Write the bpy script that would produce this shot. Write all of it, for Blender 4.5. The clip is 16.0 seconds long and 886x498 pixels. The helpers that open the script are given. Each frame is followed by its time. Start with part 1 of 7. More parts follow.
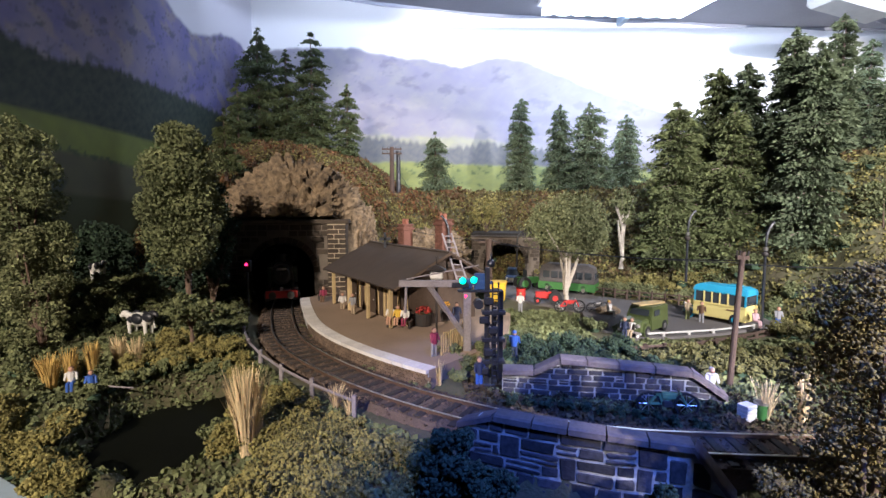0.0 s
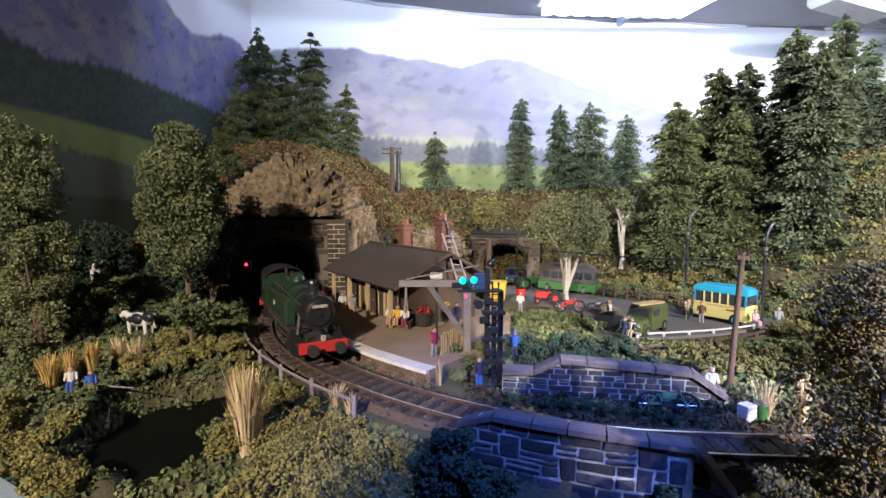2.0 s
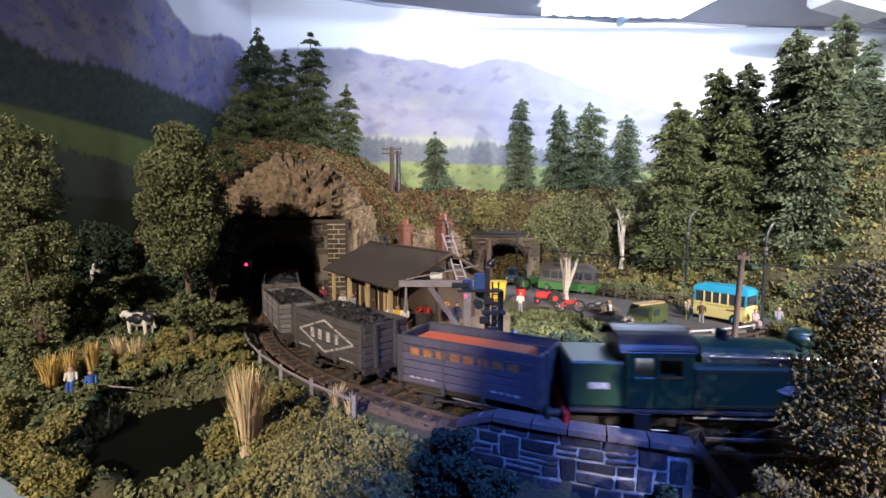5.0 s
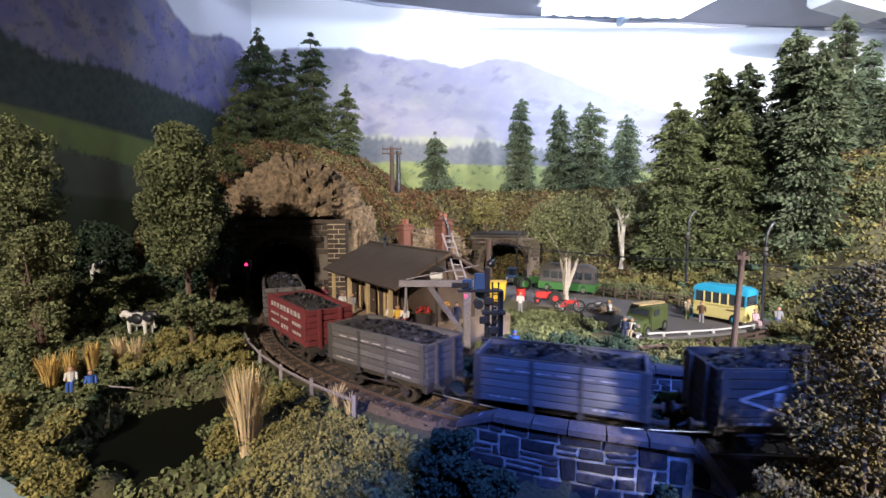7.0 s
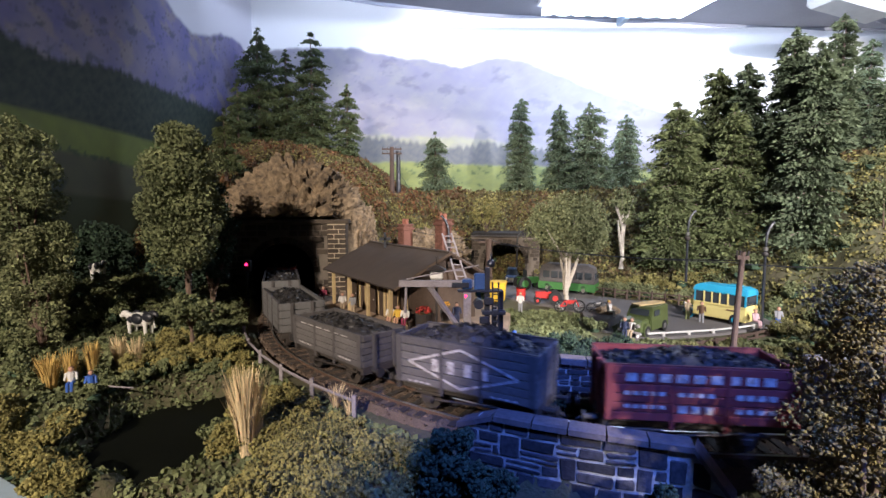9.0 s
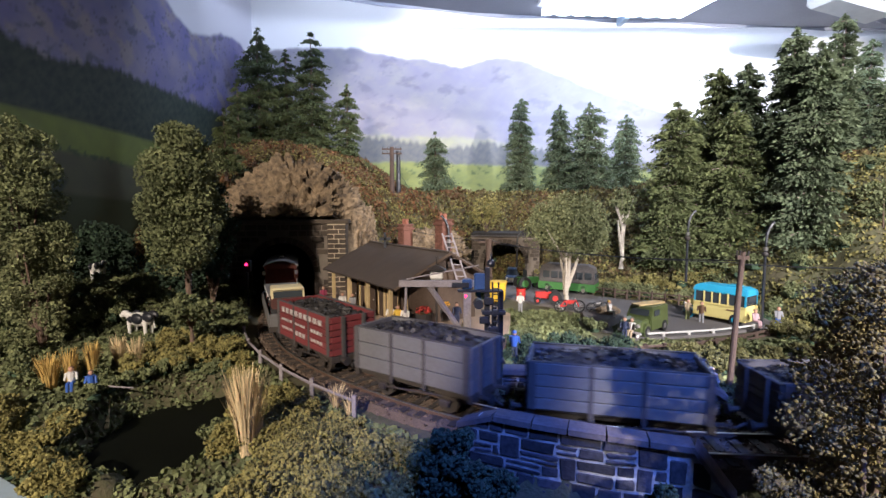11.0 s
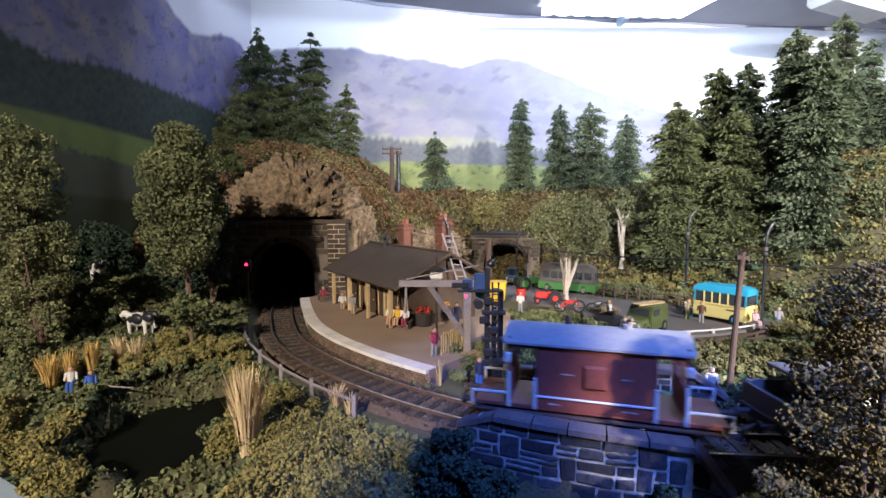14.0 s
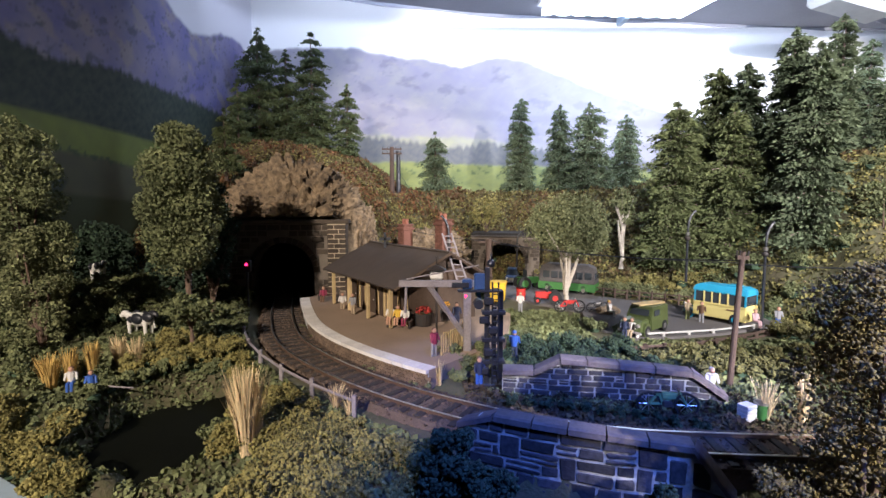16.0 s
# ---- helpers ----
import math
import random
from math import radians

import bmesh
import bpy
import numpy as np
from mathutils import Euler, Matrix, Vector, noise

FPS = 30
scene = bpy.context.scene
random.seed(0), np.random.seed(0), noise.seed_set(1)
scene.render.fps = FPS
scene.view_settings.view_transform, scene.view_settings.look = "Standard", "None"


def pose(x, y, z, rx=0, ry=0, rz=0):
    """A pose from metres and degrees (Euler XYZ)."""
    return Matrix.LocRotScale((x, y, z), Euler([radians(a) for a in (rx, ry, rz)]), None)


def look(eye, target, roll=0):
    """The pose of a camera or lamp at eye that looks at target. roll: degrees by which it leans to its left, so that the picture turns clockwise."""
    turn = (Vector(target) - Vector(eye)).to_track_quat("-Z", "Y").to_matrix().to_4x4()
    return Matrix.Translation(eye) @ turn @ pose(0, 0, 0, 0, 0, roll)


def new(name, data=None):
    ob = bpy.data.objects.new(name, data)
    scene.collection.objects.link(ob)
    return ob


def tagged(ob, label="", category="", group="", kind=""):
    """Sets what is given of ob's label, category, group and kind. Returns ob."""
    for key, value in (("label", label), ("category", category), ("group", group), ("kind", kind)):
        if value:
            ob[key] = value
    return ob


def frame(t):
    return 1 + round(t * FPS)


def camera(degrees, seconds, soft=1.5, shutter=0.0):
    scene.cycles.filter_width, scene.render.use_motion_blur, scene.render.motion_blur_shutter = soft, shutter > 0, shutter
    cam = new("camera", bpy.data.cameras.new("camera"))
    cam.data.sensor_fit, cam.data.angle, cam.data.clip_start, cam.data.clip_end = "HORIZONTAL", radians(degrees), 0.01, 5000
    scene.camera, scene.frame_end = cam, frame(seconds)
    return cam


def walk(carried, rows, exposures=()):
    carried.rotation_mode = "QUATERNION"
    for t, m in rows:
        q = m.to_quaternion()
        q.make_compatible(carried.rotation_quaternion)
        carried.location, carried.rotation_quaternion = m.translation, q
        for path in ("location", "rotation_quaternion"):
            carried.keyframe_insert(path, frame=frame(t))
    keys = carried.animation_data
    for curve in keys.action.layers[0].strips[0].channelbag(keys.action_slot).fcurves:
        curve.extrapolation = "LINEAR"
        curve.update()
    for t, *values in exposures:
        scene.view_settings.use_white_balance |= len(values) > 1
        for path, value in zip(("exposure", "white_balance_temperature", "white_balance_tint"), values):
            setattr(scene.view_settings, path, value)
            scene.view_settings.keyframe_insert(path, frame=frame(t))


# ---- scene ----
# All plan numbers below are centimetres of the real model railway (1:76); part() and P() turn them into metres.
CM = 0.01


def P(x, y, z, rx=0, ry=0, rz=0):
    return pose(x * CM, y * CM, z * CM, rx, ry, rz)


# ---- camera: stands still before the layout ----
cam = camera(85.4, 16.0, soft=1.5, shutter=0.5)
EYE = pose(0, 0, 0.102, 90 - 5.05, 0, 0)
walk(cam, [(0, EYE), (16, EYE)], exposures=[(0, -0.03, 5600, 16), (16, -0.03, 5600, 16)])

# ---- light: a dim room, two warm spots before the layout, a cool lamp under the canopy, and added fills ----
world = bpy.data.worlds.new("room_dusk")
scene.world = world
world.use_nodes = True
world.node_tree.nodes["Background"].inputs[0].default_value = (0.30, 0.42, 1.0, 1)
world.node_tree.nodes["Background"].inputs[1].default_value = 0.024


def spot(name, eye, target, watts, cone, blend, colour, size=2.0):
    data = bpy.data.lights.new(name, "SPOT")
    data.energy, data.spot_size, data.spot_blend, data.color = watts, radians(cone), blend, colour
    data.shadow_soft_size = size * CM
    ob = new(name, data)
    ob.matrix_world = look([c * CM for c in eye], [c * CM for c in target])
    return ob


def area(name, eye, target, watts, sx, sy, colour):
    data = bpy.data.lights.new(name, "AREA")
    data.shape, data.size, data.size_y, data.energy, data.color = "RECTANGLE", sx * CM, sy * CM, watts, colour
    ob = new(name, data)
    ob.matrix_world = look([c * CM for c in eye], [c * CM for c in target])
    return ob


spot("warm_spot", (-36, -62, 52), (-23.5, 47, 6), 70, 34, 0.12, (1.0, 0.80, 0.54), 1.2)
spot("warm_spot", (60, -55, 46), (45, 60, 10), 96, 50, 0.12, (1.0, 0.88, 0.72), 1.2)
# two unseen warm fills: one for the right trees, one for the shrub
spot("warm_spot", (10, -62, 60), (43, 60, 15), 72, 26, 0.3, (1.0, 0.90, 0.76), 1.2)
spot("warm_spot", (40, -50, 45), (17.0, 13.5, 5.5), 78, 12.0, 0.35, (1.0, 0.88, 0.70), 1.2)
area("strip_lamp", (31.7, 86, 44.4), (31.7, 84, 5), 1.2, 27, 10, (0.70, 0.82, 1.0))
# unseen area light, added to whiten the printed back board
area("backscene_fill", (26, 63, 41.5), (26, 106, 36), 2.9, 98, 3, (0.84, 0.91, 1.0))
# unseen light assumed above the canopy, brightens the backscene's top
area("over_canopy_light", (24, 85, 58), (24, 106, 47), 1.5, 112, 3, (0.88, 0.92, 1.0))
# unseen cool fill, tints the near wall and wagons blue
spot("cool_fill_spot", (16, -25, 60), (8.5, 17.5, -1), 32, 26, 0.85, (0.13, 0.26, 1.0), 2.0)


# ---- materials ----
def mat(name, colour, rough=0.7, vary=0.25, grain=900, blotch=60, bump=0.25, metal=0.0, second=None, per_object=0.0, island=0.0, emit=None, power=0.0, depth=0.0004, trans=0.0):
    m = bpy.data.materials.new(name)
    m.use_nodes = True
    nt = m.node_tree
    b = nt.nodes["Principled BSDF"]
    b.inputs["Roughness"].default_value, b.inputs["Metallic"].default_value = rough, metal
    if trans:
        b.inputs["Transmission Weight"].default_value = trans
    tc = nt.nodes.new("ShaderNodeTexCoord")

    def noise_tex(scale, detail):
        n = nt.nodes.new("ShaderNodeTexNoise")
        n.inputs["Scale"].default_value, n.inputs["Detail"].default_value = scale, detail
        nt.links.new(tc.outputs["Object"], n.inputs["Vector"])
        return n

    fine, broad = noise_tex(grain, 4), noise_tex(blotch, 3)
    other = second or tuple(c * 0.45 for c in colour)
    mix = nt.nodes.new("ShaderNodeMix")
    mix.data_type = "RGBA"
    mix.inputs["A"].default_value, mix.inputs["B"].default_value = (*colour, 1), (*other, 1)
    ramp = nt.nodes.new("ShaderNodeValToRGB")
    ramp.color_ramp.elements[0].position, ramp.color_ramp.elements[1].position = 0.38, 0.66
    add = nt.nodes.new("ShaderNodeMath")
    add.operation = "ADD"
    half = nt.nodes.new("ShaderNodeMath")
    half.operation = "MULTIPLY"
    half.inputs[1].default_value = 0.5
    nt.links.new(fine.outputs["Fac"], add.inputs[0])
    nt.links.new(broad.outputs["Fac"], add.inputs[1])
    nt.links.new(add.outputs[0], half.inputs[0])
    nt.links.new(half.outputs[0], ramp.inputs[0])
    amount = nt.nodes.new("ShaderNodeMath")
    amount.operation = "MULTIPLY"
    amount.inputs[1].default_value = min(1.0, vary * 2)
    nt.links.new(ramp.outputs[0], amount.inputs[0])
    nt.links.new(amount.outputs[0], mix.inputs["Factor"])
    out = mix.outputs["Result"]
    if per_object or island:
        hs = nt.nodes.new("ShaderNodeHueSaturation")
        r = nt.nodes.new("ShaderNodeNewGeometry" if island else "ShaderNodeObjectInfo")
        rng = nt.nodes.new("ShaderNodeMapRange")
        k = island or per_object
        rng.inputs["To Min"].default_value, rng.inputs["To Max"].default_value = 1 - k, 1 + k
        nt.links.new(r.outputs["Random Per Island" if island else "Random"], rng.inputs["Value"])
        nt.links.new(rng.outputs[0], hs.inputs["Value"])
        nt.links.new(out, hs.inputs["Color"])
        out = hs.outputs[0]
    nt.links.new(out, b.inputs["Base Color"])
    if bump:
        bp = nt.nodes.new("ShaderNodeBump")
        bp.inputs["Strength"].default_value, bp.inputs["Distance"].default_value = bump, depth
        nt.links.new(fine.outputs["Fac"], bp.inputs["Height"])
        nt.links.new(bp.outputs[0], b.inputs["Normal"])
    if emit:
        b.inputs["Emission Color"].default_value, b.inputs["Emission Strength"].default_value = (*emit, 1), power
    return m


M = {}
M["soil"] = mat("scatter_soil", (0.10, 0.085, 0.05), 0.95, 0.4, 500, 25, 0.6, second=(0.055, 0.07, 0.025), depth=0.001)
M["gravel"] = mat("platform_gravel", (0.34, 0.25, 0.18), 0.95, 0.3, 1500, 40, 0.5, second=(0.22, 0.16, 0.11))
M["tarmac"] = mat("yard_tarmac", (0.16, 0.15, 0.15), 0.9, 0.3, 1500, 30, 0.4, second=(0.11, 0.10, 0.10))
M["ballast"] = mat("ballast_stone", (0.15, 0.105, 0.075), 0.95, 0.4, 1200, 80, 0.6, second=(0.06, 0.045, 0.035), island=0.4)
M["sleeper"] = mat("creosoted_sleeper", (0.045, 0.035, 0.03), 0.8, 0.3, 800, 80, 0.3, per_object=0.2)
M["rail"] = mat("rusty_rail_side", (0.13, 0.08, 0.055), 0.6, 0.3, 900, 60, 0.3, metal=0.3)
M["steel"] = mat("polished_rail_head", (0.62, 0.6, 0.58), 0.28, 0.15, 900, 60, 0.1, metal=0.9)
M["stone"] = mat("dark_wall_stone", (0.075, 0.07, 0.08), 0.8, 0.5, 500, 150, 0.8, second=(0.03, 0.028, 0.034), per_object=0.5)
M["mortar"] = mat("pale_mortar", (0.56, 0.56, 0.55), 0.95, 0.45, 420, 110, 0.5, second=(0.15, 0.15, 0.16))
M["coping"] = mat("weathered_coping_stone", (0.19, 0.155, 0.15), 0.9, 0.4, 500, 90, 0.5, second=(0.10, 0.08, 0.08), per_object=0.2)
# one mortar in two tones: shade in the dark one, lamplight in the other
M["darkmortar"] = mat("shade_toned_mortar", (0.20, 0.17, 0.14), 0.95, 0.3, 900, 100, 0.4)
M["litmortar"] = mat("lit_toned_mortar", (0.62, 0.52, 0.38), 0.95, 0.3, 700, 100, 0.4)
# sooty stone, toned darker still for the shade over the portal
M["portal"] = mat("tunnel_stone", (0.085, 0.066, 0.05), 0.9, 0.4, 700, 90, 0.5, second=(0.05, 0.04, 0.032), per_object=0.35)
# near-black colour of the tunnel bore and the bridge passage
M["boreblack"] = mat("near_black_lining", (0.02, 0.018, 0.017), 0.95, 0.3, 500, 60, 0.3)
M["rock"] = mat("plaster_rock", (0.32, 0.24, 0.15), 0.85, 0.5, 210, 85, 0.9, second=(0.055, 0.042, 0.034), depth=0.003)
M["edge"] = mat("white_platform_edge", (0.80, 0.77, 0.74), 0.8, 0.25, 700, 70, 0.3, second=(0.42, 0.38, 0.34), per_object=0.08)
M["brick"] = mat("platform_wall_brick", (0.20, 0.14, 0.10), 0.9, 0.4, 900, 120, 0.4, per_object=0.3)
M["roof"] = mat("felt_roof", (0.075, 0.058, 0.05), 0.85, 0.35, 700, 45, 0.3, second=(0.05, 0.043, 0.042))
M["darkwood"] = mat("dark_weathered_board", (0.075, 0.05, 0.035), 0.8, 0.35, 900, 90, 0.3, per_object=0.25)
M["cream"] = mat("cream_paint", (0.62, 0.47, 0.24), 0.75, 0.3, 900, 80, 0.2, per_object=0.15)
M["paleoak"] = mat("grey_timber", (0.30, 0.27, 0.30), 0.8, 0.35, 900, 90, 0.3)
M["postwood"] = mat("brown_post", (0.10, 0.065, 0.05), 0.85, 0.35, 900, 90, 0.3)
M["chimney"] = mat("chimney_brick", (0.22, 0.10, 0.075), 0.9, 0.35, 900, 90, 0.4, per_object=0.25)
M["pot"] = mat("clay_pot", (0.33, 0.13, 0.09), 0.8, 0.2)
M["black"] = mat("black_enamel", (0.02, 0.022, 0.03), 0.4, 0.2, 900, 90, 0.1)
M["iron"] = mat("weathered_black_iron", (0.03, 0.03, 0.033), 0.6, 0.35, 900, 90, 0.2, second=(0.07, 0.05, 0.04), metal=0.2)
M["white"] = mat("white_paint", (0.75, 0.74, 0.72), 0.6, 0.15)
M["red"] = mat("red_paint", (0.55, 0.035, 0.03), 0.5, 0.15)
M["yellow"] = mat("yellow_paint", (0.80, 0.52, 0.03), 0.5, 0.12)
M["blue"] = mat("blue_paint", (0.06, 0.18, 0.55), 0.5, 0.15)
M["skyblue"] = mat("sky_blue_paint", (0.05, 0.38, 0.62), 0.35, 0.1)
M["buscream"] = mat("cream_yellow_paint", (0.86, 0.74, 0.28), 0.35, 0.08)
M["green"] = mat("green_paint", (0.06, 0.20, 0.05), 0.5, 0.2)
M["palegreen"] = mat("pale_green_paint", (0.16, 0.30, 0.15), 0.5, 0.2)
M["army"] = mat("olive_green_paint", (0.10, 0.13, 0.045), 0.45, 0.2)
M["glass"] = mat("window_glass", (0.05, 0.06, 0.07), 0.1, 0.05, bump=0)
M["tyre"] = mat("rubber_tyre", (0.02, 0.02, 0.022), 0.8, 0.1)
M["bark"] = mat("bark", (0.17, 0.115, 0.085), 0.95, 0.45, 500, 90, 0.7, second=(0.07, 0.05, 0.04), depth=0.001)
M["flaking"] = mat("flaking_pink_bark", (0.42, 0.33, 0.30), 0.95, 0.5, 260, 60, 0.7, second=(0.12, 0.075, 0.065), depth=0.001)
M["palebark"] = mat("pale_bark", (0.55, 0.50, 0.43), 0.9, 0.3, 500, 90, 0.5, second=(0.28, 0.24, 0.2))
M["fir"] = mat("fir_needles", (0.10, 0.125, 0.042), 0.85, 0.4, 300, 40, 0.2, second=(0.03, 0.043, 0.02), island=0.32)
M["bluefir"] = mat("blue_fir_needles", (0.15, 0.185, 0.095), 0.85, 0.4, 300, 40, 0.2, second=(0.045, 0.068, 0.042), island=0.32)
M["yellowfir"] = mat("yellow_fir_needles", (0.155, 0.18, 0.065), 0.85, 0.4, 300, 40, 0.2, second=(0.055, 0.07, 0.032), island=0.3)
M["leaf"] = mat("olive_leaves", (0.165, 0.185, 0.08), 0.85, 0.4, 300, 40, 0.2, second=(0.06, 0.075, 0.033), island=0.35)
M["lightleaf"] = mat("light_leaves", (0.20, 0.215, 0.10), 0.9, 0.35, 300, 40, 0.2, second=(0.085, 0.10, 0.045), island=0.45)
M["hedge"] = mat("hedge_foam", (0.275, 0.24, 0.075), 0.95, 0.45, 300, 30, 0.3, second=(0.075, 0.08, 0.03), island=0.35)
# darker copy of hedge_foam, dims the overlit right hedges by colour
M["dimhedge"] = mat("dim_hedge_foam", (0.15, 0.14, 0.05), 0.95, 0.45, 300, 30, 0.3, second=(0.055, 0.06, 0.026), island=0.35)
M["heath"] = mat("heath_turf", (0.095, 0.085, 0.032), 0.95, 0.45, 250, 16, 0.3, second=(0.10, 0.048, 0.022), island=0.5)
M["bracken"] = mat("bracken_turf", (0.17, 0.075, 0.032), 0.95, 0.45, 250, 16, 0.3, second=(0.09, 0.06, 0.026), island=0.5)
M["peat"] = mat("peat_scatter", (0.075, 0.05, 0.036), 0.95, 0.45, 300, 40, 0.3, second=(0.045, 0.045, 0.022), island=0.4)
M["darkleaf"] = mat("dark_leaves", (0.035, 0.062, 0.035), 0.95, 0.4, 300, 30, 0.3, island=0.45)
M["rustleaf"] = mat("rust_leaves", (0.19, 0.155, 0.05), 0.95, 0.45, 300, 30, 0.3, second=(0.10, 0.065, 0.03), island=0.25)
M["reed"] = mat("dry_reed", (0.75, 0.60, 0.36), 0.9, 0.3, 300, 30, 0.2, second=(0.45, 0.35, 0.2), island=0.35)
M["goldreed"] = mat("golden_reed", (0.60, 0.42, 0.13), 0.9, 0.35, 300, 30, 0.2, second=(0.42, 0.27, 0.07), island=0.35)
M["pond"] = mat("pond_water", (0.004, 0.005, 0.003), 0.6, 0.3, 200, 30, 0.05)
M["pond"].node_tree.nodes["Principled BSDF"].inputs["Specular IOR Level"].default_value = 0.12
M["board"] = mat("grey_canopy_board", (0.36, 0.37, 0.43), 0.8, 0.12, 300, 8, 0.1)
M["fascia"] = mat("blue_grey_fascia", (0.33, 0.42, 0.52), 0.5, 0.15, 300, 20, 0.1)
M["lampface"] = mat("lamp_diffuser", (0.9, 0.93, 1), 0.5, 0.02, bump=0, emit=(0.85, 0.93, 1.0), power=6.0)
M["redlamp"] = mat("red_lamp", (0.5, 0.02, 0.05), 0.4, 0.02, bump=0, emit=(1.0, 0.02, 0.10), power=5.0)
M["greenlamp"] = mat("green_lamp", (0.02, 0.5, 0.3), 0.4, 0.02, bump=0, emit=(0.03, 0.9, 0.45), power=2.2)
M["roomwall"] = mat("dim_room_paint", (0.18, 0.18, 0.2), 0.9, 0.15, 40, 3, 0.1)


# ---- mesh helpers ----
def part(name, bm, material, parent=None, label="", smooth=False):
    me = bpy.data.meshes.new(name)
    bm.transform(Matrix.Scale(CM, 4))
    bmesh.ops.recalc_face_normals(bm, faces=bm.faces)
    bm.to_mesh(me)
    bm.free()
    me.materials.append(M[material])
    if smooth:
        me.shade_smooth()
    ob = new(name, me)
    if parent:
        ob.parent = parent
    if label:
        tagged(ob, label)
    return ob


def raw(name, verts, faces, material, parent=None, label="", smooth=False):
    me = bpy.data.meshes.new(name)
    verts = np.asarray(verts, float) * CM
    faces = np.asarray(faces, int)
    k = faces.shape[1]
    me.vertices.add(len(verts))
    me.vertices.foreach_set("co", verts.ravel())
    me.loops.add(faces.size)
    me.loops.foreach_set("vertex_index", faces.ravel())
    me.polygons.add(len(faces))
    me.polygons.foreach_set("loop_start", np.arange(len(faces)) * k)
    me.update(calc_edges=True)
    me.materials.append(M[material])
    if smooth:
        me.shade_smooth()
    ob = new(name, me)
    if parent:
        ob.parent = parent
    if label:
        tagged(ob, label)
    return ob


def shared(name, me, m, parent):
    ob = new(name, me)
    ob.parent = parent
    ob.matrix_basis = m
    return ob


def thing(name, m, label, category, group="", kind=""):
    ob = new(name)
    ob.empty_display_size = 0.005
    ob.matrix_basis = m
    return tagged(ob, label, category, group, kind)


def B():
    return bmesh.new()


def bx(bm, x0, x1, y0, y1, z0, z1, bevel=0.0, m=None):
    vs = bmesh.ops.create_cube(bm, size=1)["verts"]
    for v in vs:
        v.co = Vector((x0 + (v.co.x + .5) * (x1 - x0), y0 + (v.co.y + .5) * (y1 - y0), z0 + (v.co.z + .5) * (z1 - z0)))
    if bevel:
        es = list({e for v in vs for e in v.link_edges})
        r = bmesh.ops.bevel(bm, geom=es, offset=bevel, segments=1, affect="EDGES")
        vs = list({v for f in r["faces"] for v in f.verts} | {v for v in vs if v.is_valid})
    if m:
        bmesh.ops.transform(bm, matrix=m, verts=vs)
    return bm


def rod(bm, a, b, r0, r1=None, n=8):
    a, b = Vector(a), Vector(b)
    r1 = r0 if r1 is None else r1
    d = b - a
    m = Matrix.Translation((a + b) / 2) @ d.to_track_quat("Z", "Y").to_matrix().to_4x4()
    bmesh.ops.create_cone(bm, cap_ends=True, segments=n, radius1=r0, radius2=max(r1, 1e-4), depth=d.length, matrix=m)
    return bm


def ball(bm, c, r, sx=1, sy=1, sz=1, n=2):
    m = Matrix.Translation(c) @ Matrix.Diagonal((r * sx, r * sy, r * sz, 1))
    bmesh.ops.create_icosphere(bm, subdivisions=n, radius=1, matrix=m)
    return bm


def plate(bm, outline, y0, y1):
    """A plate with its outline in x and z, between two values of y."""
    a = [bm.verts.new((x, y0, z)) for x, z in outline]
    b = [bm.verts.new((x, y1, z)) for x, z in outline]
    bm.faces.new(a)
    bm.faces.new(b[::-1])
    for i in range(len(a)):
        j = (i + 1) % len(a)
        bm.faces.new((a[i], b[i], b[j], a[j]))
    return bm


def slab(bm, outline, z0, z1):
    """A slab with its outline in x and y, between two heights."""
    a = [bm.verts.new((x, y, z0)) for x, y in outline]
    b = [bm.verts.new((x, y, z1)) for x, y in outline]
    bm.faces.new(a)
    bm.faces.new(b[::-1])
    for i in range(len(a)):
        j = (i + 1) % len(a)
        bm.faces.new((a[i], b[i], b[j], a[j]))
    return bm


rng = np.random.default_rng(7)


def leaves(centres, size, flat=0.5, way=None):
    """Small four-cornered leaves at the centres, turned at random; size is an array or a number."""
    n = len(centres)
    size = np.broadcast_to(size, n)[:, None]
    u = rng.normal(size=(n, 3))
    if way is not None:
        u = way + 0.25 * u
    u /= np.linalg.norm(u, axis=1, keepdims=True)
    w = rng.normal(size=(n, 3))
    v = np.cross(u, w)
    v /= np.linalg.norm(v, axis=1, keepdims=True) + 1e-9
    a, b = u * size * 0.5, v * size * 0.5 * flat
    verts = np.stack([centres - a, centres + b, centres + a, centres - b], 1).reshape(-1, 3)
    return verts, np.arange(4 * n).reshape(n, 4)


ICO = bmesh.new()
bmesh.ops.create_icosphere(ICO, subdivisions=1, radius=1)
ICO_V = np.array([v.co[:] for v in ICO.verts])
ICO_F = np.array([[v.index for v in f.verts] for f in ICO.faces])
ICO.free()


def crumbs(centres, radii):
    """Small uneven foam crumbs at the centres."""
    n, k = len(centres), len(ICO_V)
    v = ICO_V[None] * (1 + 0.28 * rng.normal(size=(n, k, 1))) * np.asarray(radii)[:, None, None] * rng.uniform(.7, 1.25, (n, 1, 3))
    v = v + np.asarray(centres)[:, None]
    f = ICO_F[None] + (np.arange(n) * k)[:, None, None]
    return v.reshape(-1, 3), f.reshape(-1, 3)


def shell(centre, radius, n, squash=1.0):
    d = rng.normal(size=(n, 3))
    d /= np.linalg.norm(d, axis=1, keepdims=True)
    r = radius * (0.55 + 0.5 * rng.random((n, 1)) ** 0.6)
    return np.asarray(centre) + d * r * np.array([1, 1, squash])


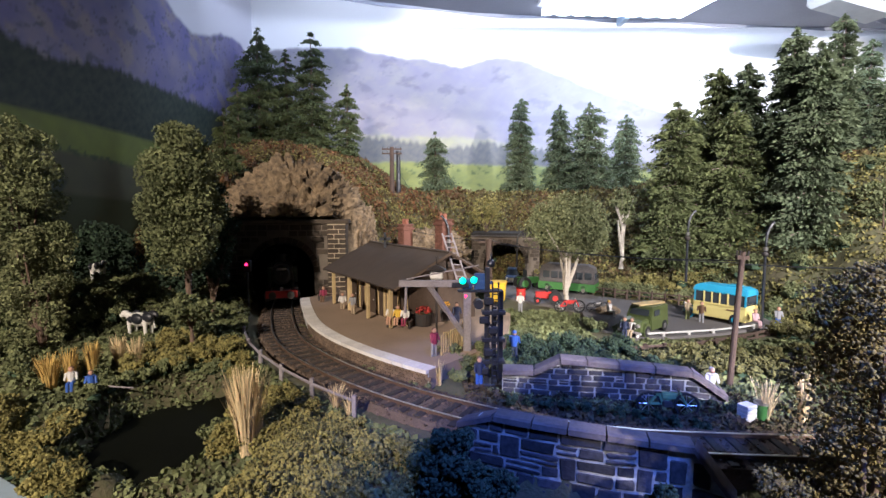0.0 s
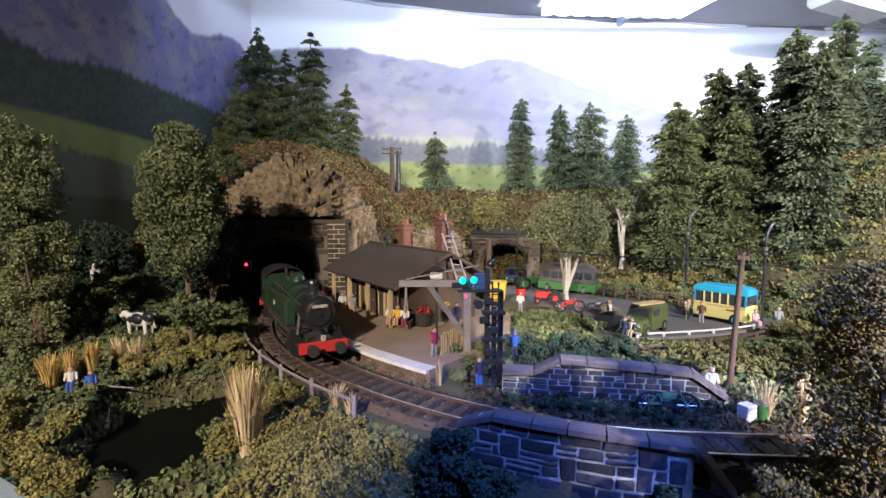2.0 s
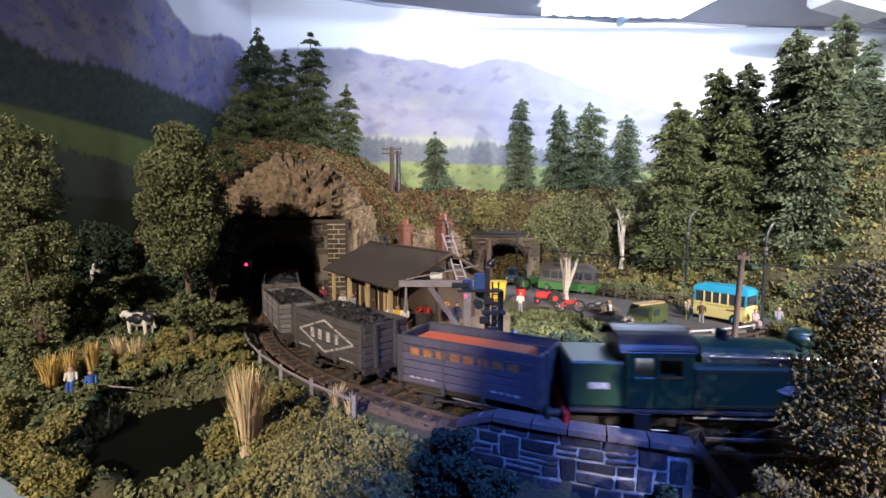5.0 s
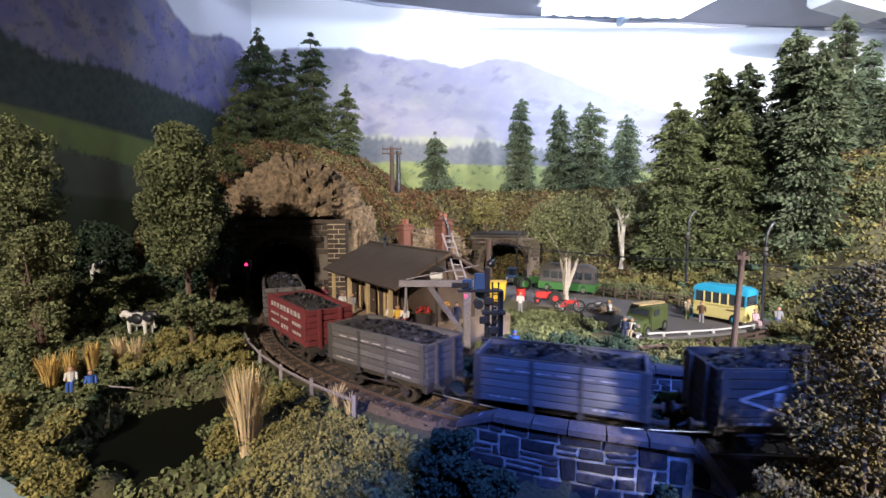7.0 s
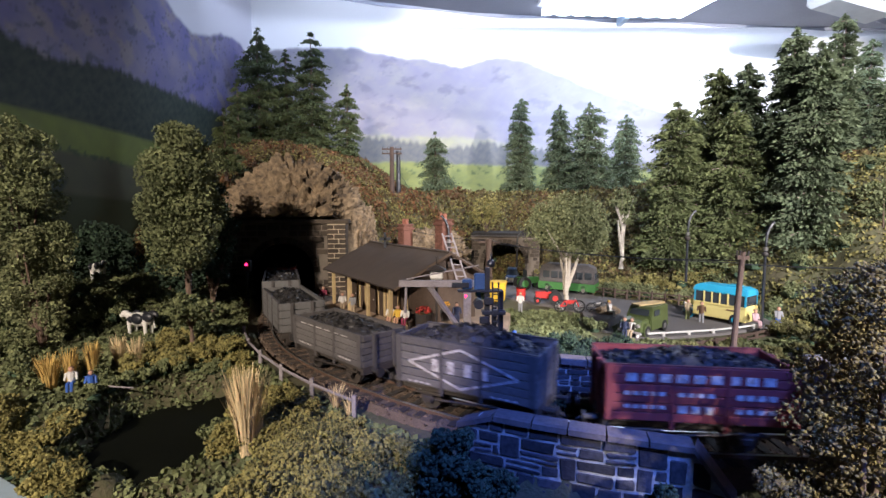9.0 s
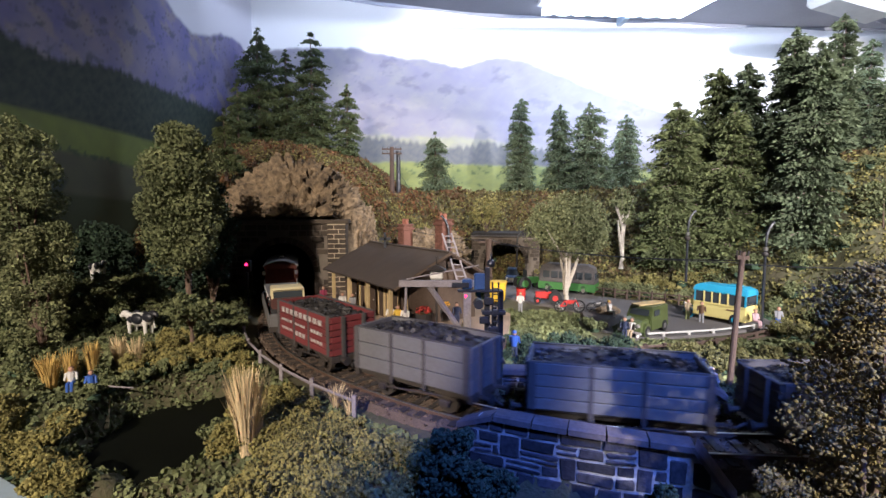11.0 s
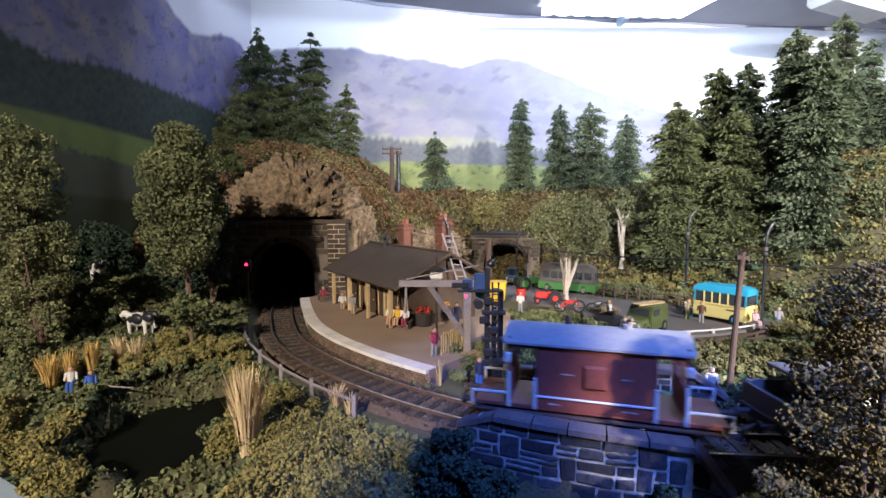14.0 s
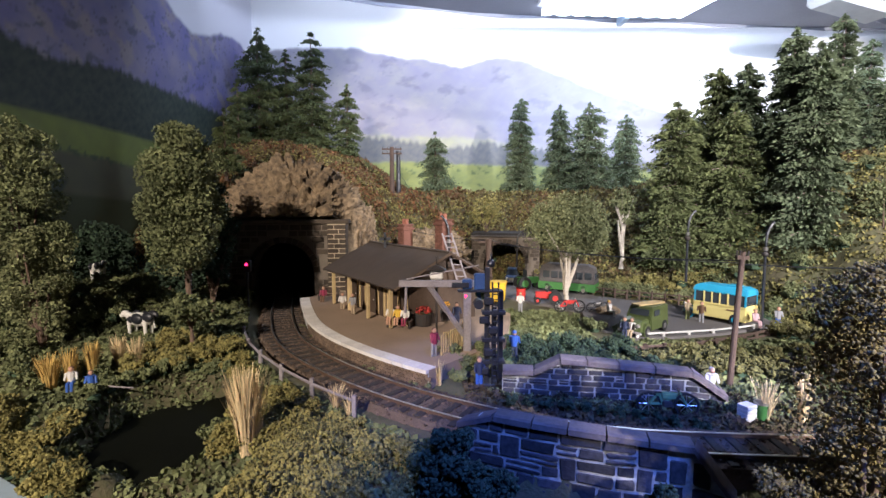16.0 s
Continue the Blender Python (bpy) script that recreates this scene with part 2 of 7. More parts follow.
# ---- the plan of the line ----
LINE = [(-56.64, 177.2), (-41.95, 129.41), (-31.27, 96.07), (-23.73, 72.23), (-20.24, 60.73), (-17.84, 53.12), (-16.17, 47.42), (-14.56, 42.74), (-12.72, 38.13), (-10.74, 34.63), (-8.3, 31.43),
        (-5.5, 28.5), (-2.46, 25.87), (0.88, 23.58), (4.49, 21.69), (8.35, 20.46), (12.37, 20.0), (17.34, 19.8), (24.31, 20.2), (35.95, 22.8), (53.81, 31.45), (84.52, 53.75), (125, 90), (165, 130)]


def smooth_line(points, n):
    p = np.array(points, float)
    p = np.vstack([2 * p[0] - p[1], p, 2 * p[-1] - p[-2]])
    out = []
    for i in range(1, len(p) - 2):
        a, b, c, d = p[i - 1:i + 3]
        for k in range(n):
            t = k / n
            out.append(.5 * (2 * b + (c - a) * t + (2 * a - 5 * b + 4 * c - d) * t * t + (3 * b - a - 3 * c + d) * t ** 3))
    out.append(p[-2])
    return np.array(out)


TRACK = smooth_line(LINE, 24)
RUN = np.r_[0, np.cumsum(np.hypot(*np.diff(TRACK, axis=0).T))]
RUN -= RUN[3 * 24]           # zero at the tunnel's inner bend


def on_line(s, side=0.0):
    """The point of the line at s, side centimetres to its inner side, and the heading there."""
    x, y = np.interp(s, RUN, TRACK[:, 0]), np.interp(s, RUN, TRACK[:, 1])
    dx = np.interp(s + .4, RUN, TRACK[:, 0]) - np.interp(s - .4, RUN, TRACK[:, 0])
    dy = np.interp(s + .4, RUN, TRACK[:, 1]) - np.interp(s - .4, RUN, TRACK[:, 1])
    k = math.hypot(dx, dy)
    return x - dy / k * side, y + dx / k * side, math.atan2(dy, dx)


SEEN = TRACK[(TRACK[:, 1] < 80) & (TRACK[:, 0] < 60)]


def off_line(x, y):
    """How far a point lies from the line, for arrays."""
    d = np.full(np.shape(x), 1e9)
    for px, py in SEEN[::3]:
        d = np.minimum(d, np.hypot(x - px, y - py))
    return d


def step(a, b, x):
    t = np.clip((x - a) / (b - a), 0, 1)
    return t * t * (3 - 2 * t)


# ---- the ground: one sheet over the baseboard ----
HILL = [(-60, 60), (-34, 56), (-22, 55), (-11, 57), (-4, 63), (5, 67.5), (11, 66.5), (17, 57), (25, 51), (30, 44), (33, 36), (38, 30), (70, 22), (110, 18)]


def beyond_hill(x, y):
    """How far a point lies behind the foot of the hill (below zero: before it)."""
    hx, hy = np.array(HILL).T
    out = y - np.interp(x, hx, hy)
    slope = np.interp(x, hx, np.gradient(hy, hx))
    return out / np.sqrt(1 + np.clip(slope, -1.5, 1.5) ** 2)


def lumps(x, y, k, seed):
    return (np.sin(x * k + seed) * np.cos(y * k * 1.3 + seed * 2) + np.sin(x * k * 2.3 + y * k * 1.7 + seed) * 0.5) / 1.5


def ground_height(x, y):
    x, y = np.asarray(x, float), np.asarray(y, float)
    d = off_line(x, y)
    z = np.full(x.shape, -0.2)
    # the field on the tunnel's outer side climbs gently
    left = step(-13, -30, x) * step(24, 42, y)
    z = z + 2.6 * left
    # bank before the line, and the drop under the near wall
    outer = (y < np.interp(x, SEEN[:, 0], SEEN[:, 1]))
    z = np.where(outer & (x > -14), z - 0.9 * step(2.2, 5, d), z)
    drop = step(-0.8, 1.2, x) * step(1.9, 2.5, d) * outer * step(24, 18, x)
    z = z - 5.5 * drop
    # hill behind
    b = beyond_hill(x, y)
    z = z + 12.3 * step(0, 16, b) + 5.0 * step(26, 60, x) * step(2, 24, b)
    z = z + 6.5 * step(-5, -17, x) * step(12, 34, b)
    # pond hollow
    r = np.hypot((x + 14.4) / 3.5, (y - 24.6) / 4.8)
    z = z - 1.9 * step(1.25, 0.8, r)
    rough = step(2.0, 4.5, d) * (1 - step(-3, -1, -b) * step(3, 8, x) * step(25, 30, y))
    z = z + rough * (0.35 * lumps(x, y, 0.55, 1.0) + 0.18 * lumps(x, y, 1.9, 4.0)) + step(1, 6, b) * 0.5 * lumps(x, y, 0.8, 2.0)
    z = z - 1.1 * step(13.5, 9.5, x * 0.55 + y)
    # formation of the line
    z = np.where((d < 3.4) & (y < 53.5), z * step(2.0, 3.4, d) + (-0.55) * (1 - step(2.0, 3.4, d)), z)
    return z


def build_ground():
    xs, ys = np.arange(-41, 100.1, 0.5), np.arange(9, 106.1, 0.5)
    gx, gy = np.meshgrid(xs, ys)
    gz = ground_height(gx, gy)
    d = off_line(gx, gy)
    bore = (gy > 53.0) & (d < 3.9) & (gz < 7.4)
    n, k = len(xs), len(ys)
    idx = np.arange(n * k).reshape(k, n)
    faces = np.stack([idx[:-1, :-1], idx[:-1, 1:], idx[1:, 1:], idx[1:, :-1]], -1).reshape(-1, 4)
    # front edge of the baseboard runs aslant before the pond
    keep = (gx * 0.55 + gy > 8.2)
    fk = keep.ravel()[faces].all(1) & ~bore.ravel()[faces].any(1)
    ob = raw("ground", np.stack([gx, gy, gz], -1).reshape(-1, 3), faces[fk], "soil", smooth=True)
    tagged(ob, "brown and green scatter-covered model landscape", "ground", kind="structure")


build_ground()


def build_yard():
    bm = B()
    slab(bm, [(5.5, 67), (10.8, 66.5), (14, 60), (17.6, 54.2), (21, 51.4), (25.5, 48.6), (29.5, 43.5), (29.0, 40.6), (26.0, 39.4), (22.4, 38.0), (19, 37.2), (15.0, 36.4), (12.6, 40.0), (13.5, 46), (9.5, 50.5),
              (5.8, 55), (4.6, 60)], -0.5, 0.0)
    tagged(part("yard_road", bm, "tarmac"), "grey gravelled goods yard road surface", "road", kind="structure")


build_yard()


# ---- room round the layout, boards and canopy ----
def build_room():
    for name, b, label in (("floor", (-160, 200, -170, 215, -104, -100), "dark carpeted room floor"), ("ceiling", (-160, 200, -170, 215, 130, 134), "dim plain room ceiling")):
        tagged(part(name, bx(B(), *b), "roomwall"), label, name, kind="structure")
    for name, b in (("wall_north", (-160, 200, 215, 219, -100, 130)), ("wall_south", (-160, 200, -174, -170, -100, 130)), ("wall_west", (-164, -160, -170, 215, -100, 130)), ("wall_east", (200, 204, -170, 215, -100, 130))):
        tagged(part(name, bx(B(), *b), "roomwall"), "dim grey painted room wall", "wall", kind="structure")
    bm = B()
    slab(bm, [(-43, 29.5), (-43, 135), (135, 135), (135, -20), (51.5, -20), (-0.5, 8.6)], -9, -7.5)
    tagged(part("baseboard", bm, "postwood"), "plywood baseboard under the model landscape", "baseboard", kind="structure")
    bm = B()
    m = Matrix.Translation((-43.2, 32.4, 0)) @ Matrix.Rotation(math.atan2(-0.55, 1), 4, "Z")
    bx(bm, 0, 110, -0.6, 0.3, -9, -1.0, 0.05, m)
    tagged(part("front_fascia", bm, "fascia"), "blue-grey painted fascia along the layout's front edge", "fascia", kind="structure")


build_room()


def ridge(u, pts):
    px, py = np.array(pts, float).T
    return np.interp(u, px, py)


def fbm(u, v, seed, k=1.0, n=4):
    out, a = np.zeros(np.shape(u)), 1.0
    for i in range(n):
        f = k * 2 ** i
        out = out + a * np.sin(u * f * 1.7 + seed * 3.1 + i * 1.3 + 1.8 * np.sin(v * f * 0.9 + seed + i)) * np.cos(v * f * 1.9 + seed * 1.7 + i * 2.1 + 1.5 * np.sin(u * f * 1.1 + i))
        a *= 0.55
    return out / 1.8


def picture_board(name, origin, along, width, z0, z1, paint, label, res=0.32):
    us, vs = np.arange(0, width + res, res), np.arange(z0, z1 + res, res)
    gu, gv = np.meshgrid(us, vs)
    o, a = np.array(origin, float), np.array(along, float)
    verts = np.stack([o[0] + a[0] * gu, o[1] + a[1] * gu, gv], -1).reshape(-1, 3)
    n, k = len(us), len(vs)
    idx = np.arange(n * k).reshape(k, n)
    faces = np.stack([idx[:-1, :-1], idx[:-1, 1:], idx[1:, 1:], idx[1:, :-1]], -1).reshape(-1, 4)
    m = mat(name + "_print", (0.5, 0.5, 0.5), 0.75, bump=0)
    M[name] = m
    nt = m.node_tree
    at = nt.nodes.new("ShaderNodeAttribute")
    at.attribute_name = "printed"
    bs = nt.nodes["Principled BSDF"]
    nt.links.new(at.outputs["Color"], bs.inputs["Base Color"])
    ob = raw(name, verts, faces, name)
    col = paint(gu.ravel(), gv.ravel())
    att = ob.data.color_attributes.new("printed", "FLOAT_COLOR", "POINT")
    att.data.foreach_set("color", np.c_[np.clip(col, 0, 1), np.ones(len(col))].ravel())
    mod = ob.modifiers.new("thickness", "SOLIDIFY")
    mod.thickness, mod.offset = 0.004, 1.0
    tagged(ob, label, "backscene", kind="backdrop")
    ob["kind"] = "structure"


def blend(a, b, k):
    return a * (1 - k[:, None]) + np.asarray(b) * k[:, None]


def paint_back(u, v):
    """Printed picture on the back board: pale hills, a wooded foot and bright fields under a white sky. u from the corner, v height."""
    n = len(u)
    col = np.tile(np.array([0.93, 0.94, 0.95]), (n, 1))
    top = ridge(u, [(0, 43), (12, 44), (22, 43.5), (35, 41.5), (45, 40), (52, 42), (58, 41.5), (66, 38), (80, 33), (95, 29), (140, 24)]) + 0.5 * fbm(u, v * 0, 2, 0.25)
    k = step(-0.4, 0.4, top - v)
    far = 1.12 * np.stack([0.40 + 0.05 * fbm(u, v, 1, 0.3), 0.39 + 0.05 * fbm(u, v, 1, 0.3), 0.47 + 0.03 * fbm(u, v, 5, 0.2)], -1)
    far = blend(far, (0.25, 0.25, 0.36), 0.55 * step(0.25, 0.6, fbm(u, v * 1.6, 9, 0.22)))
    far = blend(far, (0.52, 0.50, 0.50), 0.5 * step(0.3, 0.7, fbm(u, v * 2.2, 3, 0.35)))
    far = blend(far, (0.55, 0.57, 0.66), 0.35 * step(45, 80, u))
    hedges = step(0.06, 0.0, np.abs(fbm(u * 0.7 + v * 0.2, v * 1.5, 21, 0.45, 3))) * step(-0.3, 0.6, fbm(u, v, 13, 0.2, 2))
    far = blend(far, (0.30, 0.31, 0.40), 0.5 * hedges)
    col = blend(col, far, k)
    strip = step(-0.5, 0.5, 33 - 0.05 * u + 0.7 * fbm(u, v, 7, 0.3, 2) - v) * step(-0.4, 0.4, v - 31.2 + 0.05 * u - 0.5 * fbm(u, v, 4, 0.4, 2))
    col = blend(col, (0.36, 0.36, 0.47), 0.5 * strip)
    mid = step(-0.5, 0.5, 27.5 - 0.06 * u + 0.8 * fbm(u, v, 11, 0.3, 3) - v)
    meadow = np.stack([0.56 + 0.08 * fbm(u, v * 2, 6, 0.5), 0.56 + 0.07 * fbm(u, v * 2, 6, 0.5), 0.44 + 0.05 * fbm(u, v, 2, 0.5)], -1)
    col = blend(col, meadow, mid * step(70, 50, u))
    wood = step(-0.6, 0.6, ridge(u, [(0, 26), (20, 25.5), (28, 25), (34, 24.2), (42, 22.5), (50, 24), (60, 23), (90, 19)]) + 0.9 * fbm(u, v * 0, 8, 1.5, 3) - v)
    dark = np.stack([0.20 + 0.06 * fbm(u, v, 3, 1.2), 0.215 + 0.06 * fbm(u, v, 3, 1.2), 0.25 + 0.03 * fbm(u, v, 3, 1.2)], -1)
    col = blend(col, dark, 0.9 * wood)
    field = step(-0.4, 0.4, ridge(u, [(0, 17), (20, 19.2), (30, 20.0), (44, 19.3), (60, 19.0), (100, 17)]) + 0.25 * fbm(u, v, 2, 0.8, 2) - v)
    green = np.stack([0.44 + 0.06 * fbm(u, v * 2, 4, 0.8), 0.50 + 0.06 * fbm(u, v * 2, 4, 0.8), 0.17 + 0 * u], -1)
    green = blend(green, (0.17, 0.24, 0.10), 0.8 * step(0.35, 0.55, fbm(u, v * 1.4, 15, 0.7)))
    return blend(col, green, field) * (1 - np.maximum(0.34 * k, 0.43 * field))[:, None]


def paint_left(u, v):
    """Printed picture on the side board: a dark fell, a conifer wood and green fields. u from the front end towards the corner, v height."""
    n = len(u)
    col = np.tile(np.array([0.60, 0.60, 0.66]), (n, 1))
    top = 10.2 + ridge(u, [(0, 42), (30, 41), (38, 35.5), (43.3, 30.7), (51.4, 28.1), (55, 28.5), (62.8, 31.3), (70.5, 32.6), (78, 30)]) + 0.4 * fbm(u, v * 0, 3, 0.4, 3)
    fell = np.stack([0.18 + 0.055 * fbm(u, v, 2, 0.25), 0.17 + 0.05 * fbm(u, v, 2, 0.25), 0.31 + 0.04 * fbm(u, v, 5, 0.2)], -1)
    fell = blend(fell, (0.30, 0.27, 0.22), 0.5 * step(0.25, 0.6, fbm(u + v * 0.6, v, 6, 0.28)))
    scars = step(0.05, 0.0, np.abs(fbm(u + v * .7, v - u * .3, 31, 0.5, 4)))
    fell = blend(fell, (0.06, 0.065, 0.11), 0.55 * scars)
    fell = blend(fell, (0.07, 0.075, 0.11), 0.7 * step(0.35, 0.7, fbm(u - v, v * 1.4, 8, 0.4)))
    col = blend(col, fell, step(-0.4, 0.4, top - v))
    wood_top = 10.2 + ridge(u, [(0, 14), (16.5, 16.3), (23, 15.3), (32, 17), (44, 17), (58, 16.9), (78, 16)]) + 0.6 * fbm(u, v * 0, 2, 2.0, 3)
    wood = 0.75 * np.stack([0.042 + 0.03 * fbm(u, v, 5, 1.6), 0.062 + 0.035 * fbm(u, v, 5, 1.6), 0.05 + 0.015 * fbm(u, v, 5, 1.6)], -1)
    col = blend(col, wood, step(-0.4, 0.4, wood_top - v))
    f1 = 10.2 + ridge(u, [(0, 9), (15, 9.4), (24, 9.5), (36, 9.2), (50, 8.6), (78, 8.0)])
    grass = np.stack([0.17 + 0.02 * fbm(u, v, 9, 0.6), 0.21 + 0.03 * fbm(u, v, 9, 0.6), 0.05 + 0 * u], -1)
    col = blend(col, grass, step(-0.3, 0.3, f1 - v))
    f2 = 10.2 + ridge(u, [(0, 5), (15, 6.2), (30, 5.8), (50, 3.5), (78, 1)])
    stubble = 0.42 * np.stack([0.20 + 0.02 * fbm(u, v, 3, 0.6), 0.21 + 0.02 * fbm(u, v, 3, 0.6), 0.12 + 0 * u], -1)
    col = blend(col, stubble, step(-0.3, 0.3, f2 - v))
    bushes = step(0.1, 0.4, 0.9 - np.abs(v - f2) * 0.9 + 0.8 * fbm(u, v, 12, 1.3, 3) - 0.6)
    col = blend(col, (0.05, 0.075, 0.04), 0.9 * bushes)
    f3 = 10.2 + ridge(u, [(0, 1.5), (20, 1.6), (40, 0.5), (78, -2)])
    col = blend(col, (0.045, 0.055, 0.02), step(-0.3, 0.3, f3 - v))
    clump = step(0.0, 0.6, 2.0 - np.hypot((u - 22) / 3.2, (v - 12.6) / 1.9) + 0.4 * fbm(u, v, 4, 1.0, 3) - 1.0)
    return blend(col, (0.035, 0.05, 0.035), 0.95 * clump)


picture_board("back_scene", (-41, 106), (1, 0), 150, 8.0, 62.0, paint_back, "printed backscene of pale hills and fields under a white sky")
picture_board("side_scene", (-41, 28), (0, 1), 78, -8.0, 62.0, paint_left, "printed backscene of a dark fell with woods and fields")


def build_canopy():
    bm = B()
    back = [(-39, 83), (-20, 86.7), (4, 93.8), (20, 95.9), (42, 98), (68, 100.8), (93, 102.2)]
    slab(bm, back + [(90, 100.5), (57, 85), (50, 81.6), (-20, 80.5), (-39, 79)], 46.6, 47.8)
    tagged(part("canopy", bm, "board"), "grey-white canopy board over the layout", "canopy", kind="structure")
    bm = B()
    bmesh.ops.create_grid(bm, x_segments=60, y_segments=1, size=0.5)
    for v in bm.verts:
        u = v.co.x + .5
        v.co = Vector((-39 + 132 * u, float(np.interp(-39 + 132 * u, *np.array(back).T)) + 0.15, 46.9 - (0.75 + 0.2 * math.sin(u * 37) if v.co.y < 0 else 0)))
    ob = part("canopy_edging", bm, "board")
    ob.modifiers.new("thickness", "SOLIDIFY").thickness = 0.0015
    tagged(ob, "rumpled grey tape along the canopy's rear edge", "edging", kind="structure")
    lamp = thing("strip_light", P(31.7, 86.3, 46.2, 0, 0, 3), "white strip light glowing under the canopy", "lamp")
    part("housing", bx(B(), -14.6, 15.4, -7.4, 4.4, -0.15, 0.4, 0.1), "white", lamp)
    bm = B()
    pts = [(-13.4, -6.6), (15.2, -6.6), (12.6, 5.6)]
    for i in range(8):
        x = 12.0 - i * 3.2
        pts += [(x, 5.6), (x - .4, 5.0), (x - 1.2, 5.0), (x - 1.6, 5.6)]
    slab(bm, pts + [(-13.4, 5.6)], -1.2, -0.15)
    part("diffuser", bm, "lampface", lamp, "glowing diffuser with a notched edge")
    part("clip", bx(B(), 2.2, 3.2, 5.7, 9.6, -1.4, 0.3, 0.08), "fascia", lamp)
    vent = thing("fan_heater", P(69, 82.5, 44.0, 0, 6, 14), "white vented plastic unit hanging by the canopy", "heater")
    part("casing", bx(B(), -8, 6, -2.5, 3.5, -1.8, 6, 0.9), "white", vent)
    for i in range(18):
        x = -7 + i * 0.55
        part("slot", bx(B(), x, x + .22, -2.56, -2.44, -0.8, 0.9), "iron", vent)


build_canopy()


# ---- the line: ballast, sleepers, rails ----
GAUGE = 0.95


def ribbon(bm, s0, s1, ds, profile):
    """Sweeps a closed profile of (side, z) along the line."""
    rows = []
    for s in np.arange(s0, s1 + ds / 2, ds):
        rows.append([bm.verts.new((*on_line(s, a)[:2], z)) for a, z in profile])
    k = len(profile)
    for r, q in zip(rows, rows[1:]):
        for i in range(k):
            bm.faces.new((r[i], r[(i + 1) % k], q[(i + 1) % k], q[i]))
    bm.faces.new(rows[0])
    bm.faces.new(rows[-1][::-1])
    return bm


def build_track():
    track = thing("railway_track", Matrix(), "curved single railway track with dark sleepers on brown ballast", "track", kind="structure")
    part("ballast_bed", ribbon(B(), -110, 150, 1.0, [(-2.3, -0.75), (-1.75, -0.24), (1.75, -0.24), (2.3, -0.75)]), "ballast", track)
    n = 9000
    s, a = rng.uniform(8, 88, n), rng.uniform(-2.2, 2.2, n)
    pts = np.array([(*on_line(u, w)[:2], -0.21 - 0.8 * max(0, abs(w) - 1.75)) for u, w in zip(s, a)])
    v, f = leaves(pts, rng.uniform(0.10, 0.26, n), 0.8)
    tagged(raw("ballast_chips", v, f, "ballast", track), kind="stuff")
    for side in (-GAUGE, GAUGE):
        part("rail", ribbon(B(), -110, 150, 0.8, [(side - .07, -0.2), (side + .07, -0.2), (side + .05, -0.03), (side - .05, -0.03)]), "rail", track)
        part("rail_head", ribbon(B(), -110, 150, 0.8, [(side - .055, -0.03), (side + .055, -0.03), (side + .05, 0.0), (side - .05, 0.0)]), "steel", track)
    bm = bx(B(), -0.2, 0.2, -1.62, 1.62, -0.36, -0.17, 0.03)
    first = part("sleeper", bm, "sleeper", track)
    me = first.data
    x, y, h = on_line(6)
    first.matrix_basis = P(x, y, 0, rz=math.degrees(h))
    for s in np.arange(6.95, 92, 0.95):
        x, y, h = on_line(s)
        shared("sleeper", me, P(x, y, 0, rz=math.degrees(h) + rng.uniform(-1.5, 1.5)), track)


build_track()


# ---- the tunnel ----
def arched_wall(bm, w0, w1, top, r, spring, base, y0, y1, n=17):
    """A wall from w0 to w1 with an arched opening, y0 to y1 thick."""
    arc = [(r * math.cos(math.pi * i / (n - 1)), spring + r * math.sin(math.pi * i / (n - 1))) for i in range(n)]
    outline = [(w0, base), (w0, top), (w1, top), (w1, base), (r, base)] + arc + [(-r, base)]
    plate(bm, outline, y0, y1)


